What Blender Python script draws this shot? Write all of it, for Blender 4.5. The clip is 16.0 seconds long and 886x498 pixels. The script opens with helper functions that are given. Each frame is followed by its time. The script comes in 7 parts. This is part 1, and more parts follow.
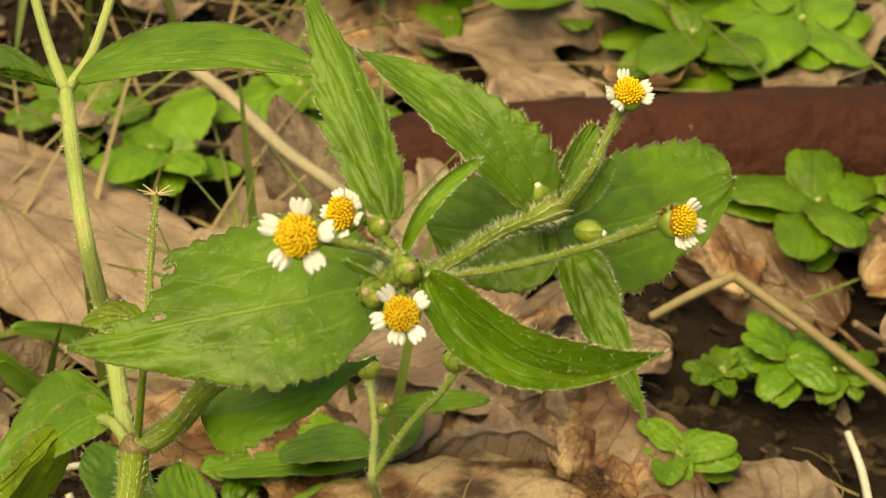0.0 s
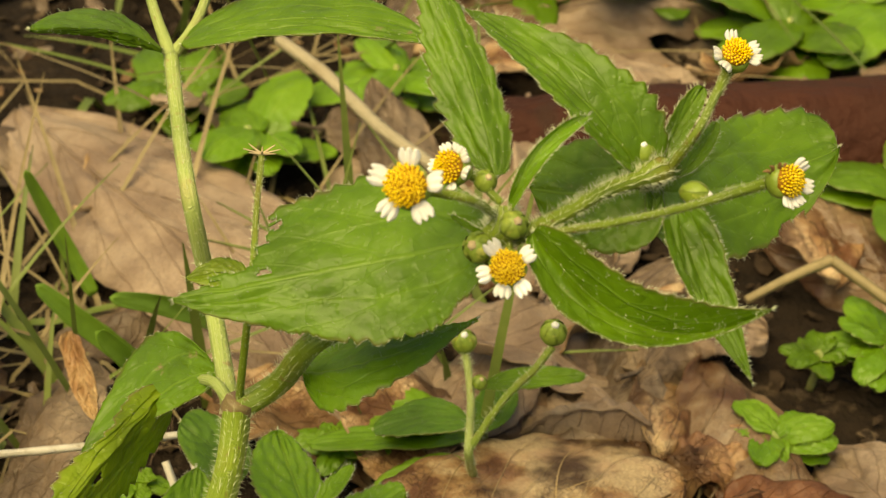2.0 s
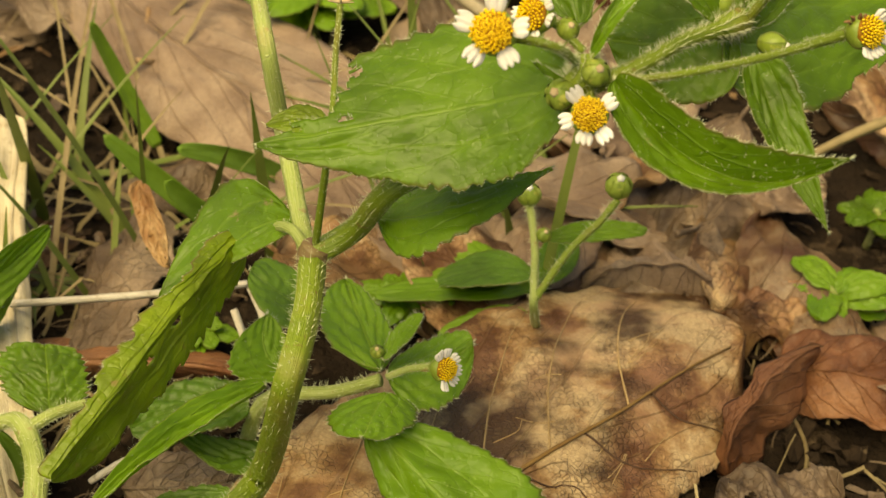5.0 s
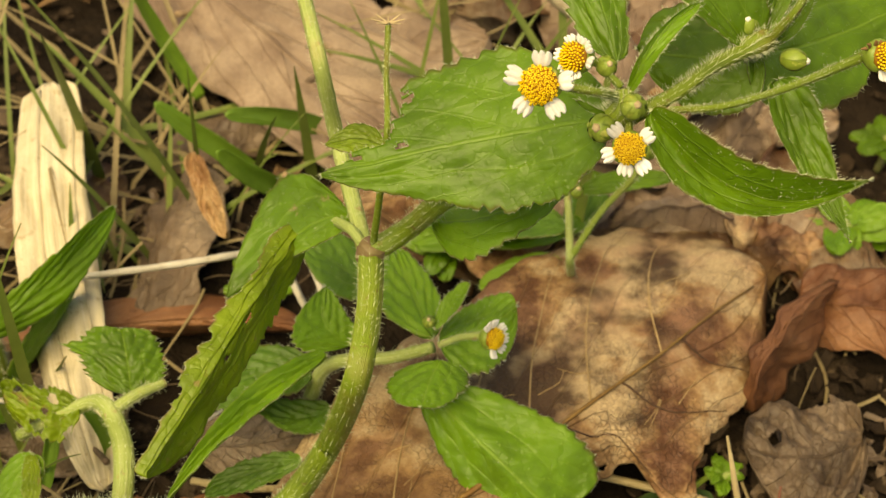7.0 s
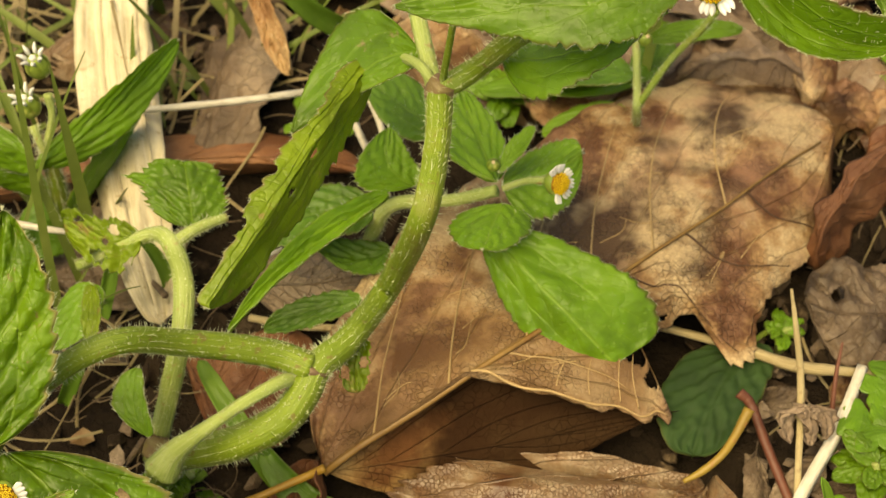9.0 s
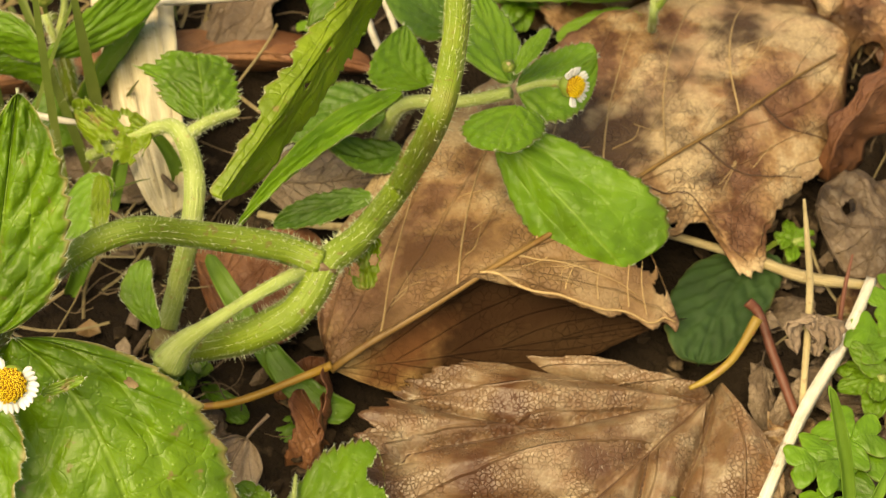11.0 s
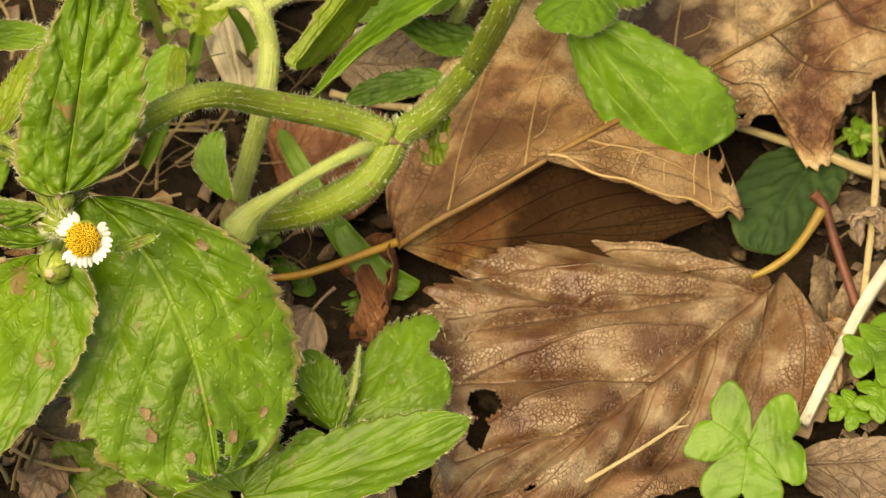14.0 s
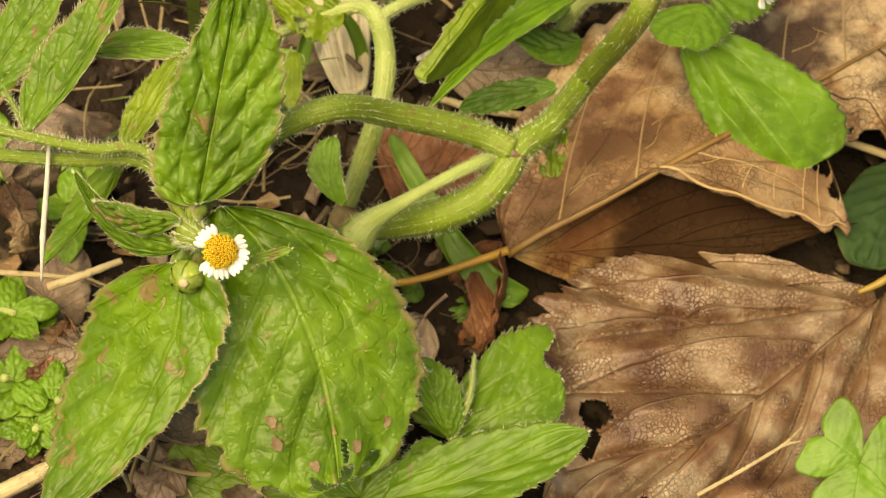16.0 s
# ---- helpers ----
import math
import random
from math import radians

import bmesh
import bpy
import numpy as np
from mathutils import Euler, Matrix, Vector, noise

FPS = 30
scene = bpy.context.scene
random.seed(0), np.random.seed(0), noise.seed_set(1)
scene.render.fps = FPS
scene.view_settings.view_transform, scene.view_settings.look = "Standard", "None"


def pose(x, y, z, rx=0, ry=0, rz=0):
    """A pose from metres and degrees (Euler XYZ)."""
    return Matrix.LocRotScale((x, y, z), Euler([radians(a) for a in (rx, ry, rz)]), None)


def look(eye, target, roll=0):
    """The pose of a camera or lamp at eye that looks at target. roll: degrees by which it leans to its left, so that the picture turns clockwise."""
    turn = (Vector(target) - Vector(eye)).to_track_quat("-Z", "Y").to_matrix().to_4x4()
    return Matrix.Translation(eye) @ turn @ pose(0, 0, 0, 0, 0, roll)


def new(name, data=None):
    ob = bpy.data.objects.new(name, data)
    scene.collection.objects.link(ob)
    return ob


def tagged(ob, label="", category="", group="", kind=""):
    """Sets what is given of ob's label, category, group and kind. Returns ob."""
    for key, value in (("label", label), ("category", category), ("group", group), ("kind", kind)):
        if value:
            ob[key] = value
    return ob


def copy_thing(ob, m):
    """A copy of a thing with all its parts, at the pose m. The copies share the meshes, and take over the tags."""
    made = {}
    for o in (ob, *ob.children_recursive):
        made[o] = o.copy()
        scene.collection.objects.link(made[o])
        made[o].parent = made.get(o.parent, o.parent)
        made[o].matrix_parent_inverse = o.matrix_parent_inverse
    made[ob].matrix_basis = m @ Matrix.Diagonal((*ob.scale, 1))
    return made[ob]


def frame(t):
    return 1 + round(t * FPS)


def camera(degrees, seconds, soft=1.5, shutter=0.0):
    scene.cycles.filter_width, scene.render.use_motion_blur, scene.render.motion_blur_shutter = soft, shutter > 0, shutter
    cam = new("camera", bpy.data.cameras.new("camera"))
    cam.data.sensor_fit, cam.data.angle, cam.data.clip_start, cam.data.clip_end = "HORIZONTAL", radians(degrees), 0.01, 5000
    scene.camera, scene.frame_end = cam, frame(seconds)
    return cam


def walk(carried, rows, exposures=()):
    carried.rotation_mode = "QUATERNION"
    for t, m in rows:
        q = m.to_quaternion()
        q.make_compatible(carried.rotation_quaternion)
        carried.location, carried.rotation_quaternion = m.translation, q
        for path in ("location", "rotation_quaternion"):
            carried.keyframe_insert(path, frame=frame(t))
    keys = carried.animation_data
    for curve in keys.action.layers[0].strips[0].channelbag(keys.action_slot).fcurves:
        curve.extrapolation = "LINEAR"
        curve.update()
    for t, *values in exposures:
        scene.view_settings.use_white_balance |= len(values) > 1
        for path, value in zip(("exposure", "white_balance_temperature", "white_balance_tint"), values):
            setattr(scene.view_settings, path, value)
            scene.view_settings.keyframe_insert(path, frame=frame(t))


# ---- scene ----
cam = camera(26, 16.0, soft=1.15)
PATH = [
    (0.0, look((0.0182, -0.1318, 0.1821), (0.0182, -0.0522, 0.1215), 1.69)),
    (0.5, look((0.0186, -0.1320, 0.1810), (0.0179, -0.0522, 0.1207), 1.56)),
    (1.0, look((0.0162, -0.1328, 0.1779), (0.0156, -0.0528, 0.1179), 1.92)),
    (1.5, look((0.0160, -0.1344, 0.1772), (0.0144, -0.0545, 0.1171), 1.61)),
    (2.0, look((0.0159, -0.1355, 0.1775), (0.0118, -0.0555, 0.1177), 0.68)),
    (2.5, look((0.0139, -0.1361, 0.1788), (0.0090, -0.0562, 0.1189), 0.57)),
    (3.0, look((0.0131, -0.1385, 0.1775), (0.0074, -0.0587, 0.1175), 0.54)),
    (3.5, look((0.0115, -0.1390, 0.1775), (0.0060, -0.0608, 0.1153), 0.98)),
    (4.0, look((0.0112, -0.1397, 0.1763), (0.0054, -0.0614, 0.1143), 1.10)),
    (4.5, look((0.0112, -0.1394, 0.1753), (0.0056, -0.0622, 0.1120), 1.00)),
    (6.8, look((0.0078, -0.1364, 0.2030), (0.0040, -0.0674, 0.1308), -0.92)),
    (7.0, look((0.0056, -0.1358, 0.2052), (0.0009, -0.0677, 0.1320), -1.65)),
    (7.5, look((0.0039, -0.1358, 0.2060), (-0.0021, -0.0693, 0.1315), -2.00)),
    (8.0, look((0.0024, -0.1355, 0.2056), (-0.0040, -0.0704, 0.1299), -1.92)),
    (8.5, look((0.0033, -0.1362, 0.2047), (-0.0037, -0.0715, 0.1288), -2.05)),
    (9.0, look((0.0021, -0.1369, 0.2012), (-0.0042, -0.0741, 0.1236), -1.14)),
    (9.2, look((0.0016, -0.1372, 0.2005), (-0.0044, -0.0745, 0.1228), -0.83)),
    (11.5, look((-0.0001, -0.1398, 0.1987), (-0.0058, -0.0807, 0.1182), 0.87)),
    (12.0, look((0.0021, -0.1427, 0.1983), (-0.0045, -0.0837, 0.1178), 0.25)),
    (12.5, look((0.0064, -0.1455, 0.1983), (-0.0026, -0.0872, 0.1176), -1.27)),
    (13.0, look((0.0050, -0.1459, 0.1997), (-0.0040, -0.0881, 0.1185), -0.86)),
    (13.5, look((0.0038, -0.1452, 0.1988), (-0.0056, -0.0879, 0.1174), -0.97)),
    (14.0, look((0.0008, -0.1451, 0.1978), (-0.0079, -0.0889, 0.1155), -0.13)),
    (14.5, look((-0.0034, -0.1446, 0.2006), (-0.0118, -0.0895, 0.1176), 0.34)),
    (15.0, look((-0.0058, -0.1443, 0.2006), (-0.0140, -0.0895, 0.1174), 0.67)),
    (15.5, look((-0.0107, -0.1436, 0.2025), (-0.0185, -0.0892, 0.1189), 1.48)),
    (16.0, look((-0.0143, -0.1436, 0.2023), (-0.0223, -0.0890, 0.1189), 1.42)),
]
walk(cam, PATH, [(0.0, 0.76, 11200, 8), (2.0, 0.72, 11200, 9), (4.7, 0.67, 11200, 12), (7.0, 0.75, 11000, 13), (8.3, 0.71, 10900, 12), (9.2, 0.94, 10300, 12), (11.3, 1.06, 10200, 14), (12.5, 1.03, 10200, 15), (16.0, 1.02, 10200, 16)])
cam.data.dof.use_dof = True
cam.data.dof.focus_distance = 0.201
cam.data.dof.aperture_fstop = 66

# ---- world and light: a bright, veiled sky over a shaded patch of ground ----
world = bpy.data.worlds.new("world")
scene.world = world
world.use_nodes = True
wn = world.node_tree.nodes
sky = wn.new("ShaderNodeTexSky")
sky.sky_type, sky.sun_disc = "NISHITA", False
sky.sun_elevation, sky.sun_rotation = radians(71), radians(231)
world.node_tree.links.new(sky.outputs[0], wn["Background"].inputs[0])
wn["Background"].inputs[1].default_value = 0.105
sun = new("sun", bpy.data.lights.new("sun", "SUN"))
sun.data.energy, sun.data.angle, sun.data.color = 3.6, radians(58), (0.98, 0.95, 0.72)
sun.matrix_world = look((-0.30, -0.42, 1.10), (0, 0, 0))


# ---- materials ----
def nodes_of(name):
    m = bpy.data.materials.new(name)
    m.use_nodes = True
    t = m.node_tree
    t.nodes.clear()
    return m, t


def node(t, kind, **sets):
    n = t.nodes.new("ShaderNode" + kind)
    for k, v in sets.items():
        n.inputs[k.replace("_", " ")].default_value = v
    return n


def ramp(t, fac, stops):
    n = t.nodes.new("ShaderNodeValToRGB")
    e = n.color_ramp.elements
    while len(e) < len(stops):
        e.new(0.5)
    for el, (p, c) in zip(e, stops):
        el.position, el.color = p, (*c, 1)
    t.links.new(fac, n.inputs[0])
    return n.outputs[0]


def mix(t, fac, a, b, blend="MIX"):
    n = t.nodes.new("ShaderNodeMix")
    n.data_type, n.blend_type = "RGBA", blend
    for sock, v in ((n.inputs[0], fac), (n.inputs[6], a), (n.inputs[7], b)):
        if isinstance(v, (int, float)):
            sock.default_value = v
        elif isinstance(v, tuple):
            sock.default_value = (*v, 1)
        else:
            t.links.new(v, sock)
    return n.outputs[2]


def math_node(t, op, a, b=None):
    n = t.nodes.new("ShaderNodeMath")
    n.operation = op
    for sock, v in zip(n.inputs, (a, b)):
        if v is None:
            continue
        if isinstance(v, (int, float)):
            sock.default_value = v
        else:
            t.links.new(v, sock)
    return n.outputs[0]


def noise_at(t, coord, scale, detail=4, rough=0.55):
    n = node(t, "TexNoise", Scale=scale, Detail=detail, Roughness=rough)
    t.links.new(coord, n.inputs["Vector"])
    return n.outputs[0]


def finish(t, color, rough=0.5, bump=None, strength=0.3, dist=0.0003, thin=0.0, gloss=0.4, thin_color=None):
    b = node(t, "BsdfPrincipled", Roughness=rough)
    b.inputs["Specular IOR Level"].default_value = gloss
    t.links.new(color, b.inputs["Base Color"])
    out = t.nodes.new("ShaderNodeOutputMaterial")
    if bump is not None:
        n = node(t, "Bump", Strength=strength, Distance=dist)
        t.links.new(bump, n.inputs["Height"])
        t.links.new(n.outputs[0], b.inputs["Normal"])
    last = b.outputs[0]
    if thin:
        tr = t.nodes.new("ShaderNodeBsdfTranslucent")
        t.links.new(thin_color or color, tr.inputs[0])
        ms = t.nodes.new("ShaderNodeMixShader")
        ms.inputs[0].default_value = thin
        t.links.new(last, ms.inputs[1])
        t.links.new(tr.outputs[0], ms.inputs[2])
        last = ms.outputs[0]
    t.links.new(last, out.inputs[0])


def leaf_material(name, dark, light, vein, pairs=4, slant=0.62, edge=(0.15, 0.12, 0.04), spots=0.0, spot=(0.28, 0.17, 0.08), thin=0.42, rough=0.42, lines=0.34, fine=0.35, bumpy=0.6, brown=0.0):
    """A blade with midrib, slanting side veins, a fine net and blemishes; UV u runs from base to tip, v across."""
    m, t = nodes_of(name)
    uv = t.nodes.new("ShaderNodeUVMap")
    sep = t.nodes.new("ShaderNodeSeparateXYZ")
    t.links.new(uv.outputs[0], sep.inputs[0])
    tc = t.nodes.new("ShaderNodeTexCoord")
    co = tc.outputs["Object"]
    u, v = sep.outputs[0], sep.outputs[1]
    av = math_node(t, "ABSOLUTE", math_node(t, "SUBTRACT", v, 0.5))
    bend = math_node(t, "MULTIPLY", noise_at(t, co, 120, 2), 0.05)
    s = math_node(t, "ADD", math_node(t, "SUBTRACT", u, math_node(t, "MULTIPLY", av, slant * 2)), bend)
    saw = math_node(t, "ABSOLUTE", math_node(t, "SUBTRACT", math_node(t, "FRACT", math_node(t, "MULTIPLY", s, float(pairs))), 0.5))
    side = ramp(t, saw, [(0.0, (0.55, 0.55, 0.55)), (0.02, (0.3, 0.3, 0.3)), (0.05, (0, 0, 0))])
    mid = ramp(t, av, [(0.0, (0.8, 0.8, 0.8)), (0.006, (0.8, 0.8, 0.8)), (0.018, (0, 0, 0))])
    veins = mix(t, 1.0, math_node(t, "MULTIPLY", side, 0.45), mid, "LIGHTEN")
    arc = math_node(t, "ABSOLUTE", math_node(t, "SUBTRACT", math_node(t, "ADD", av, math_node(t, "MULTIPLY", u, 0.08)), 0.26))
    arc = math_node(t, "ADD", arc, math_node(t, "MULTIPLY", noise_at(t, co, 300, 2), 0.006))
    nerve = math_node(t, "MULTIPLY", ramp(t, arc, [(0.003, (1, 1, 1)), (0.012, (0.5, 0.5, 0.5)), (0.025, (0, 0, 0))]), ramp(t, u, [(0.55, (1, 1, 1)), (0.85, (0, 0, 0))]))
    nerve = math_node(t, "MULTIPLY", nerve, 0.6 if pairs < 8 else 0.0)
    dots = node(t, "TexVoronoi", Scale=950)
    t.links.new(co, dots.inputs["Vector"])
    pimple = ramp(t, dots.outputs["Distance"], [(0.06, (1, 1, 1)), (0.2, (0.25, 0.25, 0.25)), (0.3, (0, 0, 0))])
    big, small = noise_at(t, co, 110, 5, 0.62), noise_at(t, co, 900, 3)
    wide = tuple(0.60 * c for c in dark)
    col = ramp(t, big, [(0.36, wide), (0.49, dark), (0.64, light)])
    col = mix(t, math_node(t, "MULTIPLY", small, fine), col, light, "MIX")
    wob = node(t, "TexNoise", Scale=420.0)
    t.links.new(co, wob.inputs["Vector"])
    push = t.nodes.new("ShaderNodeVectorMath")
    push.operation = "MULTIPLY_ADD"
    push.inputs[1].default_value = (0.0022, 0.0022, 0.0022)
    t.links.new(wob.outputs["Color"], push.inputs[0])
    t.links.new(co, push.inputs[2])
    quilt = node(t, "TexVoronoi", Scale=360)
    quilt.feature = "DISTANCE_TO_EDGE"
    t.links.new(push.outputs[0], quilt.inputs["Vector"])
    seam = ramp(t, quilt.outputs["Distance"], [(0.0, (1, 1, 1)), (0.06, (0.5, 0.5, 0.5)), (0.2, (0, 0, 0))])
    col = mix(t, math_node(t, "MULTIPLY", seam, 0.09), col, wide)
    col = mix(t, math_node(t, "MULTIPLY", nerve, 0.5), col, vein)
    col = mix(t, math_node(t, "MULTIPLY", veins, lines), col, vein)
    col = mix(t, math_node(t, "MULTIPLY", pimple, 0.22), col, vein)
    if spots:
        sp = noise_at(t, co, 240, 5, 0.65)
        col = mix(t, ramp(t, sp, [(0.70 - spots * 0.15, (0, 0, 0)), (0.74 - spots * 0.12, (1, 1, 1))]), col, spot)
    fleck = ramp(t, noise_at(t, co, 1500, 2, 0.5), [(0.66, (0, 0, 0)), (0.72, (1, 1, 1))])
    col = mix(t, math_node(t, "MULTIPLY", fleck, 0.35), col, vein)
    rim = math_node(t, "ADD", av, math_node(t, "MULTIPLY", noise_at(t, co, 260, 3), 0.06))
    col = mix(t, ramp(t, rim, [(0.505 - brown, (0, 0, 0)), (0.535 - 0.6 * brown, (0.8, 0.8, 0.8))]), col, edge)
    h = math_node(t, "ADD", math_node(t, "MULTIPLY", veins, -0.8), math_node(t, "MULTIPLY", seam, -0.3))
    h = math_node(t, "ADD", h, math_node(t, "ADD", math_node(t, "MULTIPLY", nerve, -0.8), math_node(t, "MULTIPLY", pimple, math_node(t, "MULTIPLY", noise_at(t, co, 240, 3), 0.8))))
    h = math_node(t, "ADD", h, math_node(t, "MULTIPLY", small, 0.5))
    h = math_node(t, "ADD", h, math_node(t, "MULTIPLY", noise_at(t, co, 330, 3), 1.3))
    finish(t, col, rough, h, bumpy, 0.00028, thin, 0.45, mix(t, 0.65, col, (0.345, 0.60, 0.05)) if thin else None)
    return m


def plain_material(name, a, b, scale=200, rough=0.6, strength=0.35, dist=0.0003, thin=0.0, gloss=0.35, stretch=(1, 1, 1), fleck=None):
    """Two tones by noise, with fine grain; stretch draws the grain out along an axis."""
    m, t = nodes_of(name)
    tc = t.nodes.new("ShaderNodeTexCoord")
    mp = node(t, "Mapping", Scale=stretch)
    t.links.new(tc.outputs["Object"], mp.inputs["Vector"])
    co = mp.outputs[0]
    big, small = noise_at(t, co, scale, 5, 0.6), noise_at(t, co, scale * 7, 4)
    col = mix(t, ramp(t, big, [(0.32, (0, 0, 0)), (0.68, (1, 1, 1))]), a, b)
    col = mix(t, math_node(t, "MULTIPLY", small, 0.6), col, tuple(0.5 * x for x in a))
    if fleck:
        col = mix(t, ramp(t, noise_at(t, co, scale * 2.3, 4), [(0.60, (0, 0, 0)), (0.68, (1, 1, 1))]), col, fleck)
    info = t.nodes.new("ShaderNodeObjectInfo")
    hsv = node(t, "HueSaturation")
    t.links.new(col, hsv.inputs["Color"])
    t.links.new(math_node(t, "ADD", math_node(t, "MULTIPLY", info.outputs["Random"], 0.35), 0.82), hsv.inputs["Value"])
    h = math_node(t, "ADD", math_node(t, "MULTIPLY", big, 0.6), small)
    finish(t, hsv.outputs[0], rough, h, strength, dist, thin, gloss)
    return m


def stem_material(name, a, b, streak, tint, hair=0.3, along=(8.0, 7.0, 1.0)):
    """A juicy stem: lengthwise ribs and streaks (UV v runs round, u along), brownish flecks and tiny pale warts."""
    m, t = nodes_of(name)
    uv = t.nodes.new("ShaderNodeUVMap")
    mp = node(t, "Mapping", Scale=along)
    t.links.new(uv.outputs[0], mp.inputs["Vector"])
    tc = t.nodes.new("ShaderNodeTexCoord")
    co = tc.outputs["Object"]
    lines = noise_at(t, mp.outputs[0], 2.2, 4, 0.6)
    col = mix(t, ramp(t, noise_at(t, co, 150, 4), [(0.35, (0, 0, 0)), (0.65, (1, 1, 1))]), a, b)
    col = mix(t, ramp(t, lines, [(0.46, (0, 0, 0)), (0.64, (0.55, 0.55, 0.55))]), col, streak)
    col = mix(t, ramp(t, noise_at(t, co, 75, 4, 0.65), [(0.56, (0, 0, 0)), (0.72, (0.6, 0.6, 0.6))]), col, tint)
    col = mix(t, ramp(t, noise_at(t, co, 700, 3), [(0.62, (0, 0, 0)), (0.70, (0.7, 0.7, 0.7))]), col, tint)
    wart = ramp(t, noise_at(t, co, 1700, 2), [(0.62, (0, 0, 0)), (0.70, (1, 1, 1))])
    col = mix(t, math_node(t, "MULTIPLY", wart, hair), col, (0.55, 0.60, 0.36))
    h = math_node(t, "ADD", math_node(t, "MULTIPLY", lines, 1.0), math_node(t, "ADD", math_node(t, "MULTIPLY", wart, 0.5), noise_at(t, co, 900, 3)))
    finish(t, col, 0.5, h, 0.7, 0.0003, 0.0, 0.4)
    return m


def dead_material(name, dark, mid_tone, light, vein, pairs=5, slant=0.45, crackle=900, lines=0.25, blotch=45, thin=0.08, cracks=0.22, pale=None, pale_scale=330, pale_amount=0.55, bumpy=0.75, spread=0.10, stain=0.0, base_dark=0.0, decay_shade=0.0, rough=0.52, gloss=0.32, crack_wide=1.0, flush=None):
    """A dry blade: blotches of brown, a net of fine cracks, veins of another tone."""
    m, t = nodes_of(name)
    uv = t.nodes.new("ShaderNodeUVMap")
    sep = t.nodes.new("ShaderNodeSeparateXYZ")
    t.links.new(uv.outputs[0], sep.inputs[0])
    tc = t.nodes.new("ShaderNodeTexCoord")
    co = tc.outputs["Object"]
    u, v = sep.outputs[0], sep.outputs[1]
    av = math_node(t, "ABSOLUTE", math_node(t, "SUBTRACT", v, 0.5))
    bend = math_node(t, "MULTIPLY", noise_at(t, co, 60, 2), 0.10)
    s = math_node(t, "ADD", math_node(t, "SUBTRACT", u, math_node(t, "MULTIPLY", av, slant * 2)), bend)
    saw = math_node(t, "ABSOLUTE", math_node(t, "SUBTRACT", math_node(t, "FRACT", math_node(t, "MULTIPLY", s, float(pairs))), 0.5))
    side = ramp(t, saw, [(0.0, (1, 1, 1)), (0.02, (0.6, 0.6, 0.6)), (0.045, (0, 0, 0))])
    mid = ramp(t, av, [(0.0, (1, 1, 1)), (0.006, (1, 1, 1)), (0.016, (0, 0, 0))])
    veins = mix(t, 1.0, side, mid, "LIGHTEN")
    big, small = noise_at(t, co, blotch, 6, 0.62), noise_at(t, co, 700, 4)
    col = ramp(t, big, [(0.485 - spread, dark), (0.485, mid_tone), (0.49 + spread, light)])
    vor = node(t, "TexVoronoi", Scale=crackle)
    vor.feature = "DISTANCE_TO_EDGE"
    warp = t.nodes.new("ShaderNodeVectorMath")
    warp.operation = "ADD"
    nz = node(t, "TexNoise", Scale=300.0)
    t.links.new(co, nz.inputs["Vector"])
    sc = t.nodes.new("ShaderNodeVectorMath")
    sc.operation = "SCALE"
    sc.inputs[3].default_value = 0.0009
    t.links.new(nz.outputs["Color"], sc.inputs[0])
    t.links.new(co, warp.inputs[0])
    t.links.new(sc.outputs[0], warp.inputs[1])
    t.links.new(warp.outputs[0], vor.inputs["Vector"])
    net = ramp(t, vor.outputs["Distance"], [(0.0, (1, 1, 1)), (0.025 * crack_wide, (0.55, 0.55, 0.55)), (0.07 * crack_wide, (0, 0, 0))])
    net = math_node(t, "MULTIPLY", net, ramp(t, noise_at(t, co, 210, 3), [(0.40, (0.1, 0.1, 0.1)), (0.58, (1, 1, 1))]))
    col = mix(t, math_node(t, "MULTIPLY", net, cracks), col, tuple(0.6 * c for c in dark))
    grain = ramp(t, noise_at(t, co, 2400, 3, 0.7), [(0.42, (0, 0, 0)), (0.62, (1, 1, 1))])
    col = mix(t, math_node(t, "MULTIPLY", small, 0.35), col, dark)
    col = mix(t, math_node(t, "MULTIPLY", grain, 0.28), col, tuple(0.7 * c for c in dark))
    col = mix(t, math_node(t, "MULTIPLY", veins, lines), col, vein)
    h = math_node(t, "ADD", math_node(t, "MULTIPLY", net, -1.6 * cracks), math_node(t, "ADD", math_node(t, "MULTIPLY", veins, 0.8), small))
    speck = ramp(t, noise_at(t, co, 420, 5, 0.7), [(0.60, (0, 0, 0)), (0.70, (1, 1, 1))])
    col = mix(t, math_node(t, "MULTIPLY", speck, 0.55), col, tuple(0.8 * c for c in dark))
    if flush:
        col = mix(t, math_node(t, "MULTIPLY", ramp(t, noise_at(t, co, 95, 5, 0.65), [(0.48, (0, 0, 0)), (0.62, (1, 1, 1))]), 0.5), col, flush)
    # darker towards the base and the low-v half, uneven by noise
    if base_dark:
        old = math_node(t, "ADD", u, math_node(t, "MULTIPLY", noise_at(t, co, 55, 4, 0.6), 0.5))
        col = mix(t, math_node(t, "MULTIPLY", ramp(t, old, [(0.72, (1, 1, 1)), (0.92, (0, 0, 0))]), math_node(t, "MULTIPLY", ramp(t, v, [(0.50, (1, 1, 1)), (0.68, (0.3, 0.3, 0.3))]), base_dark)), col, tuple(0.42 * c for c in mid_tone))
    # darkens towards the tip: decayed patches plus shade painted under a fold
    if decay_shade:
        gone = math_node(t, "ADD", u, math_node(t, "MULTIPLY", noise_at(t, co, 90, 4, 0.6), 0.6))
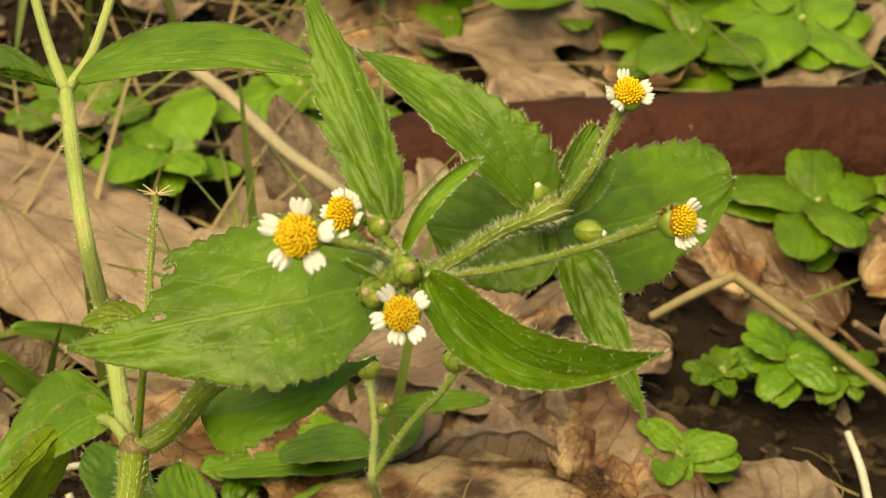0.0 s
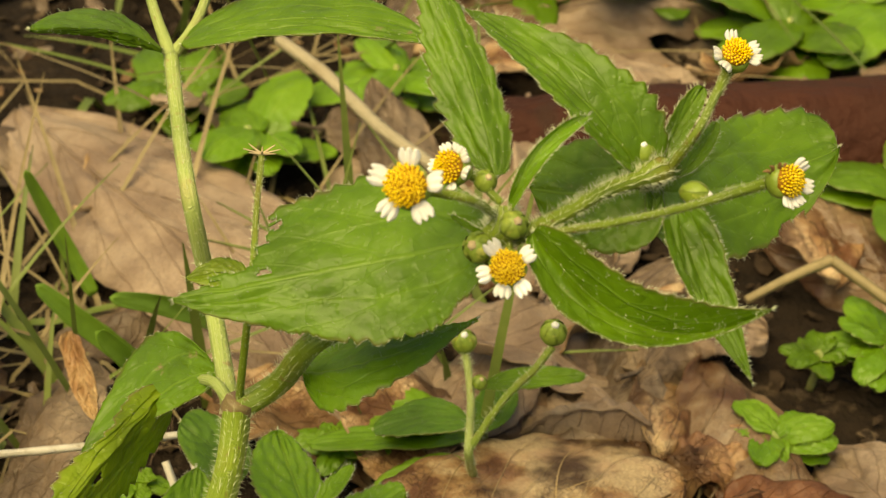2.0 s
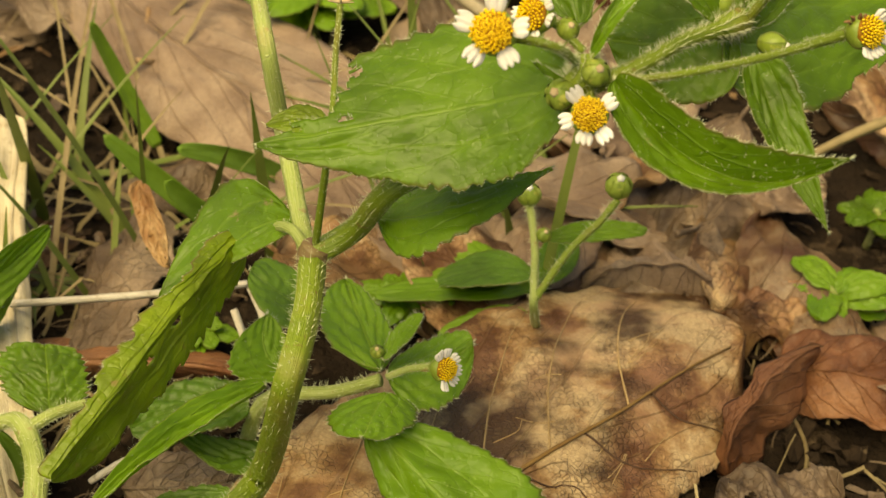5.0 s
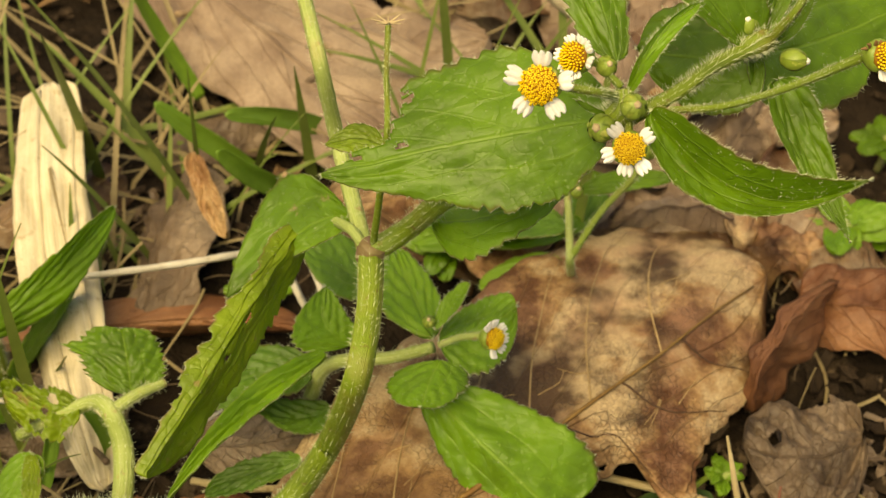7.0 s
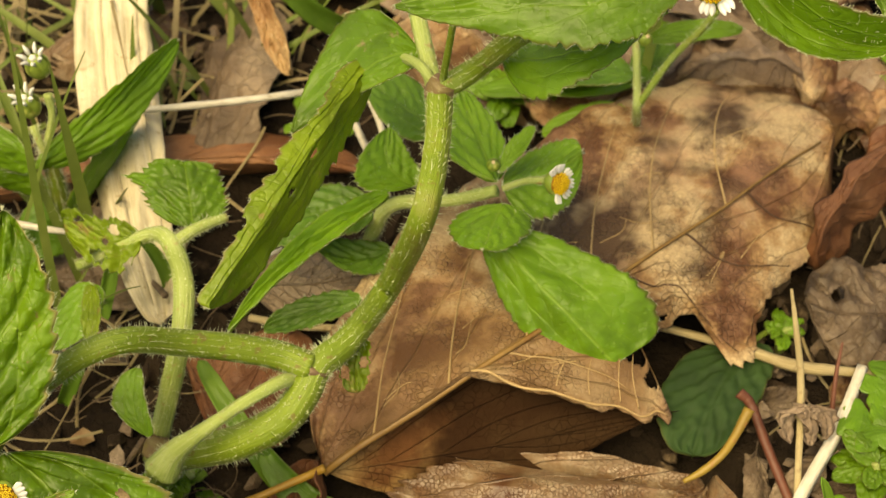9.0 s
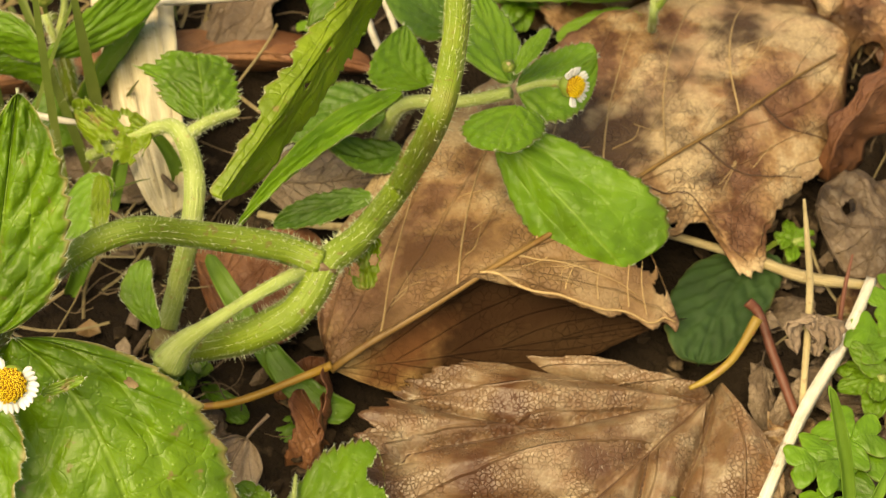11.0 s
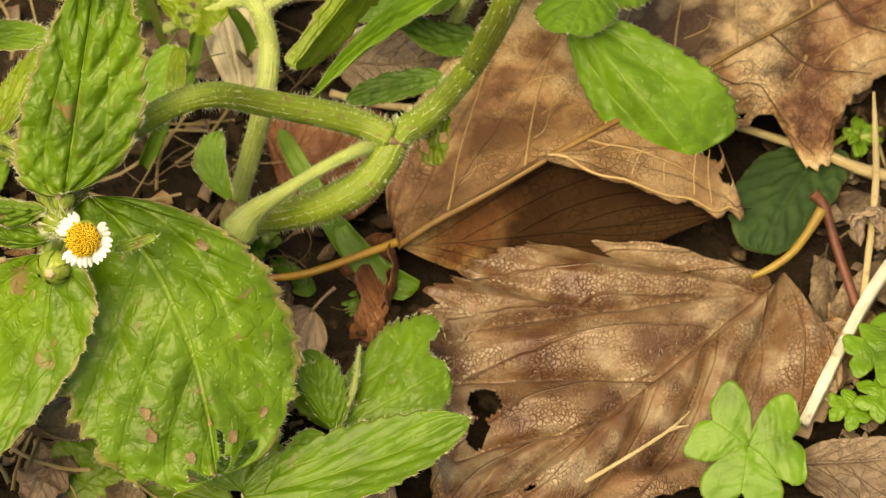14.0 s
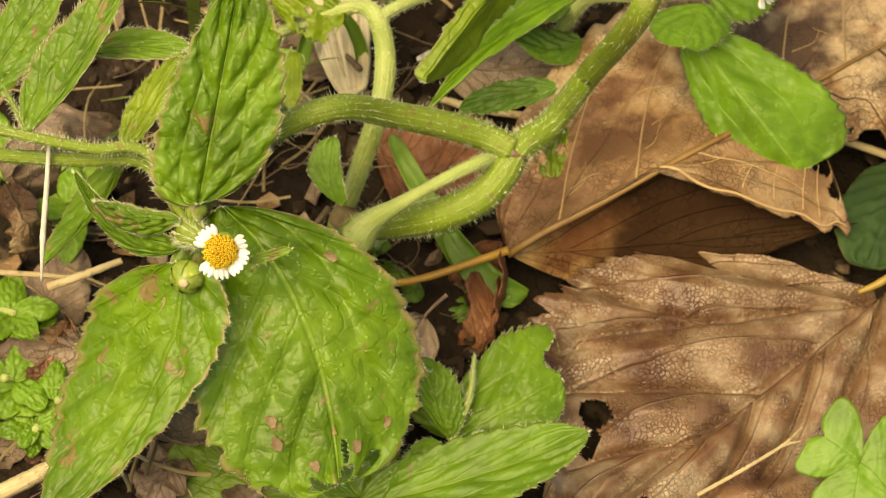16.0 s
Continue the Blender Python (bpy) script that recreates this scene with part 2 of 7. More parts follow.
        col = mix(t, math_node(t, "MULTIPLY", ramp(t, gone, [(0.48, (0, 0, 0)), (0.64, (1, 1, 1))]), decay_shade), col, tuple(0.20 * c for c in dark))
    if stain:
        smear = ramp(t, noise_at(t, co, 52, 4, 0.6), [(0.52, (0, 0, 0)), (0.62, (1, 1, 1))])
        col = mix(t, math_node(t, "MULTIPLY", smear, stain), col, tuple(0.4 * c for c in dark))
    if pale:
        ribs = node(t, "TexVoronoi", Scale=pale_scale)
        ribs.feature = "DISTANCE_TO_EDGE"
        wide = t.nodes.new("ShaderNodeVectorMath")
        wide.operation = "MULTIPLY_ADD"
        wide.inputs[1].default_value = (0.0018, 0.0018, 0.0018)
        nz2 = node(t, "TexNoise", Scale=150.0)
        t.links.new(co, nz2.inputs["Vector"])
        t.links.new(nz2.outputs["Color"], wide.inputs[0])
        t.links.new(warp.outputs[0], wide.inputs[2])
        t.links.new(wide.outputs[0], ribs.inputs["Vector"])
        lines_net = ramp(t, ribs.outputs["Distance"], [(0.0, (1, 1, 1)), (0.014, (0.6, 0.6, 0.6)), (0.035, (0, 0, 0))])
        gate = ramp(t, noise_at(t, co, 130, 3), [(0.36, (0.1, 0.1, 0.1)), (0.58, (1, 1, 1))])
        lines_net = math_node(t, "MULTIPLY", lines_net, gate)
        col = mix(t, math_node(t, "MULTIPLY", lines_net, pale_amount), col, pale)
        pillow = ramp(t, ribs.outputs["Distance"], [(0.0, (0, 0, 0)), (0.35, (1, 1, 1))])
        h = math_node(t, "ADD", h, math_node(t, "ADD", math_node(t, "MULTIPLY", lines_net, 0.9), math_node(t, "MULTIPLY", pillow, -0.2)))
    finish(t, col, rough, h, bumpy, 0.0003, thin, gloss)
    return m


M_LEAF = leaf_material("leaf_green", (0.085, 0.183, 0.011), (0.133, 0.261, 0.018), (0.207, 0.345, 0.046), lines=0.55, fine=0.45, spots=0.2, spot=(0.25, 0.20, 0.09))
M_LEAF_H = leaf_material("leaf_spotted", (0.128, 0.240, 0.013), (0.198, 0.335, 0.022), (0.295, 0.441, 0.067), spots=0.72, spot=(0.26, 0.18, 0.07), edge=(0.30, 0.19, 0.08), brown=0.010, lines=0.45, bumpy=1.0)
M_LEAF_P = leaf_material("leaf_hairy", (0.095, 0.200, 0.011), (0.155, 0.285, 0.019), (0.27, 0.42, 0.073), pairs=5, slant=0.36, spots=0.66, spot=(0.25, 0.17, 0.07), edge=(0.33, 0.235, 0.11), brown=0.018, lines=0.5, bumpy=0.9, rough=0.38)
M_LEAF_F = leaf_material("leaf_fresh", (0.131, 0.288, 0.019), (0.190, 0.362, 0.031), (0.282, 0.448, 0.069), spots=0.0, lines=0.6, fine=0.5)
M_LEAF_DRY = leaf_material("leaf_withering", (0.148, 0.232, 0.015), (0.230, 0.325, 0.026), (0.328, 0.406, 0.067), spots=0.6, spot=(0.26, 0.19, 0.06), edge=(0.20, 0.13, 0.05), bumpy=0.9)
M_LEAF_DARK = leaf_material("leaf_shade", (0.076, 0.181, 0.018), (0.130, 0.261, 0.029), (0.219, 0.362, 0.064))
M_CLOVER = leaf_material("clover_green", (0.117, 0.265, 0.019), (0.174, 0.335, 0.030), (0.245, 0.400, 0.073), pairs=9, lines=0.06, rough=0.34, bumpy=0.3)
M_STEM = stem_material("stem_green", (0.098, 0.157, 0.011), (0.148, 0.215, 0.019), (0.185, 0.252, 0.030), (0.15, 0.10, 0.032), 0.22)
M_STEM_PALE = stem_material("stem_pale", (0.21, 0.285, 0.065), (0.29, 0.36, 0.105), (0.39, 0.44, 0.19), (0.28, 0.19, 0.08), 0.25)
M_NODE = plain_material("node_purple", (0.17, 0.09, 0.065), (0.21, 0.18, 0.055), 260, 0.5)
M_HAIR = plain_material("hair_white", (0.52, 0.58, 0.36), (0.62, 0.66, 0.46), 300, 0.4, 0.0)
M_PETAL = plain_material("petal_white", (0.78, 0.78, 0.74), (0.84, 0.84, 0.80), 500, 0.55, 0.2, 0.0001, thin=0.2)
M_DISC = plain_material("disc_yellow", (0.78, 0.50, 0.018), (0.88, 0.66, 0.06), 900, 0.6, 0.3)
M_PIT = plain_material("disc_pit", (0.26, 0.10, 0.004), (0.36, 0.17, 0.008), 900, 0.8, 0.3)
M_BUD = plain_material("bud_green", (0.155, 0.235, 0.032), (0.26, 0.34, 0.062), 320, 0.4, 0.3, 0.0002, fleck=(0.34, 0.36, 0.09))
M_CHAFF = plain_material("chaff_brown", (0.40, 0.30, 0.16), (0.52, 0.42, 0.26), 600, 0.7)
M_SCAB = plain_material("scab_brown", (0.15, 0.095, 0.045), (0.29, 0.21, 0.11), 700, 0.75)
M_WITHER = plain_material("withered_brown", (0.16, 0.08, 0.03), (0.30, 0.17, 0.07), 600, 0.7)
M_DEAD_A = dead_material("dead_leaf_tan", (0.115, 0.045, 0.018), (0.37, 0.215, 0.098), (0.61, 0.45, 0.26), (0.56, 0.40, 0.19), pairs=6, slant=0.55, crackle=1300, crack_wide=1.8, cracks=0.34, blotch=62, lines=0.05, bumpy=0.9, spread=0.06, stain=0.9, base_dark=0.72, flush=(0.38, 0.20, 0.12))
# flank colour holds both its decay and the shade beneath the fold
M_DEAD_F = dead_material("dead_leaf_decay_shade", (0.11, 0.045, 0.018), (0.26, 0.15, 0.062), (0.40, 0.26, 0.115), (0.3, 0.2, 0.09), pairs=6, lines=0.05, blotch=80, bumpy=0.9, decay_shade=0.96, rough=0.85, gloss=0.08)
M_PETIOLE_Y = plain_material("petiole_yellow", (0.24, 0.15, 0.03), (0.36, 0.245, 0.05), 160, 0.45, 0.3, 0.0002, fleck=(0.26, 0.12, 0.04))
M_DEAD_B = dead_material("dead_leaf_brown", (0.085, 0.036, 0.017), (0.182, 0.109, 0.058), (0.345, 0.270, 0.176), (0.10, 0.045, 0.022), pairs=5, slant=0.5, crackle=1750, blotch=88, cracks=0.27, lines=0.0, bumpy=0.9, spread=0.10, rough=0.40, gloss=0.5, crack_wide=1.5, flush=(0.175, 0.074, 0.029))
M_RIB_B = plain_material("rib_brown", (0.062, 0.028, 0.014), (0.12, 0.062, 0.032), 200, 0.6)
M_DEAD_C = dead_material("dead_leaf_pink", (0.175, 0.115, 0.078), (0.255, 0.178, 0.123), (0.345, 0.255, 0.18), (0.26, 0.17, 0.11), pairs=7, blotch=70)
M_DEAD_H = dead_material("dead_leaf_orange", (0.17, 0.075, 0.03), (0.28, 0.15, 0.065), (0.42, 0.28, 0.14), (0.4, 0.26, 0.12), pairs=6, blotch=90)
M_DEAD_D = dead_material("dead_leaf_grey", (0.066, 0.043, 0.028), (0.165, 0.112, 0.073), (0.32, 0.235, 0.162), (0.12, 0.08, 0.05), pairs=6, pale=(0.34, 0.26, 0.18), pale_amount=0.3)
M_DEAD_E = dead_material("dead_leaf_rust", (0.10, 0.036, 0.016), (0.21, 0.085, 0.04), (0.33, 0.155, 0.075), (0.22, 0.09, 0.05), pairs=5)
M_STRAW = stem_material("straw_pale", (0.32, 0.24, 0.115), (0.44, 0.35, 0.19), (0.58, 0.48, 0.29), (0.24, 0.16, 0.07), 0.0)
M_STRAW_W = stem_material("straw_white", (0.44, 0.40, 0.32), (0.63, 0.59, 0.50), (0.80, 0.77, 0.69), (0.24, 0.18, 0.10), 0.0)
M_STALK = stem_material("stalk_grey", (0.25, 0.21, 0.13), (0.34, 0.285, 0.185), (0.44, 0.38, 0.26), (0.20, 0.15, 0.08), 0.0)
M_HUSK = stem_material("husk_pale", (0.42, 0.35, 0.22), (0.56, 0.49, 0.34), (0.70, 0.63, 0.48), (0.30, 0.22, 0.12), 0.0, (1.2, 16.0, 1.0))
M_HAY = plain_material("hay_brown", (0.175, 0.13, 0.06), (0.31, 0.24, 0.118), 90, 0.6, 0.4, 0.0003, fleck=(0.13, 0.085, 0.04))
# dark green taken lower still, so the colour carries the overhang's shade
M_LEAF_SHADED = leaf_material("leaf_shaded", (0.026, 0.068, 0.017), (0.042, 0.095, 0.024), (0.046, 0.104, 0.028), rough=0.75, bumpy=0.3)
M_TWIG = plain_material("twig_red", (0.11, 0.035, 0.02), (0.17, 0.06, 0.035), 200, 0.5)
M_PETIOLE = plain_material("petiole_ochre", (0.26, 0.135, 0.022), (0.38, 0.215, 0.036), 160, 0.45, 0.3, 0.0002, fleck=(0.26, 0.12, 0.04))
M_MIDRIB = plain_material("midrib_brown", (0.19, 0.10, 0.03), (0.30, 0.175, 0.058), 160, 0.45, 0.3, 0.0002, fleck=(0.16, 0.07, 0.02))
M_GRASS = plain_material("grass_green", (0.12, 0.25, 0.026), (0.19, 0.34, 0.046), 90, 0.5, 0.2, 0.0002, thin=0.2)
M_CULM = plain_material("grass_olive", (0.10, 0.155, 0.026), (0.19, 0.235, 0.055), 60, 0.5, 0.2, 0.0002, thin=0.1)
M_LOG = plain_material("log_red", (0.040, 0.012, 0.007), (0.072, 0.022, 0.012), 30, 0.75, 0.8, 0.003, gloss=0.15, fleck=(0.035, 0.014, 0.008))
M_SOIL = plain_material("soil", (0.010, 0.0065, 0.004), (0.028, 0.018, 0.011), 55, 0.95, 0.9, 0.003, gloss=0.14, fleck=(0.08, 0.055, 0.035))
M_CRUMB = plain_material("crumb_bark", (0.020, 0.013, 0.008), (0.06, 0.038, 0.023), 120, 0.9, 0.6, 0.001, gloss=0.16, fleck=(0.13, 0.09, 0.055))
M_FIBRE = plain_material("fibre_dark", (0.07, 0.045, 0.025), (0.16, 0.11, 0.065), 300, 0.7)
M_RIB_A = plain_material("rib_tan", (0.36, 0.235, 0.11), (0.50, 0.35, 0.175), 200, 0.5)


# ---- shapes; places in millimetres ----
def vec(p):
    return Vector(p) * 0.001


def thing(name, at, label, category, group="", kind=""):
    ob = new(name)
    ob.location = vec(at)
    ob.empty_display_size = 0.005
    return tagged(ob, label, category, group, kind)


def mesh_of(name, verts, faces, material, uvs=None, smooth=True):
    me = bpy.data.meshes.new(name)
    me.from_pydata([tuple(v) for v in verts], [], faces)
    if uvs is not None:
        lay = me.uv_layers.new(name="UVMap")
        idx = np.empty(len(me.loops), dtype=np.int32)
        me.loops.foreach_get("vertex_index", idx)
        lay.data.foreach_set("uv", np.asarray(uvs, dtype=np.float32)[idx].ravel())
    for m in material if isinstance(material, (list, tuple)) else [material]:
        me.materials.append(m)
    if smooth:
        me.polygons.foreach_set("use_smooth", [True] * len(me.polygons))
    me.update()
    return me


def part(name, me, parent, label="", kind=""):
    ob = new(name, me)
    if parent is not None:
        ob.parent = parent
        top = parent
        off = Vector((0, 0, 0))
        while top is not None:
            off += top.location
            top = top.parent
        ob.location = -off
    return tagged(ob, label, kind=kind)


def bez(a, m, b, u):
    """A curve from a to b that passes through m half way."""
    c = 2 * m - 0.5 * (a + b)
    return a * (1 - u) ** 2 + c * (2 * u * (1 - u)) + b * u * u


def smooth_line(pts, n):
    """n + 1 points along a smooth line through the given ones."""
    p = [Vector(q) for q in pts]
    p = [2 * p[0] - p[1]] + p + [2 * p[-1] - p[-2]]
    out, segs = [], len(p) - 3
    for i in range(n + 1):
        s = min(i * segs / n, segs - 1e-6)
        k, f = int(s), s - int(s)
        a, b, c, d = p[k:k + 4]
        out.append(0.5 * (2 * b + (c - a) * f + (2 * a - 5 * b + 4 * c - d) * f * f + (3 * b - a - 3 * c + d) * f ** 3))
    return out


def hair_mesh(name, roots, length, thick, rnd):
    """Fine tapering hairs on the given (place, way) roots."""
    vs, fs = [], []
    for p, w in roots:
        l = length * rnd.uniform(0.5, 1.25)
        w = (w + Vector((rnd.uniform(-.4, .4), rnd.uniform(-.4, .4), rnd.uniform(-.25, .5)))).normalized()
        s = w.orthogonal().normalized()
        q = w.cross(s)
        k = len(vs)
        vs += [p + s * thick, p + (q * 0.87 - s * 0.5) * thick, p - (q * 0.87 + s * 0.5) * thick]
        bendy = Vector((rnd.uniform(-.2, .2), rnd.uniform(-.2, .2), rnd.uniform(-.1, .3)))
        vs.append(p + (w + bendy) * l)
        fs += [(k, k + 1, k + 3), (k + 1, k + 2, k + 3), (k + 2, k, k + 3)]
    return mesh_of(name, vs, fs, M_HAIR)


def tube(name, pts, radii, material, parent, label="", n=40, sides=10, hairs=0, hair_len=0.9, ridge=0.05, seed=1, wob=0.04):
    """A stem through the given points, with radii spread along it, slightly ribbed and uneven."""
    rnd = random.Random(seed)
    line = smooth_line([vec(p) for p in pts], n)
    vs, fs, roots, uvs, gone = [], [], [], [], 0.0
    side = (line[1] - line[0]).orthogonal().normalized()
    for i, p in enumerate(line):
        ahead = (line[min(i + 1, n)] - line[max(i - 1, 0)]).normalized()
        side = (side - ahead * side.dot(ahead)).normalized()
        up = ahead.cross(side)
        s = i / n * (len(radii) - 1)
        k = min(int(s), len(radii) - 2)
        r = 0.001 * (radii[k] + (radii[k + 1] - radii[k]) * (s - k)) * (1 + wob * noise.noise(Vector((i * 0.35, seed, 0))))
        for j in range(sides):
            a = 2 * math.pi * j / sides
            w = side * math.cos(a) + up * math.sin(a)
            vs.append(p + w * r * (1 + ridge * math.cos(5 * a + 0.8)))
            uvs.append((gone + 0.01 * seed, abs(1 - 2 * j / sides)))
        gone += (line[min(i + 1, n)] - p).length * 10
    for i in range(n):
        for j in range(sides):
            k = (j + 1) % sides
            fs.append((i * sides + j, i * sides + k, (i + 1) * sides + k, (i + 1) * sides + j))
    fs.append(tuple(range(sides))[::-1])
    fs.append(tuple(range(n * sides, n * sides + sides)))
    ob = part(name, mesh_of(name, vs, fs, material, uvs), parent, label)
    if hairs:
        for _ in range(int(hairs * 2.4)):
            i, j = rnd.randrange(n), rnd.randrange(sides)
            p = vs[i * sides + j].lerp(vs[(i + 1) * sides + j], rnd.random())
            roots.append((p, (p - line[i].lerp(line[i + 1], 0.5)).normalized()))
        part("hairs", hair_mesh("hairs", roots, hair_len * 0.00085, 0.000028, rnd), ob, "fine white hairs", "stuff")
    return ob


SURFACE = {}


def leaf(name, base, mid, tip, edge_a, edge_b, material, parent, label="", peak=0.42, low=0.6, teeth=9, tooth=0.05, nu=72, nv=18, relief=0.16, cup=0.0, wave=0.25, thick=0.14, pairs=4, slant=0.62, bites=(), hairs=0, hair_len=0.7, seed=1, tip_pow=None, curl=0.0, lobes=(), heart=0.0, ribs=(), rib_deep=1.0, reach_b=()):
    """A blade about a midrib from base through mid to tip. edge_a and edge_b lie on its margins where it is widest, at peak of its length.
    bites: (u, v, radius) torn away, v from -1 to 1 across; lobes: (u, side, reach, spread) that stand out from the margin;
    reach_b: (u, reach) of an uneven margin on edge_b's side."""
    rnd = random.Random(seed)
    nv = int(nv * 1.4)
    a, m, b, ea, eb = (vec(p) for p in (base, mid, tip, edge_a, edge_b))
    at_peak = bez(a, m, b, peak)
    ea, eb = ea - at_peak, eb - at_peak
    high = tip_pow or low * (1 - peak) / peak
    span = (b - a).length
    rows, uvs = [], []
    flat = ea.cross(b - a).normalized() if ea.length > eb.length else (b - a).cross(eb).normalized()
    if flat.dot(Vector((0, -0.6, 0.8))) < 0:
        flat = -flat
    def width(u, sgn, fine):
        w = (max(u, 1e-4) / peak) ** low * (max(1 - u, 1e-4) / (1 - peak)) ** high
        saw = (u * teeth * 1.35 + (0.13 if sgn > 0 else 0.5) + 0.35 * noise.noise(Vector((u * teeth * 0.6, sgn * 2.0 + seed, 9.1)))) % 1.0
        w *= 1 + fine * tooth * ((saw if saw < 0.8 else (1 - saw) * 4) - 0.4) * min(1, 6 * (1 - u)) * min(1, 4 * u)
        w *= 1 + 0.06 * noise.noise(Vector((u * 5, sgn * 3.1 + seed, 0.3))) + fine * 0.03 * noise.noise(Vector((u * 31, sgn * 3.1 + seed, 0.7)))
        if sgn < 0 and reach_b:
            for (u0, w0), (u1, w1) in zip(reach_b, reach_b[1:]):
                if u0 <= u <= u1:
                    w = (w0 + (w1 - w0) * (u - u0) / (u1 - u0)) * (1 + fine * 0.10 * noise.noise(Vector((u * 37, 5.1, 0.2))) + fine * 0.05 * noise.noise(Vector((u * 110, 5.1, 0.2))))
        for lu, ls, reach, spread in lobes:
            if ls == sgn:
                w += reach * math.exp(-((u - lu) / spread) ** 2)
        return w
    def surf(u, v):
        c = bez(a, m, b, u)
        sgn, k = (1 if v > 0 else -1), abs(v) ** 4
        w = width(u, sgn, 0.0) * (1 - k) + width(u, sgn, 1.0) * k
        p = c + (ea if v > 0 else eb) * (abs(v) * w) + (b - a) * (heart * u ** 3 * abs(v) * (1.35 - 0.7 * abs(v)))
        s = (u - slant * abs(v) * (1 if w > 0.3 else w / 0.3)) * pairs + noise.noise(Vector((u * 3, v * 2, seed))) * 0.12
        rib = math.exp(-((s % 1.0 - 0.5) / 0.13) ** 2) * min(1, abs(v) * 5)
        nerve = math.exp(-((abs(v) - 0.50 + 0.16 * u) / 0.09) ** 2) * max(0.0, 1 - u / 0.85) ** 0.5
        h = relief * (-0.85 * rib + 0.42 * math.cos(2 * math.pi * (s % 1.0)) * min(1, abs(v) * 3) - 0.75 * nerve) * (1 - 0.5 * abs(v))
        h += relief * 0.7 * noise.noise(Vector((u * 17 + seed, v * 6.5, seed * 0.9)))
        h -= relief * 1.6 * math.exp(-(v / 0.07) ** 2)
        h += wave * noise.noise(Vector((u * 3.2 + seed * 7.1, v * 1.7, seed * 0.37))) * (0.35 + abs(v))
        h += 0.3 * wave * noise.noise(Vector((u * 11.0, v * 4.3 + seed, seed * 1.37)))
        h += cup * v * v * w + curl * abs(v) ** 3 * noise.noise(Vector((u * 6 + seed, v, 2.2)))
        near = 9.0
        for (u0, v0), (u1, v1) in ribs:
            du, dv = u1 - u0, (v1 - v0) * 0.45
            k = min(max(((u - u0) * du + (v - v0) * 0.45 * dv) / (du * du + dv * dv), 0.0), 1.0)
            near = min(near, math.hypot(u - u0 - k * du, (v - v0) * 0.45 - k * dv))
        if ribs:
            h += rib_deep * (min(near, 0.10) * 10 - 1.0) - 0.5 * rib_deep * math.exp(-(near / 0.012) ** 2)
        return p + flat * (0.001 * h)
    for i in range(nu + 1):
        for j in range(nv + 1):
            u, v = i / nu, 2 * j / nv - 1
            rows.append(surf(u, v))
            uvs.append((u, 0.5 + 0.5 * v))
    n1 = nv + 1
    keep = []
    for i in range(nu):
        for j in range(nv):
            u, v = (i + 0.5) / nu, 2 * (j + 0.5) / nv - 1
            ok = True
            for bu, bv, r in bites:
                d = math.hypot(u - bu, (v - bv) * 0.4)
                if d < r * (1 + 0.35 * noise.noise(Vector((u * 22, v * 9, seed + bu * 10)))):
                    ok = False
                    break
            if ok:
                keep.append((i, j))
    kept = set(keep)
    vs = rows + [p - flat * (0.001 * thick) for p in rows]
    off = len(rows)
    fs, roots = [], []
    for i, j in keep:
        q = (i * n1 + j, (i + 1) * n1 + j, (i + 1) * n1 + j + 1, i * n1 + j + 1)
        fs.append(q)
        fs.append(tuple(k + off for k in q[::-1]))
        for (x, y), (k, l) in (((i - 1, j), (q[3], q[0])), ((i + 1, j), (q[1], q[2])), ((i, j - 1), (q[0], q[1])), ((i, j + 1), (q[2], q[3]))):
            if (x, y) not in kept:
                fs.append((l, k, k + off, l + off))
                roots.append((k, l, bez(a, m, b, (i + 0.5) / nu)))
    me = mesh_of(name, vs, fs, material, uvs + uvs)
    ob = part(name, me, parent, label)
    SURFACE[ob.name] = surf
    if hairs:
        out = []
        for _ in range(int(hairs * 2.0)):
            if rnd.random() < 0.66:
                k, l, c = rnd.choice(roots)
                p = vs[k].lerp(vs[l], rnd.random())
                out.append((p, (p - c).normalized() + (b - a).normalized() * 0.5))
            else:
                i, j = rnd.choice(keep)
                out.append((vs[i * n1 + j] - flat * (0.0003 * hair_len), flat + Vector((rnd.uniform(-.8, .8), rnd.uniform(-.8, .8), 0))))
        part("hairs", hair_mesh("hairs", out, hair_len * 0.00075, 0.000024, rnd), ob, "fine white hairs", "stuff")
    return ob


def vein_on(ob, path, r0, r1, material, seed, lift=0.3):
    """A vein that follows the blade's face along (u, v) steps."""
    surf = SURFACE[ob.name]
    steps = smooth_line([(u, v, 0) for u, v in path], 14)
    pts = [tuple(surf(min(max(q.x, 0), 1), q.y) * 1000 + Vector((0, -0.25, 1)) * (lift * r0)) for q in steps]
    tube("vein", pts, [r0, r1], material, ob, n=28, sides=6, seed=seed, wob=0.15)


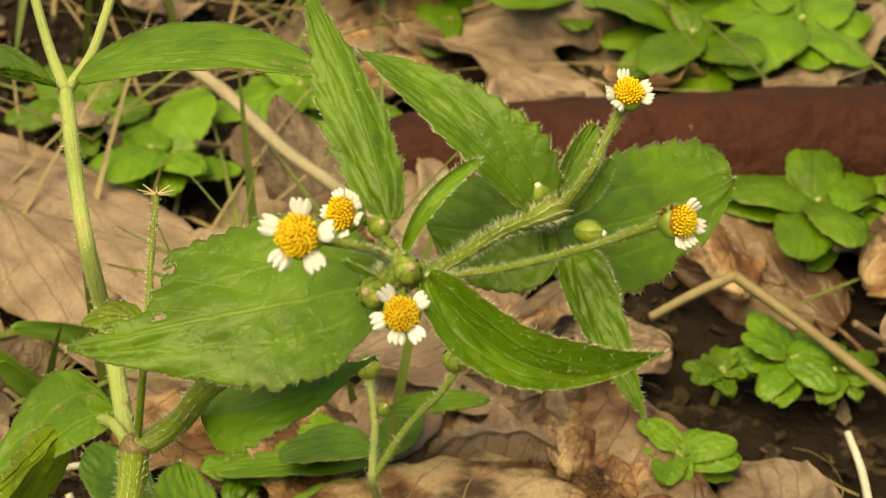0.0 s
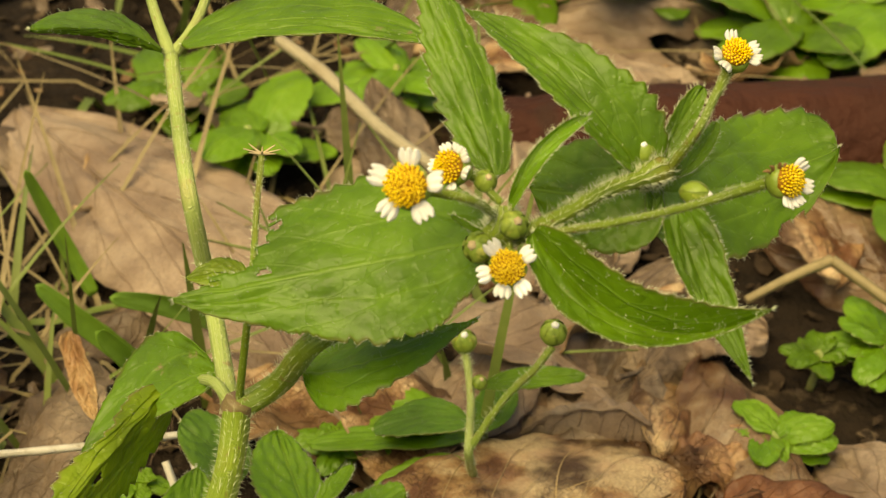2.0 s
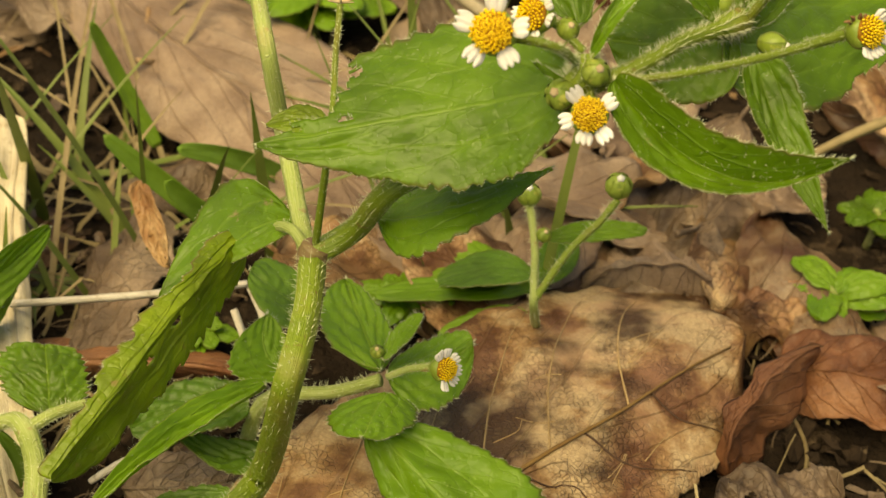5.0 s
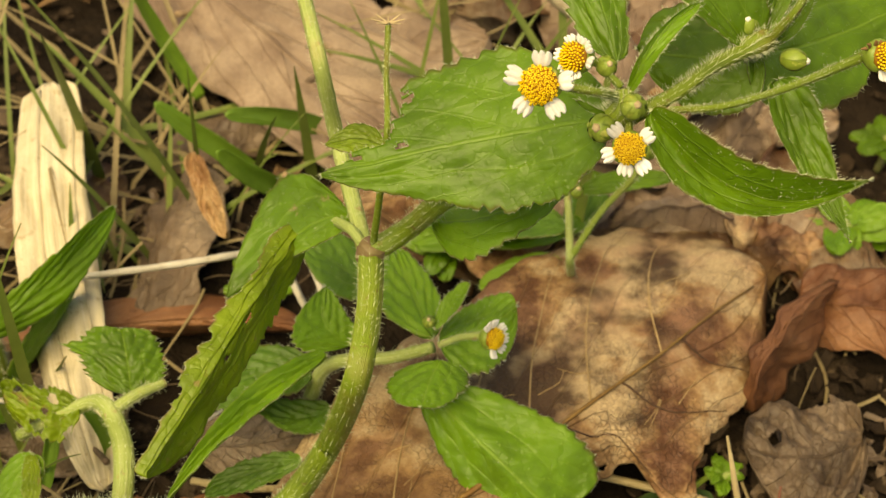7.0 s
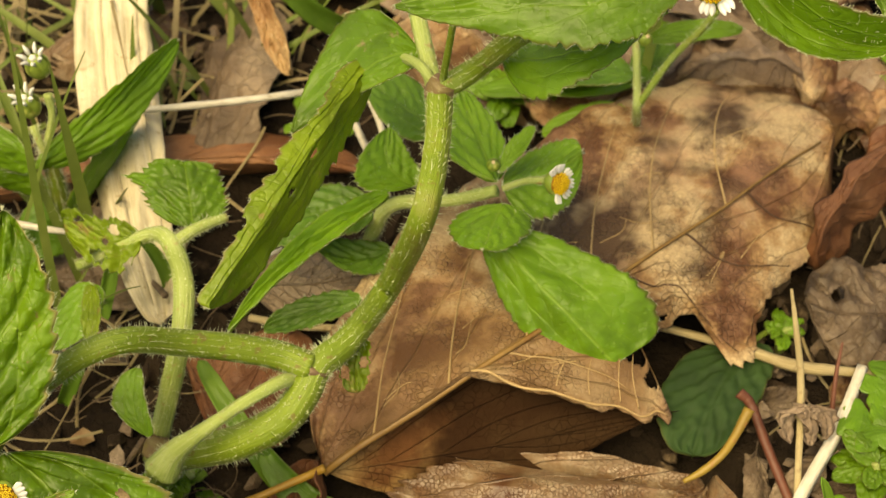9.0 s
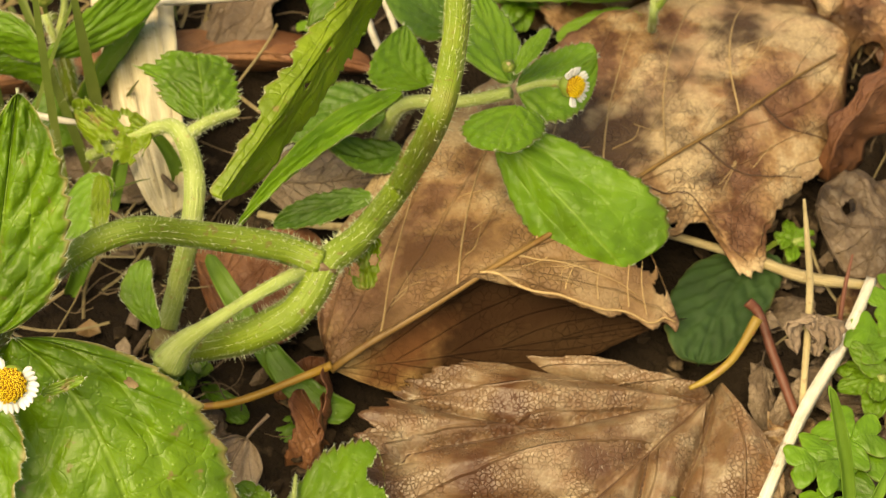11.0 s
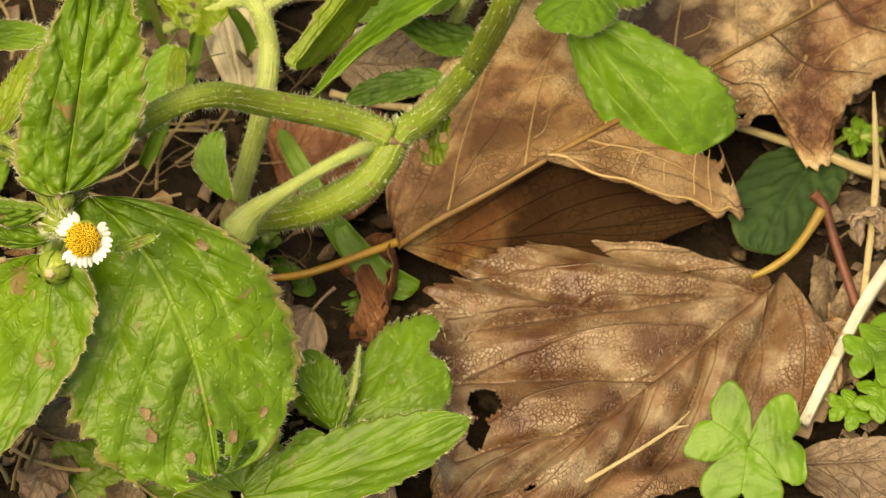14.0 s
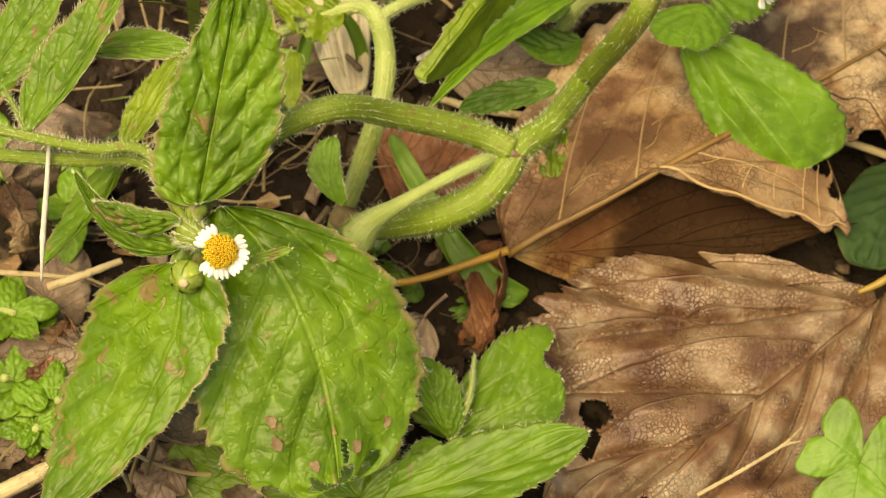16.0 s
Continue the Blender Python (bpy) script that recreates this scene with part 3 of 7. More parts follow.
def scab(ob, u, w, size, seed):
    """A torn brown scab on a blade, thin and curled, size in millimetres."""
    surf = SURFACE[ob.name]
    c, e, d = surf(u, w), surf(u + 0.01, w) - surf(u, w), surf(u, w + 0.02) - surf(u, w)
    n = e.cross(d).normalized()
    if n.z < 0:
        n = -n
    e, d = e.normalized(), n.cross(e).normalized()
    vs, fs, k = [c + n * 0.00012], [], 14
    for ring in (0.55, 1.0):
        for i in range(k):
            a = 2 * math.pi * i / k
            r = 0.0006 * size * ring * (1 + 0.55 * noise.noise(Vector((1.7 * math.cos(a), 1.7 * math.sin(a), seed * 1.3))))
            vs.append(c + e * (1.4 * r * math.cos(a)) + d * (r * math.sin(a)) + n * (0.00012 + 0.00022 * (ring - 0.5) * (1 + noise.noise(Vector((2 * math.cos(a), 2 * math.sin(a), seed + 0.5))))))
    for i in range(k):
        j = (i + 1) % k
        fs += [(0, 1 + i, 1 + j), (1 + i, 1 + k + i, 1 + k + j, 1 + j)]
    part("scab", mesh_of("scab", vs, fs, M_SCAB), ob, "torn brown scab")


def frame_at(at, way):
    z = Vector(way).normalized()
    return Matrix.Translation(vec(at)) @ z.to_track_quat("Z", "Y").to_matrix().to_4x4()


def lathe(profile, sides, m, rib=0.0):
    """Verts and faces of a turned shape from (radius, height) in mm."""
    vs, fs = [], []
    for r, z in profile:
        for j in range(sides):
            a = 2 * math.pi * j / sides
            k = r * (1 + rib * math.cos(a * 5))
            vs.append(m @ (Vector((k * math.cos(a), k * math.sin(a), z)) * 0.001))
    for i in range(len(profile) - 1):
        for j in range(sides):
            k = (j + 1) % sides
            fs.append((i * sides + j, i * sides + k, (i + 1) * sides + k, (i + 1) * sides + j))
    fs.append(tuple(range(sides))[::-1])
    fs.append(tuple(range((len(profile) - 1) * sides, len(profile) * sides)))
    return vs, fs


def flower(parent, at, way, size=6.5, petals=(0, 72, 144, 216, 288), petal_len=1.0, seed=1, open_pits=True, raise_petals=0.25, label="small yellow disc flower head with white notched petals"):
    """A head: green cup, domed disc of many florets, and short three-toothed rays; at is the disc's middle, way the side it faces."""
    rnd = random.Random(seed)
    m = frame_at(at, way)
    r = size * 0.29
    vs, fs = lathe([(0.25 * r, -1.55 * r), (0.75 * r, -1.3 * r), (1.06 * r, -0.75 * r), (1.12 * r, -0.3 * r), (0.98 * r, 0.02 * r), (0.6 * r, 0.1 * r)], 20, m, 0.04)
    cup = part("flower_head", mesh_of("flower_head", vs, fs, M_BUD), parent, label)
    vs, fs = lathe([(0.98 * r, -0.1 * r), (0.95 * r, 0.18 * r), (0.75 * r, 0.42 * r), (0.45 * r, 0.55 * r), (0.05 * r, 0.6 * r)], 24, m)
    mats = [1] * len(fs)
    n = 84
    for i in range(n):
        q = math.sqrt((i + 0.5) / n) * 0.97
        a = i * 2.39996
        h = 0.60 - 0.46 * q ** 2.4
        c = Vector((q * r * math.cos(a), q * r * math.sin(a), h * r))
        up = Vector((c.x * 0.5, c.y * 0.5, 0.9 * r)).normalized()
        fm = m @ Matrix.Translation(c * 0.001) @ up.to_track_quat("Z", "Y").to_matrix().to_4x4()
        s = r * 0.086 * rnd.uniform(0.85, 1.15)
        tall = rnd.uniform(0.9, 1.7)
        prof = [(0.6 * s, -0.8 * s), (0.9 * s, 0.9 * s * tall), (1.12 * s, 1.6 * s * tall), (0.55 * s, 1.6 * s * tall), (0.4 * s, 0.7 * s * tall)] if open_pits else [(0.8 * s, -0.8 * s), (1.0 * s, 0.9 * s * tall), (0.6 * s, 1.7 * s * tall), (0.1 * s, 1.9 * s * tall)]
        fv, ff = lathe(prof, 6, fm)
        k = len(vs)
        vs += fv
        fs += [tuple(x + k for x in g) for g in ff]
        mats += [0] * 18 + [1] * 6 + [0, 1] if open_pits else [0] * len(ff)
    me = mesh_of("disc", vs, fs, [M_DISC, M_PIT])
    me.polygons.foreach_set("material_index", mats)
    part("disc", me, cup, "domed yellow disc of tiny florets")
    for a0 in petals:
        a = radians(a0 + rnd.uniform(-4, 4))
        pl, pw = r * 0.92 * petal_len * rnd.uniform(0.9, 1.1), r * (0.36 + 0.22 * petal_len)
        pm = m @ Matrix.Rotation(a, 4, "Z") @ Matrix.Translation((0.00092 * r, 0, 0)) @ Matrix.Rotation(-raise_petals + rnd.uniform(-.15, .15), 4, "Y") @ Matrix.Rotation(rnd.uniform(-.3, .3), 4, "X")
        nx, ny = 9, 18
        top, fs = [], []
        for i in range(nx + 1):
            x = i / nx
            for j in range(ny + 1):
                y = 2 * j / ny - 1
                notch = 0.30 * abs(math.cos(1.5 * math.pi * y)) ** 0.7 - 0.12 - 0.10 * y * y
                w = pw * (0.55 + 0.50 * x ** 0.6)
                top.append(pm @ (Vector((pl * x * (0.90 + notch * x), w * y * (1 - 0.14 * x ** 4), r * (0.06 * math.cos(3 * math.pi * y) * x + 0.12 * x * (1 - x) - 0.10 * y * y))) * 0.001))
        nrm = (pm.to_3x3() @ Vector((0, 0, 1))) * 0.00012
        k0 = len(top)
        vs = top + [p - nrm for p in top]
        for i in range(nx):
            for j in range(ny):
                q = (i * (ny + 1) + j, (i + 1) * (ny + 1) + j, (i + 1) * (ny + 1) + j + 1, i * (ny + 1) + j + 1)
                fs += [q, tuple(k + k0 for k in q[::-1])]
        rim = [j for j in range(ny + 1)], [i * (ny + 1) + ny for i in range(nx + 1)], [nx * (ny + 1) + j for j in range(ny, -1, -1)], [i * (ny + 1) for i in range(nx, -1, -1)]
        for edge in rim:
            for p, q in zip(edge, edge[1:]):
                fs.append((p, q, q + k0, p + k0))
        part("petal", mesh_of("petal", vs, fs, M_PETAL), cup, "white three-toothed petal")
    return cup


def foot(at, way, size):
    """Where a flower head's cup meets its stalk."""
    return (Vector(at) - Vector(way).normalized() * (size * 0.29 * 1.5)).to_tuple()


def bud(parent, at, way, r=1.25, long=1.0, seed=1, open_top=False, label="round green flower bud"):
    """A closed head of overlapping green scales."""
    rnd = random.Random(seed)
    m = frame_at(at, way)
    prof = [(0.15 * r, -1.0 * r * long), (0.62 * r, -0.85 * r * long), (0.95 * r, -0.4 * r * long), (1.0 * r, 0.05 * r), (0.82 * r, 0.5 * r * long), (0.48 * r, 0.85 * r * long), (0.12 * r, 0.98 * r * long)]
    vs, fs = lathe(prof, 20, m, 0.03)
    ob = part("bud", mesh_of("bud", vs, fs, M_BUD), parent, label)
    for i in range(6):
        a = i * math.pi / 3 + rnd.uniform(-.15, .15)
        top, q = [], []
        for k in range(9):
            t = k / 8
            z = (-0.8 + 1.72 * t) * r * long
            rad = r * (1.05 * math.sin(math.pi * min(0.97, 0.14 + 0.78 * t)) ** 0.6 + 0.03)
            half = 0.52 * math.sin(math.pi * (0.12 + 0.86 * t)) ** 0.7
            for s in (-1, 0, 1):
                b = a + s * half
                rr = rad * (1.03 if s == 0 else 1.0)
                top.append(m @ (Vector((rr * math.cos(b), rr * math.sin(b), z)) * 0.001))
        for k in range(8):
            for s in range(2):
                q.append((k * 3 + s, k * 3 + s + 1, k * 3 + s + 4, k * 3 + s + 3))
        part("scale", mesh_of("scale", top, q, M_BUD), ob)
    tip = m @ (Vector((0, 0, r * long * 0.9)) * 0.001)
    vs, fs = lathe([(0.3 * r, 0.72 * r * long), (0.33 * r, 0.95 * r * long), (0.2 * r, 1.1 * r * long)], 10, m, 0.1)
    part("bud_tip", mesh_of("bud_tip", vs, fs, M_PETAL if open_top else M_CHAFF), ob, "pale tip of the bud")
    return ob


def tufted(parent, at, seed):
    """A green head just opening, with short upright white rays."""
    ob = bud(parent, at, (-0.1, -0.25, 0.96), 1.5, 1.4, seed, True, "half-open green flower head with white tips")
    m = frame_at(at, (-0.1, -0.25, 0.96))
    for k in range(7):
        a = k * 0.9
        d = Vector((math.cos(a), math.sin(a), 0))
        p = [m @ (0.001 * (d * 0.85 + Vector((0, 0, 1.5)))), m @ (0.001 * (d * 1.2 + Vector((0, 0, 2.4)))), m @ (0.001 * (d * 1.75 + Vector((0, 0, 2.9))))]
        tube("petal", [tuple(q * 1000) for q in p], [0.2, 0.3, 0.26, 0.10], M_PETAL, ob, n=8, sides=6, seed=seed + k)


# ---- ground: one sheet out to the horizon, uneven near the plants ----
def ground_height(x, y):
    """Millimetres."""
    dip = 5.5 * math.exp(-((x - 4) / 26) ** 4 - ((y + 30) / 27) ** 4)
    return -3.0 - dip + 2.2 * noise.noise(Vector((x * 0.03, y * 0.03, 1.3))) + 1.0 * noise.noise(Vector((x * 0.11, y * 0.11, 4.7)))


def make_ground():
    vs, fs = [], []
    xs = [-200000, -20000, -3000, -900] + [-360 + 6 * i for i in range(121)] + [900, 3000, 20000, 200000]
    ys = [-200000, -20000, -3000, -700] + [-160 + 6 * i for i in range(121)] + [1200, 3000, 20000, 200000]
    for y in ys:
        for x in xs:
            vs.append(vec((x, y, ground_height(x, y) if abs(x) < 600 and -300 < y < 800 else -3.0)))
    n = len(xs)
    for j in range(len(ys) - 1):
        for i in range(n - 1):
            fs.append((j * n + i, j * n + i + 1, (j + 1) * n + i + 1, (j + 1) * n + i))
    ob = new("ground", mesh_of("ground", vs, fs, M_SOIL))
    tagged(ob, "dark crumbly soil under leaf litter and weeds", "ground", kind="structure")


make_ground()

# ---- the tall hairy weed ----
weed = thing("flowering_weed", (-44.9, -15.1, 0), "tall hairy green weed with small white and yellow flowers", "plant")
# stem from the root node through the lower joint to the fork
tube("stem", [(-47, -13, -4), (-43.4, -15.4, 8.0), (-37.7, -16.7, 13.0), (-33.5, -17.2, 16.1), (-28.9, -15.7, 18.9), (-26.6, -13.4, 21.2), (-25.2, -10.6, 22.8), (-22.1, -6.5, 22.6), (-18.6, 4.2, 19.4), (-13.5, -4.6, 42.4), (-12.6, 4.2, 44.2), (-12.9, 12.1, 45.0)], [1.7, 1.9, 2.0, 2.05, 2.0, 1.85, 1.7, 1.6, 1.5, 1.45, 1.5], M_STEM, weed, "thick hairy green stem", n=110, sides=14, hairs=900, hair_len=0.9, seed=3)
tube("joint", [(-26.6, -11.8, 21.6), (-25.2, -11.0, 23.6)], [1.75, 1.85, 1.7], M_NODE, weed, "purplish stem joint", n=8, sides=14, seed=4)
tube("joint", [(-13.2, 11.9, 44.2), (-12.4, 12.2, 46.6)], [1.5, 1.68, 1.5], M_NODE, weed, "purplish stem joint", n=8, sides=14, seed=5)
# fork: one branch to the flowers, one tall pale stem
tube("branch", [(-12.9, 12.1, 45.2), (-8.5, 13.3, 48.2), (-4.2, 9.0, 57.3), (1, 11.5, 59), (9, 9, 67), (13.3, 4, 73.2)], [1.35, 1.25, 1.2, 1.1, 1.1], M_STEM, weed, "hairy green branch", n=50, sides=12, hairs=420, seed=6)
tube("stem", [(-13.5, 12.5, 45.5), (-17.5, 26.6, 48.0), (-19.1, 27.4, 61.1), (-22.5, 40.6, 61.9), (-24.8, 50.3, 64.2)], [1.0, 0.95, 0.9, 0.85, 0.85], M_STEM_PALE, weed, "tall pale green stem", n=60, sides=12, hairs=300, hair_len=0.6, seed=7)
tube("stalk", [(-12.6, 12.4, 46), (-10.3, 12.2, 63.2), (-10.7, 19.4, 66.0), (-10.7, 24.1, 68.9)], [0.42, 0.36, 0.32, 0.34], M_STEM, weed, "thin hairy stalk", n=40, sides=8, hairs=160, hair_len=0.5, seed=8)

# leaves of the flowering top
leaf("leaf", (13.5, 3.2, 75.6), (0.3, 6.3, 69.3), (-16.3, 3.3, 66.8), (-0.6, 16.4, 71.9), (2.3, 0.2, 64.9), M_LEAF, weed, "broad green leaf with a torn tip", peak=0.46, low=0.5, teeth=11, tooth=0.075, nu=120, nv=32, relief=0.17, cup=-0.3, wave=0.6, bites=((0.97, 0.75, 0.24), (0.85, 0.9, 0.11), (1.0, 0.3, 0.10), (0.76, 0.12, 0.02)), hairs=420, hair_len=0.7, seed=11, reach_b=((0.0, 0.0), (0.08, 0.5), (0.22, 0.9), (0.4, 1.02), (0.55, 0.9), (0.75, 0.56), (0.9, 0.32), (1.0, 0.06)))
leaf("leaf", (13.3, 6.5, 79.8), (10.1, 14.8, 85.8), (4.5, 26.2, 92.5), (7.8, 13.9, 82.9), (14.2, 13.8, 82.8), M_LEAF, weed, "upright narrow green leaf", peak=0.35, low=0.45, teeth=8, tooth=0.24, nu=110, nv=22, relief=0.16, cup=0.9, wave=0.5, bites=((0.42, -1.05, 0.05), (0.5, 1.1, 0.05)), hairs=360, seed=12)
leaf("leaf", (16.9, 3.4, 76.1), (27.3, -1.4, 69.7), (38.0, -2.3, 72.9), (25.8, -1.0, 74.2), (22.5, -4.2, 70.6), M_LEAF, weed, "curved green leaf with an upturned tip", peak=0.40, low=0.42, teeth=10, tooth=0.07, nu=110, nv=26, relief=0.10, cup=0.3, wave=0.3, hairs=360, seed=13, tip_pow=0.75)
leaf("leaf", (27.0, 14.6, 75.1), (19.2, 17.5, 83.4), (9.4, 26.5, 85.4), (26.4, 18.7, 81.6), (19.5, 13.6, 81.6), M_LEAF, weed, "pointed green leaf", peak=0.36, low=0.5, teeth=9, tooth=0.17, nu=110, nv=22, relief=0.12, cup=0.9, wave=0.3, hairs=360, seed=14)
leaf("leaf", (27.7, 17.2, 71.8), (37.8, 26.9, 66.1), (48.5, 34.3, 66.0), (38.7, 37.8, 67.3), (37.3, 19.0, 62.4), M_LEAF, weed, "broad green leaf behind the flowers", peak=0.5, low=0.5, teeth=7, tooth=0.11, nu=100, nv=24, relief=0.2, wave=0.6, bites=((0.78, -1.0, 0.07),), hairs=260, seed=15)
leaf("leaf", (29.1, 18.0, 71.3), (22.9, 19.2, 69.5), (16.5, 23.4, 66.8), (23.4, 25.0, 72.2), (24.6, 13.1, 66.5), M_LEAF, weed, "green leaf behind the flowers", peak=0.5, low=0.45, teeth=7, tooth=0.05, nu=60, nv=20, relief=0.2, wave=0.5, hairs=160, seed=16)
leaf("leaf", (30.0, 10.2, 74.5), (32.9, 4.9, 69.1), (37.2, -2.4, 64.4), (34.2, 8.1, 71.7), (29.6, 6.6, 71.3), M_LEAF, weed, "narrow drooping green leaf", peak=0.3, low=0.35, teeth=8, tooth=0.06, nu=90, nv=18, relief=0.15, cup=0.8, wave=0.4, hairs=260, seed=17, tip_pow=0.9)
leaf("bract", (14.6, 4.6, 77.5), (16.9, 5.9, 82.6), (21.3, 10.7, 83.9), (16.4, 6.5, 82.6), (17.7, 5.6, 82.2), M_LEAF_F, weed, "narrow folded bract", peak=0.5, low=0.4, teeth=6, tooth=0.06, nu=60, nv=14, relief=0.1, cup=0.9, hairs=220, seed=18)
leaf("bract", (28.8, 15.4, 76.1), (30.4, 19.2, 77.8), (32.7, 23.2, 79.7), (29.6, 19.7, 78.5), (31.5, 18.9, 77.4), M_LEAF, weed, "narrow folded bract", peak=0.5, low=0.4, teeth=6, tooth=0.05, nu=50, nv=12, relief=0.1, cup=0.6, hairs=140, seed=19)
leaf("bract", (30.1, 16.9, 73.1), (32.6, 20.1, 74.0), (34.5, 24.6, 74.9), (31.8, 20.4, 74.4), (33.4, 19.9, 73.8), M_LEAF, weed, "narrow bract beside a stalk", peak=0.5, low=0.4, teeth=6, tooth=0.05, nu=50, nv=12, relief=0.1, cup=0.3, hairs=100, seed=20)
leaf("bract", (12.5, 3.3, 75.7), (11.0, 2.9, 76.9), (9.6, 2.9, 77.8), (11.2, 2.6, 76.5), (10.9, 3.1, 77.1), M_LEAF, weed, "tiny bract", peak=0.5, low=0.4, teeth=4, tooth=0.02, nu=30, nv=8, relief=0.05, hairs=40, seed=21)
# stems and stalks of the top
tube("branch", [(13, 3.0, 74.2), (19.0, 5.9, 75.9), (23.1, 10.2, 75.9), (27.2, 14.5, 74.9)], [0.85, 0.75, 0.72, 0.95], M_STEM, weed, "hairy green branch", n=40, sides=12, hairs=360, seed=22)
tube("stalk", [(18.8, 4.3, 75.4), (24.0, 1.6, 78.7), (31.1, 5.2, 78.4), foot((39.8, 9.2, 78.7), (0.60, -0.62, 0.50), 5.2)], [0.38, 0.36, 0.38, 0.55], M_STEM, weed, "hairy flower stalk", n=50, sides=10, hairs=260, hair_len=0.5, seed=23)
tube("stalk", [(29.4, 15.7, 74.9), (31.7, 14.9, 80.0), (33.3, 18.5, 81.4), foot((35.3, 21.9, 84.3), (0.12, -0.42, 0.90), 4.9)], [0.5, 0.42, 0.42, 0.6], M_STEM, weed, "hairy flower stalk", n=40, sides=10, hairs=200, hair_len=0.5, seed=24)
tube("stalk", [(13.4, 4.3, 77.1), (11.2, -0.2, 81.8), foot((5.9, -2.1, 84.3), (-0.15, -0.80, 0.62), 6.3)], [0.4, 0.38, 0.5], M_STEM, weed, "hairy flower stalk", n=30, sides=10, hairs=130, hair_len=0.5, seed=25)
tube("stalk", [(13.9, 4.9, 77.9), (11.8, 6.2, 79.4), foot((9.2, 5.2, 81.4), (-0.62, -0.66, 0.55), 5.2)], [0.4, 0.38, 0.5], M_STEM, weed, "hairy flower stalk", n=20, sides=10, hairs=80, hair_len=0.5, seed=26)
tube("stalk", [(14.8, 3.9, 74.9), (14.7, 1.3, 75.0), foot((14.7, -1.0, 75.2), (0.0, -0.72, 0.70), 5.4)], [0.4, 0.38, 0.5], M_STEM, weed, "hairy flower stalk", n=20, sides=10, hairs=60, hair_len=0.5, seed=27)
tube("joint", [(12.6, 3.4, 74.2), (14.2, 3.9, 76.0), (14.2, 5.0, 77.6)], [1.25, 1.45, 1.3, 0.9], M_STEM, weed, "hairy green stem joint", n=14, sides=12, hairs=260, hair_len=1.1, ridge=0.14, wob=0.2, seed=28)
tube("joint", [(26.4, 13.8, 75.0), (28.2, 15.4, 75.0), (29.6, 16.2, 74.6)], [0.95, 1.45, 1.35, 0.9], M_STEM, weed, "hairy green stem joint", n=14, sides=12, hairs=260, hair_len=1.1, ridge=0.14, wob=0.2, seed=29)
tube("joint", [(-58.6, -34.8, 32.2), (-57.2, -35.4, 33.0), (-55.6, -36.4, 33.6)], [1.0, 1.5, 1.4, 0.9], M_STEM, weed, "hairy green stem joint", n=14, sides=12, hairs=300, hair_len=1.1, ridge=0.14, wob=0.2, seed=30)
# flower heads and buds
flower(weed, (5.9, -2.1, 84.3), (-0.15, -0.80, 0.62), 6.3, (95, 20, 168, 240, 310), seed=31)
flower(weed, (9.2, 5.2, 81.4), (-0.62, -0.66, 0.55), 5.2, (60, 95, 140, 200, 250, 300, 10), 0.6, seed=32, open_pits=False)
flower(weed, (14.7, -1.0, 75.2), (0.0, -0.72, 0.70), 5.4, (40, 130, 200, 265, 310), 0.95, seed=33)
flower(weed, (35.3, 21.9, 84.3), (0.12, -0.42, 0.90), 4.9, (90, 10, 330, 180, 225), 0.9, seed=34, open_pits=False, raise_petals=0.5)
flower(weed, (39.8, 9.2, 78.7), (0.60, -0.62, 0.50), 5.2, (25, 275, 240, 330), 0.9, seed=35, open_pits=False, raise_petals=0.5, label="fading yellow flower head with few petals")
for i, (dx, dy, dz) in enumerate(((-0.5, -0.7, 0.9), (0.3, -0.5, 1.2), (0.9, -0.2, 0.8), (-1.0, -0.9, 0.3))):
    c = Vector((38.6, 9.9, 79.6))
    tube("withered_ray", [(c + Vector((0.45 * dx, -0.3, -0.5))).to_tuple(), (c + Vector((0.8 * dx, dy, 0.5 * dz))).to_tuple(), (c + Vector((dx + 0.3 * dy, 1.2 * dy, 0.8 * dz))).to_tuple()], [0.10, 0.2, 0.06], M_WITHER, weed, "withered brown ray", n=10, sides=6, ridge=0.35, seed=36 + i)
bud(weed, (12.0, 1.7, 75.3), (-0.4, -0.6, 0.6), 1.35, seed=41)
bud(weed, (15.1, 3.0, 77.0), (0.3, -0.55, 0.75), 1.25, seed=42)
bud(weed, (12.4, 6.2, 79.4), (0.3, -0.5, 0.8), 1.0, seed=43)
bud(weed, (27.0, 16.0, 76.8), (-0.1, -0.3, 0.95), 1.1, seed=44, open_top=True)
bud(weed, (32.1, 15.3, 72.7), (0.9, -0.3, 0.1), 1.1, 1.4, seed=45, open_top=True)

# leaves of the fork
leaf("leaf", (-6.2, 14.2, 49.2), (1.5, 9.2, 55.4), (11.7, 15.5, 56.1), (1.6, 16.0, 54.4), (0.7, 4.9, 53.4), M_LEAF_F, weed, "green leaf with browned teeth under the branch", peak=0.4, low=0.5, teeth=8, tooth=0.14, nu=80, nv=18, wave=0.5, hairs=160, seed=51, tip_pow=1.3)
tube("petiole", [(-13.2, 12.2, 45), (-15.2, 14.3, 46.8), (-19.2, 21.2, 41.1), (-22.0, 20.4, 40.5)], [0.7, 0.6, 0.6, 0.6], M_STEM_PALE, weed, "pale leaf stalk", n=24, sides=10, hairs=60, hair_len=0.5, seed=52)
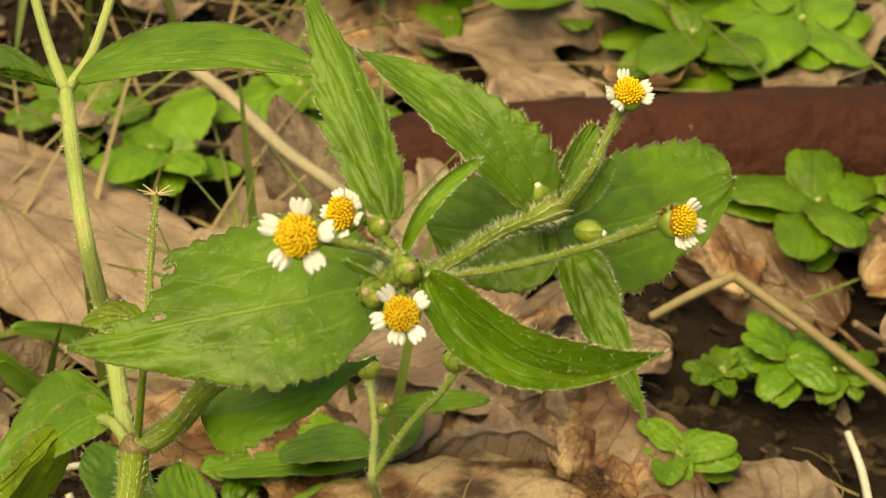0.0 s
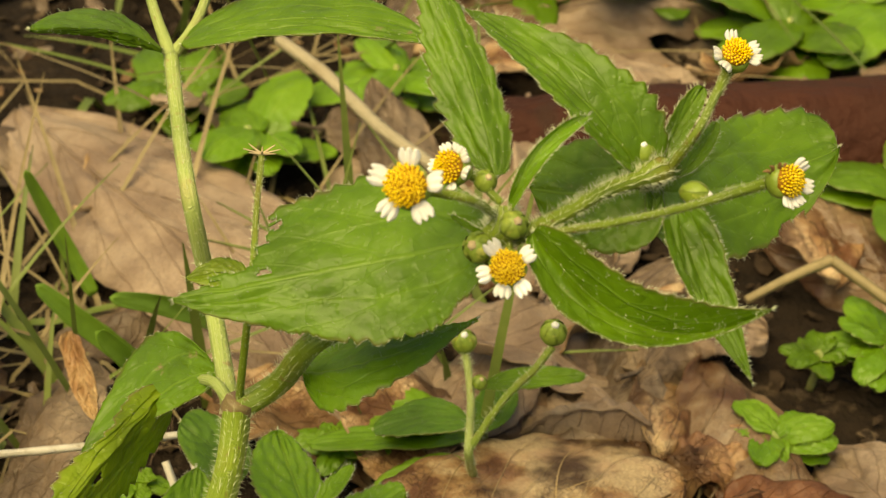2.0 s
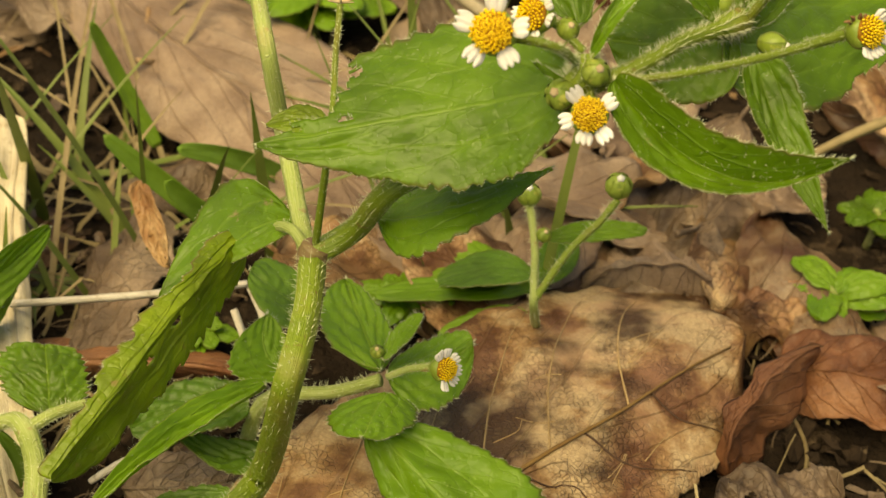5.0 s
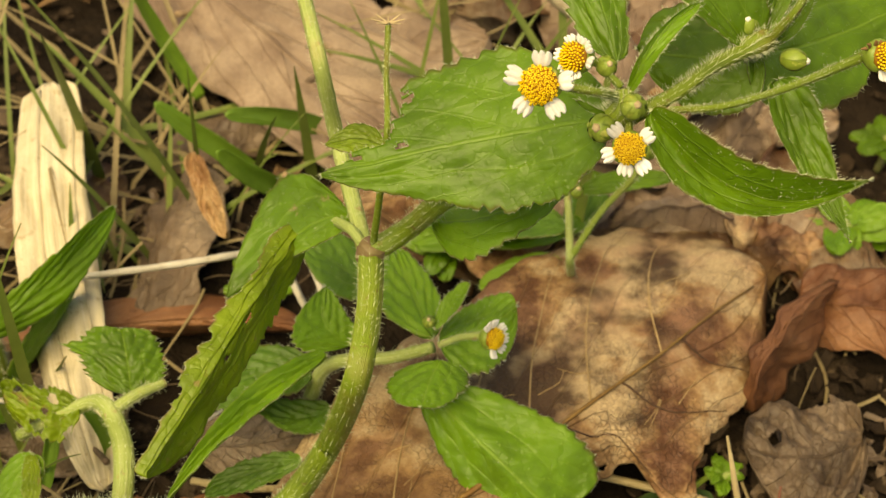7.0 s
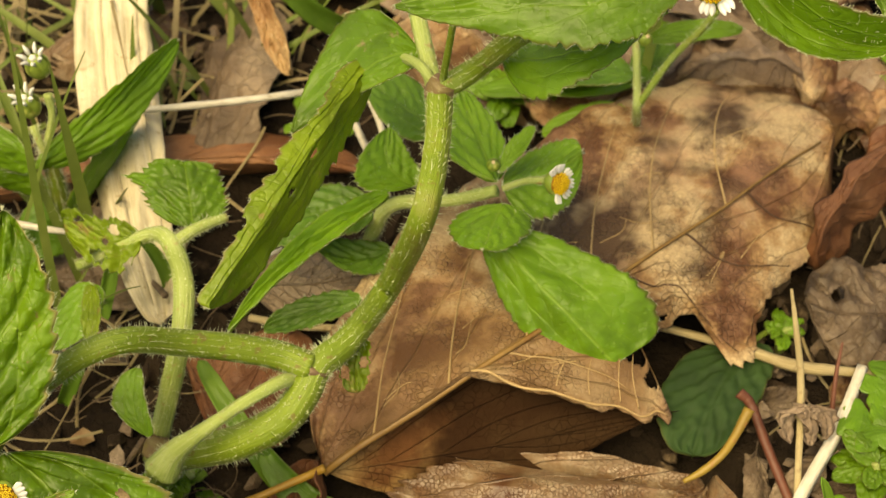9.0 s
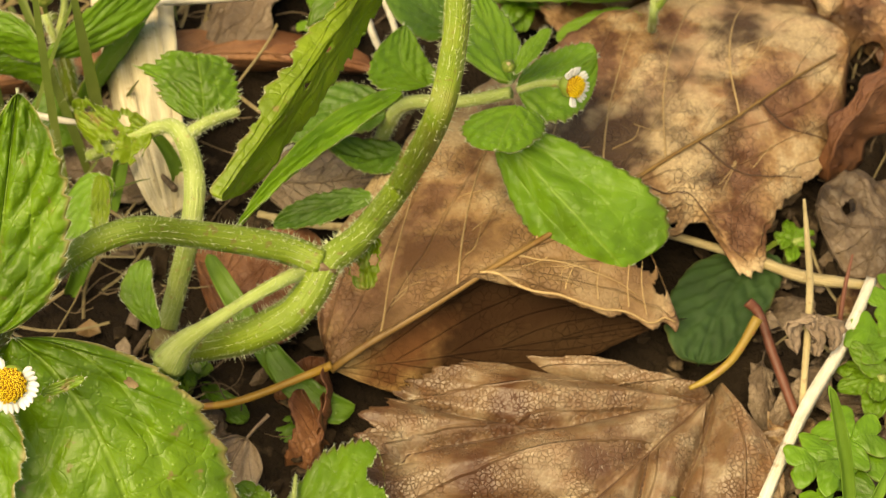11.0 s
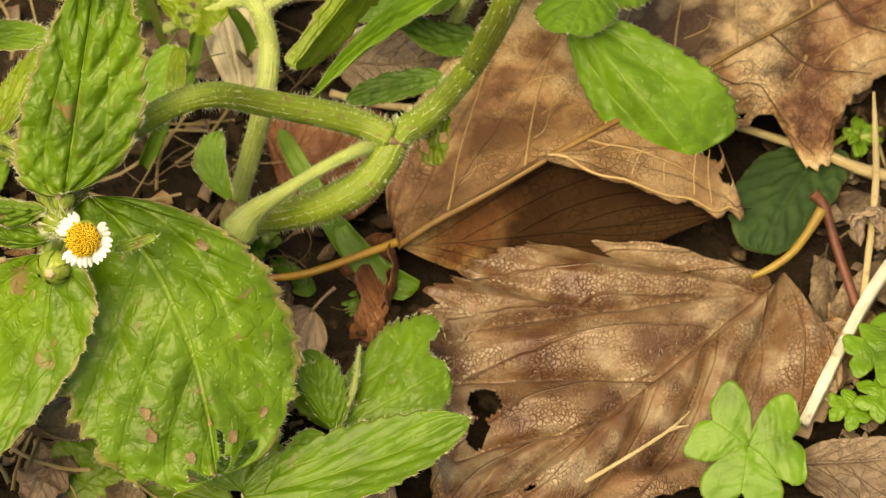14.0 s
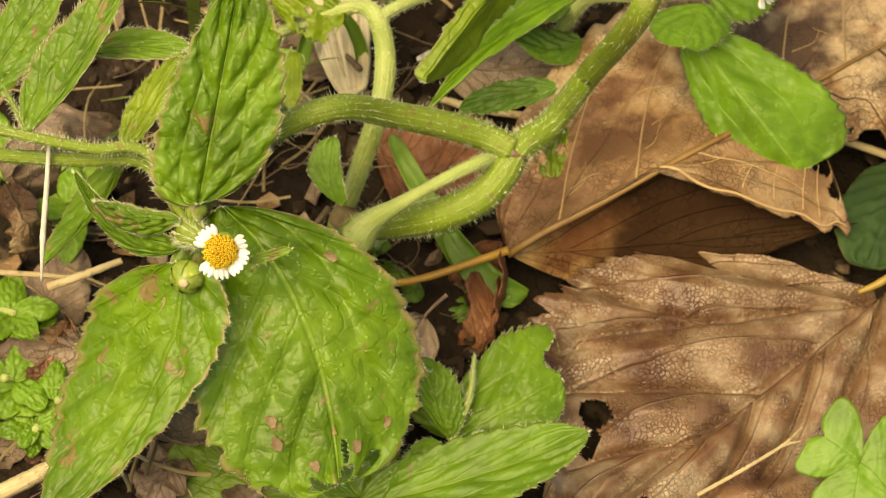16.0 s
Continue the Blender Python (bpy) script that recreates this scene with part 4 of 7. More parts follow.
leaf("leaf", (-21.8, 20.6, 40.6), (-27.1, 3.9, 41.0), (-35.8, -14.3, 37.4), (-28.9, 5.5, 42.0), (-25.2, 8.4, 33.4), M_LEAF_DRY, weed, "withering torn leaf hanging from the fork", peak=0.45, low=0.3, teeth=12, tooth=0.22, nu=120, nv=28, relief=0.15, cup=-0.6, wave=0.9, curl=1.2, bites=((0.42, -1.0, 0.04), (0.55, -0.95, 0.04), (0.66, -1.0, 0.05), (0.78, -0.95, 0.04), (0.35, 0.98, 0.03), (0.55, 1.0, 0.03), (0.75, 1.0, 0.04), (0.45, -0.12, 0.02), (0.6, -0.15, 0.02)), hairs=260, seed=53)
leaf("leaf", (-15.3, 17.2, 45.9), (-22.0, 18.9, 41.4), (-30.4, 13.6, 35.3), (-24.2, 26.7, 42.8), (-19.8, 16.6, 42.0), M_LEAF, weed, "green leaf behind the fork", peak=0.35, low=0.5, teeth=8, tooth=0.05, nu=60, nv=18, wave=0.5, hairs=120, seed=54)
leaf("leaf", (-10.5, 11.7, 62.6), (-13.6, 13.0, 62.6), (-17.0, 12.5, 61.9), (-13.0, 14.9, 63.5), (-12.7, 10.7, 62.9), M_LEAF_DRY, weed, "small withering leaf", peak=0.4, low=0.5, teeth=4, tooth=0.05, nu=40, nv=12, cup=-0.6, hairs=40, seed=55)
for i in range(8):
    a = i * 0.8
    tube("seed_scale", [(-10.7, 24.2, 69.1), (Vector((-10.7, 24.3, 69.2)) + Vector((1.9 * math.cos(a), 0.8 * math.sin(a), 0.5 + 0.25 * math.sin(3 * a)))).to_tuple()], [0.16, 0.05], M_CHAFF, weed, "dry seed head scale", n=5, sides=5, seed=60 + i)
# top of the tall pale stem
leaf("leaf", (-23.5, 50.1, 66.1), (-10.2, 49.6, 70.5), (4.7, 46.7, 69.9), (-11.7, 56.5, 69.6), (-10.5, 46.4, 69.5), M_LEAF, weed, "long green leaf on the tall stem", peak=0.45, low=0.45, teeth=6, tooth=0.03, nu=60, nv=16, cup=0.5, hairs=120, seed=71)
leaf("leaf", (-25.6, 49.6, 65.5), (-30.3, 46.6, 69.8), (-37.9, 41.2, 72.6), (-32.8, 54.5, 66.9), (-31.4, 45.7, 68.6), M_LEAF, weed, "long green leaf on the tall stem", peak=0.45, low=0.45, teeth=6, tooth=0.03, nu=60, nv=16, cup=0.5, hairs=80, seed=72)
tube("stalk", [(-24.8, 50.3, 64.2), (-27.4, 55.1, 67.7), (-29.7, 60.0, 72.5)], [0.8, 0.6, 0.55], M_STEM_PALE, weed, n=20, sides=10, seed=73)
tube("stalk", [(-24.8, 50.3, 64.2), (-22.4, 55.4, 66.5), (-20.6, 62.8, 71.2)], [0.7, 0.6, 0.55], M_STEM_PALE, weed, n=20, sides=10, seed=74)

# low arching side branch with its own leaves and flower
tube("branch", [(-26.0, -11.3, 23.2), (-30.9, -10.9, 25.0), (-39.6, -14.3, 30.6), (-44.9, -19.5, 37.1), (-51.8, -22.3, 34.1), (-56.2, -27.4, 31.2), (-57.4, -33.2, 31.7)], [1.75, 1.65, 1.5, 1.4, 1.3, 1.1, 0.8], M_STEM, weed, "arching hairy green branch", n=60, sides=14, hairs=700, seed=81)
tube("petiole", [(-27.8, -12.2, 22.3), (-29.6, -14.5, 23.8), (-33.2, -16.8, 22.8), (-37.3, -18.8, 20.3), (-40.8, -19.9, 17.1), (-42.5, -21.3, 14.8)], [0.85, 0.8, 0.75, 0.7, 0.95, 1.5, 2.2], M_STEM_PALE, weed, "pale grooved leaf stalk", n=40, sides=12, hairs=200, hair_len=0.6, seed=82)
spotted = leaf("leaf", (-54.9, -31.6, 33.2), (-44.7, -39.3, 25.5), (-38.6, -51.9, 12.9), (-34.0, -34.4, 22.9), (-56.0, -47.5, 20.5), M_LEAF_P, weed, "large green leaf with brown spots and ragged tip", peak=0.48, low=0.42, teeth=9, tooth=0.10, nu=170, nv=50, relief=0.42, wave=1.1, cup=-0.6, bites=((1.03, 0.2, 0.08), (1.0, -0.45, 0.055), (0.93, -0.92, 0.05), (0.965, 0.62, 0.05), (0.86, 1.03, 0.04), (0.78, 1.04, 0.03), (0.84, -1.03, 0.035), (0.7, -1.02, 0.03), (0.62, 1.02, 0.025), (0.55, -1.04, 0.03), (0.68, 1.05, 0.025), (0.90, 0.12, 0.018), (0.93, 0.16, 0.02), (0.80, -0.52, 0.012)), hairs=520, hair_len=0.7, seed=83, tip_pow=0.42, pairs=5, slant=0.36)
for k, (u, w, r) in enumerate(((0.72, -0.50, 0.9), (0.79, -0.54, 1.0), (0.915, -0.30, 0.9), (0.90, 0.30, 0.9), (0.86, 0.02, 0.7), (0.84, 0.66, 0.8), (0.26, 0.62, 0.9))):
    scab(spotted, u, w, r, 960 + k)
leaf("leaf", (-58.3, -38.4, 31.4), (-59.6, -48.0, 22.2), (-68.7, -62.4, 13.1), (-69.7, -41.9, 18.2), (-51.9, -44.4, 27.4), M_LEAF_P, weed, "pointed green leaf below a flower, folded along its midrib", peak=0.34, low=0.42, teeth=9, tooth=0.12, nu=130, nv=30, relief=0.42, wave=0.5, cup=0.3, hairs=520, hair_len=0.8, seed=84, tip_pow=0.78, pairs=5, slant=0.36)
leaf("leaf", (-56.5, -33.6, 36.1), (-55.3, -26.8, 44.7), (-54.2, -17.0, 55.2), (-61.8, -30.9, 40.3), (-49.0, -26.5, 41.9), M_LEAF_P, weed, "upright green leaf above a flower", peak=0.34, low=0.40, teeth=8, tooth=0.12, nu=130, nv=34, relief=0.46, wave=0.6, cup=0.4, hairs=520, hair_len=0.8, seed=85, tip_pow=0.72, pairs=5, slant=0.36)
leaf("leaf", (-58.0, -36.2, 31.0), (-63.9, -37.0, 32.2), (-69.7, -33.5, 38.1), (-64.4, -36.7, 30.1), (-63.9, -35.3, 33.9), M_LEAF_P, weed, "small folded green leaf", peak=0.45, low=0.45, teeth=6, tooth=0.08, nu=70, nv=20, relief=0.25, cup=0.8, hairs=220, seed=86, pairs=5, slant=0.36)
leaf("leaf", (-58.3, -35.2, 34.7), (-62.4, -36.3, 35.6), (-66.9, -36.0, 37.4), (-62.7, -36.2, 33.2), (-63.0, -34.7, 36.1), M_LEAF_P, weed, "small folded green leaf", peak=0.4, low=0.45, teeth=6, tooth=0.08, nu=70, nv=18, relief=0.25, cup=0.6, hairs=220, seed=186, pairs=5, slant=0.36)
leaf("bract", (-50.1, -38.8, 34.5), (-48.0, -37.9, 34.9), (-45.9, -37.0, 35.3), (-48.1, -37.4, 35.2), (-47.8, -38.4, 34.5), M_LEAF_H, weed, "tiny bract", peak=0.5, low=0.4, teeth=3, tooth=0.02, nu=30, nv=8, relief=0.05, hairs=40, seed=87)
tube("branch", [(-57.3, -35.6, 33.2), (-63.0, -29.1, 37.3), (-68.8, -29.6, 37.5), (-74.5, -29.4, 37.6), (-79.5, -28.5, 36.9), (-86.4, -27.1, 36.1)], [0.6, 0.62, 0.62, 0.6, 0.6], M_STEM, weed, "thin hairy branch", n=44, sides=10, hairs=320, hair_len=0.9, seed=88)
tube("branch", [(-57.6, -35.0, 32.6), (-63.3, -29.0, 35.0), (-71.0, -29.2, 34.4), (-77.6, -28.8, 32.9), (-87.3, -28.0, 30.8)], [0.7, 0.72, 0.8, 0.85], M_STEM, weed, "thin hairy branch behind the other", n=44, sides=10, hairs=320, hair_len=0.9, seed=188)
leaf("leaf", (-76.5, -29.2, 37.4), (-72.6, -24.6, 42.4), (-67.6, -17.0, 49.3), (-75.7, -21.9, 43.2), (-70.1, -23.2, 43.1), M_LEAF_P, weed, "pointed green leaf", peak=0.4, low=0.45, teeth=6, tooth=0.10, nu=70, nv=18, cup=0.5, hairs=260, hair_len=0.8, seed=89, pairs=5, slant=0.36)
leaf("leaf", (-83.8, -26.5, 37.4), (-79.3, -21.4, 42.7), (-74.6, -14.8, 49.0), (-82.8, -20.3, 42.6), (-76.6, -22.8, 42.2), M_LEAF_P, weed, "pointed green leaf", peak=0.45, low=0.45, teeth=6, tooth=0.10, nu=70, nv=18, hairs=200, hair_len=0.8, seed=189, pairs=5, slant=0.36)
tube("stalk", [(-76.3, -28.8, 37.6), (-78.2, -26.5, 38.7), (-80.6, -24.0, 39.9)], [0.35, 0.3, 0.3], M_STEM, weed, "thin hairy stalk", n=20, sides=8, hairs=120, hair_len=0.8, seed=190)
leaf("leaf", (-72.6, -18.2, 39.4), (-66.6, -18.4, 41.7), (-59.5, -19.1, 43.1), (-67.2, -16.2, 42.0), (-66.2, -20.1, 41.7), M_LEAF_P, weed, "pointed green leaf", peak=0.4, low=0.5, teeth=6, tooth=0.08, nu=60, nv=16, hairs=200, seed=90, pairs=5, slant=0.36)
leaf("leaf", (-66.6, -27.5, 35.1), (-64.2, -24.1, 38.3), (-60.8, -19.7, 43.3), (-65.7, -22.4, 38.3), (-62.3, -24.3, 38.0), M_LEAF_DRY, weed, "narrow yellowish green leaf folded behind another", peak=0.4, low=0.5, teeth=6, tooth=0.08, nu=60, nv=16, cup=0.8, hairs=160, seed=91, pairs=3)
leaf("leaf", (-67.0, -27.1, 33.0), (-70.1, -31.2, 28.2), (-75.2, -35.7, 22.2), (-72.4, -29.7, 28.2), (-68.4, -29.9, 28.9), M_LEAF_P, weed, "narrow green leaf in the shade of others", peak=0.4, low=0.5, teeth=6, tooth=0.05, nu=60, nv=16, hairs=100, seed=191, pairs=5, slant=0.36)
tube("stalk", [(-57.1, -35.5, 33.2), (-54.5, -37.5, 34.6), foot((-52.5, -40.0, 37.6), (0.12, -0.62, 0.77), 6.0)], [0.4, 0.38, 0.5], M_STEM, weed, "hairy flower stalk", n=16, sides=8, hairs=60, hair_len=0.5, seed=92)
flower(weed, (-52.5, -40.0, 37.6), (0.12, -0.62, 0.77), 6.0, (20, -15, -50, -90, -130, 118, 150), 0.75, seed=93, raise_petals=0.12)
bud(weed, (-56.8, -39.8, 31.2), (0.05, -0.75, 0.5), 1.75, seed=94)
bud(weed, (-57.3, -33.0, 34.0), (0.0, -0.4, 0.9), 1.25, seed=95)

# ---- brown fallen leaves ----
def fallen(label, group="fallen leaves", **kw):
    th = thing("fallen_leaf", kw["base"], label, "dead leaf", group)
    ob = leaf("blade", parent=th, **kw)
    if kw["seed"] not in (101, 103):
        pinnate(ob, kw["material"], kw["seed"], 4, 0.32, 0.2)
    return th, ob


def pinnate(ob, material, seed, pairs, r, slant):
    """Midrib and slanting side veins."""
    rnd = random.Random(seed)
    vein_on(ob, [(0.0, 0.001), (0.5, 0.001), (0.97, 0.001)], r, r * 0.3, material, seed)
    for sgn in (-1, 1):
        for k in range(pairs):
            u = 0.05 + 0.78 * (k + rnd.uniform(0.1, 0.7)) / pairs
            vein_on(ob, [(u, 0.01 * sgn), (u + slant * 0.45, 0.45 * sgn), (min(u + slant, 0.96), 0.93 * sgn)], r * 0.38, r * 0.15, material, seed + k)


A_RIBS = (((0.0, 0.0), (0.98, 0.0)), ((0.40, 0.0), (0.62, 0.85)), ((0.52, 0.0), (0.74, 0.9)), ((0.25, 0.0), (0.46, 0.85)), ((0.10, 0.0), (0.28, 0.8)), ((0.64, 0.0), (0.83, 0.88)), ((0.78, 0.0), (0.91, 0.8)), ((0.70, 0.0), (0.82, -0.95)), ((0.82, 0.0), (0.90, -0.95)), ((0.58, 0.0), (0.68, -0.9)), ((0.36, 0.0), (0.50, -0.8)))
big, sheet = fallen("large curled tan fallen leaf with pale raised veins", base=(-25.3, -13.0, 4.0), mid=(4.3, 9.3, 12.0), tip=(38.4, 46.3, 5.0), edge_a=(-1.7, 40.4, 8.0), edge_b=(15.1, 9.4, 9.0), material=M_DEAD_A, peak=0.6, low=0.42, teeth=9, tooth=0.05, nu=220, nv=60, relief=0.0, wave=2.0, thick=0.25, tip_pow=0.30, reach_b=((0.0, 0.05), (0.285, 0.03), (0.33, 0.4), (0.372, 0.84), (0.414, 1.2), (0.456, 1.56), (0.498, 1.92), (0.534, 2.2), (0.545, 2.1), (0.551, 1.3), (0.556, 0.75), (0.618, 0.96), (0.632, 0.88), (0.655, 1.1), (0.662, 2.04), (0.696, 2.16), (0.738, 1.72), (0.816, 1.44), (0.894, 1.36), (1.0, 0.0)), bites=((0.556, -0.42, 0.034), (0.556, -0.58, 0.036), (0.556, -0.74, 0.030), (0.60, -0.9, 0.012)), curl=1.4, cup=-0.8, seed=101, ribs=A_RIBS, rib_deep=0.3)
leaf("lower_flank", (-25.3, -12.1, 2.4), (-6.8, -6.6, 1.6), (17.5, -0.4, 3.3), (-8.7, 0.0, 7.6), (-6.3, -10.1, -3.4), M_DEAD_F, big, "dark decayed flank of the leaf, fold shade in its colour", peak=0.42, low=1.0, teeth=6, tooth=0.05, nu=100, nv=30, relief=0.0, wave=0.5, curl=0.2, cup=0.3, thick=0.25, tip_pow=1.6, seed=107)
tube("petiole", [(-42.8, -19.1, 1.5), (-36.2, -17.8, 2.2), (-28.3, -14.0, 3.4), (-25.2, -13.0, 4.8)], [0.45, 0.48, 0.5, 0.54], M_PETIOLE, big, "ochre leaf stalk", n=24, sides=10, seed=102)
vein_on(sheet, [(0.0, 0.001), (0.5, 0.001), (0.97, 0.001)], 0.52, 0.15, M_MIDRIB, 130, 0.7)
for k, (p, q) in enumerate(A_RIBS[1:]):
    vein_on(sheet, [p, (0.55 * p[0] + 0.45 * q[0] - 0.012, 0.5 * (p[1] + q[1])), q], 0.16, 0.06, M_RIB_B if q[1] < 0 and p[0] > 0.55 else M_RIB_A, 131 + k, 0.4)
vein_on(sheet, [(0.295, -0.2), (0.33, -0.94), (0.38, -0.97), (0.45, -0.97), (0.50, -0.97), (0.538, -0.97)], 0.24, 0.12, M_RIB_A, 170, 0.5)
for k, (u, v) in enumerate(((0.40, -0.9), (0.44, -0.9), (0.48, -0.92), (0.50, -0.92))):
    vein_on(sheet, [(u, v), (u + 0.012, v + 0.2), (u + 0.03, v + 0.38)], 0.09, 0.05, M_RIB_A, 171 + k, 0.5)
# thin forking side veins between the main ones
rv = random.Random(5)
for k in range(22):
    (p, q) = rv.choice(A_RIBS[1:])
    f = rv.uniform(0.15, 0.8)
    u0, v0 = p[0] + (q[0] - p[0]) * f, p[1] + (q[1] - p[1]) * f
    du, dv = rv.choice(((0.05, 0.02), (-0.045, 0.06), (0.055, -0.03))), rv.uniform(-0.05, 0.12)
    if 0.05 < u0 + du[0] < 0.93 and abs(v0) < 0.85:
        vein_on(sheet, [(u0, v0), (u0 + du[0] * 0.5 + rv.uniform(-.012, .012), v0 + du[1] * 0.6 * (1 if q[1] > 0 else -1)), (u0 + du[0], v0 + (du[1] + dv) * (1 if q[1] > 0 else -1))], 0.075, 0.04, M_RIB_A, 180 + k, 0.5)
B_RIBS = (((0.0, 0.0), (0.98, 0.0)), ((0.02, 0.0), (0.30, -0.38)), ((0.30, -0.38), (0.55, -0.9)), ((0.49, 0.0), (0.68, -0.95)), ((0.04, -0.03), (0.07, -0.46)), ((0.07, -0.46), (0.07, -0.88)), ((0.32, -0.42), (0.33, -0.95)), ((0.01, 0.08), (0.30, 0.35)), ((0.30, 0.35), (0.47, 0.65)), ((0.69, 0.0), (0.84, -0.7)), ((0.30, 0.0), (0.62, 0.6)), ((0.52, 0.0), (0.80, 0.75)))
brown, sheet = fallen("broad cracked brown fallen leaf lying flat", base=(21.3, -8.2, 1.8), mid=(7.5, -24.9, 1.5), tip=(-13.6, -48.1, 1.0), edge_a=(25.7, -30.0, 0.0), edge_b=(-17.5, -13.8, 2.5), material=M_DEAD_B, peak=0.32, low=0.31, teeth=11, tooth=0.06, nu=170, nv=60, relief=0.0, wave=1.8, thick=0.25, tip_pow=0.8, reach_b=((0.0, 0.46), (0.035, 0.66), (0.06, 0.78), (0.125, 0.92), (0.24, 0.99), (0.39, 0.98), (0.485, 0.94), (0.555, 0.82), (0.63, 0.75), (0.70, 0.62), (0.85, 0.36), (1.0, 0.05)), curl=1.6, seed=103, ribs=B_RIBS, rib_deep=2.4, bites=((0.70, -0.62, 0.045), (0.77, -0.6, 0.03), (0.85, 0.3, 0.012)))
tube("petiole", [(18.2, -9.6, 1.6), (20.5, -8.5, 2.6), (22.7, -6.9, 4.0), (24.1, -5.3, 6.0), (25.6, -2.7, 8.0)], [0.3, 0.5, 0.5, 0.55, 0.7], M_PETIOLE_Y, brown, "ochre leaf stalk", n=24, sides=10, seed=104)
for k, (p, q) in enumerate(B_RIBS):
    vein_on(sheet, [p, ((p[0] + q[0]) / 2, (p[1] + q[1]) / 2 + 0.001), q], 0.22, 0.10, M_RIB_B, 140 + k, 0.8)
fallen("pale pinkish dry fallen leaf", base=(-67.8, 128.3, 6.0), mid=(-37.8, 93.0, 9.0), tip=(0.7, 58.4, 3.0), edge_a=(-17.8, 97.9, 8.0), edge_b=(-50.1, 88.6, 5.0), material=M_DEAD_C, peak=0.45, low=0.3, teeth=6, tooth=0.02, nu=70, nv=24, relief=0.4, wave=3.0, thick=0.3, seed=105)
fallen("rolled rust-coloured dead leaf", base=(-81.0, 26.8, 3.0), mid=(-50.5, 35.9, 4.0), tip=(-26.5, 37.8, 2.0), edge_a=(-53.4, 38.8, 4.0), edge_b=(-52.8, 33.2, 1.0), material=M_DEAD_E, peak=0.45, low=0.3, teeth=4, tooth=0.02, nu=60, nv=20, relief=0.2, wave=1.0, cup=-5.0, thick=0.4, seed=150)
fallen("orange-brown dry leaf hanging in the grass", base=(-41.7, 53.0, 20.7), mid=(-38.7, 45.8, 19.8), tip=(-35.6, 39.4, 18.3), edge_a=(-40.3, 46.0, 18.8), edge_b=(-36.8, 45.4, 20.7), material=M_DEAD_H, peak=0.45, low=0.35, teeth=4, tooth=0.03, nu=50, nv=16, relief=0.2, wave=1.0, cup=1.2, thick=0.3, seed=164)
fallen("grey-brown crumpled dead leaf", base=(34.1, 57.2, 6.0), mid=(24.4, 58.4, 8.0), tip=(14.7, 58.2, 0.0), edge_a=(23.3, 69.9, 4.0), edge_b=(27.7, 57.5, 0.0), material=M_DEAD_C, peak=0.5, low=0.35, teeth=6, tooth=0.03, nu=60, nv=24, relief=0.5, wave=4, curl=4, cup=-5, thick=0.35, seed=151)
fallen("tan crumpled dead leaf in the litter", base=(30.7, 54.0, 1.0), mid=(38.2, 52.8, 4.0), tip=(49.5, 52.8, 2.0), edge_a=(38.0, 61.4, 2.0), edge_b=(39.5, 48.6, -1.0), material=M_DEAD_A, peak=0.5, low=0.3, teeth=6, tooth=0.04, nu=60, nv=24, relief=0.5, wave=5, curl=4, thick=0.35, seed=152)
fallen("grey-brown dead leaf with torn edge", base=(49.1, 19.4, 4.0), mid=(41.5, 15.8, 5.0), tip=(33.4, 17.4, 5.0), edge_a=(42.0, 24.6, 5.0), edge_b=(43.2, 9.0, 1.5), material=M_DEAD_D, peak=0.5, low=0.35, teeth=5, tooth=0.06, nu=70, nv=26, relief=0.6, wave=2, curl=2, thick=0.35, bites=((0.75, 0.3, 0.05),), seed=153)
fallen("dark rust dead leaf on edge", base=(35.3, 25.4, 1.0), mid=(37.8, 28.8, 10.0), tip=(47.6, 45.2, 6.0), edge_a=(36.4, 30.6, 10.0), edge_b=(42.5, 34.8, 1.0), material=M_DEAD_E, peak=0.5, low=0.35, teeth=5, tooth=0.03, nu=50, nv=18, wave=2, curl=2, thick=0.35, seed=154)
fallen("curled brown dead leaf scrap", base=(-29.5, -20.1, -8.1), mid=(-26.9, -16.8, -3.5), tip=(-26.6, -10.4, 2.3), edge_a=(-30.5, -13.8, -6.0), edge_b=(-24.4, -18.0, 0.2), material=M_DEAD_E, peak=0.5, low=0.35, teeth=5, tooth=0.03, nu=50, nv=18, wave=2, curl=2, cup=2, thick=0.3, seed=155)
fallen("brown dead leaf lying in shade", base=(-45.8, 4.8, 0.0), mid=(-38.2, -0.7, 1.0), tip=(-29.0, 6.1, 0.0), edge_a=(-39.6, 8.2, 1.0), edge_b=(-35.7, -8.3, 0.0), material=M_DEAD_E, peak=0.5, low=0.35, teeth=5, tooth=0.03, nu=50, nv=18, wave=1.5, thick=0.3, seed=156)
fallen("dark brown rotting leaf in the hollow under a stem", base=(-40.7, -22.4, -7.0), mid=(-36.8, -18.9, -5.0), tip=(-32.1, -13.3, -6.0), edge_a=(-38.9, -15.7, -5.0), edge_b=(-33.2, -22.9, -6.0), material=M_DEAD_E, peak=0.5, low=0.35, teeth=5, tooth=0.05, nu=60, nv=20, relief=0.3, wave=2.0, curl=2.0, thick=0.3, seed=165)
fallen("curled rust-brown leaf scrap with a pale rim", base=(-28.0, -23.1, -6.0), mid=(-26.2, -20.8, 0.0), tip=(-26.2, -11.4, -2.0), edge_a=(-28.1, -19.6, -1.0), edge_b=(-24.6, -20.6, 0.0), material=M_DEAD_E, peak=0.45, low=0.35, teeth=6, tooth=0.12, nu=60, nv=18, relief=0.3, wave=1.5, curl=1.5, cup=2.5, thick=0.3, seed=166)
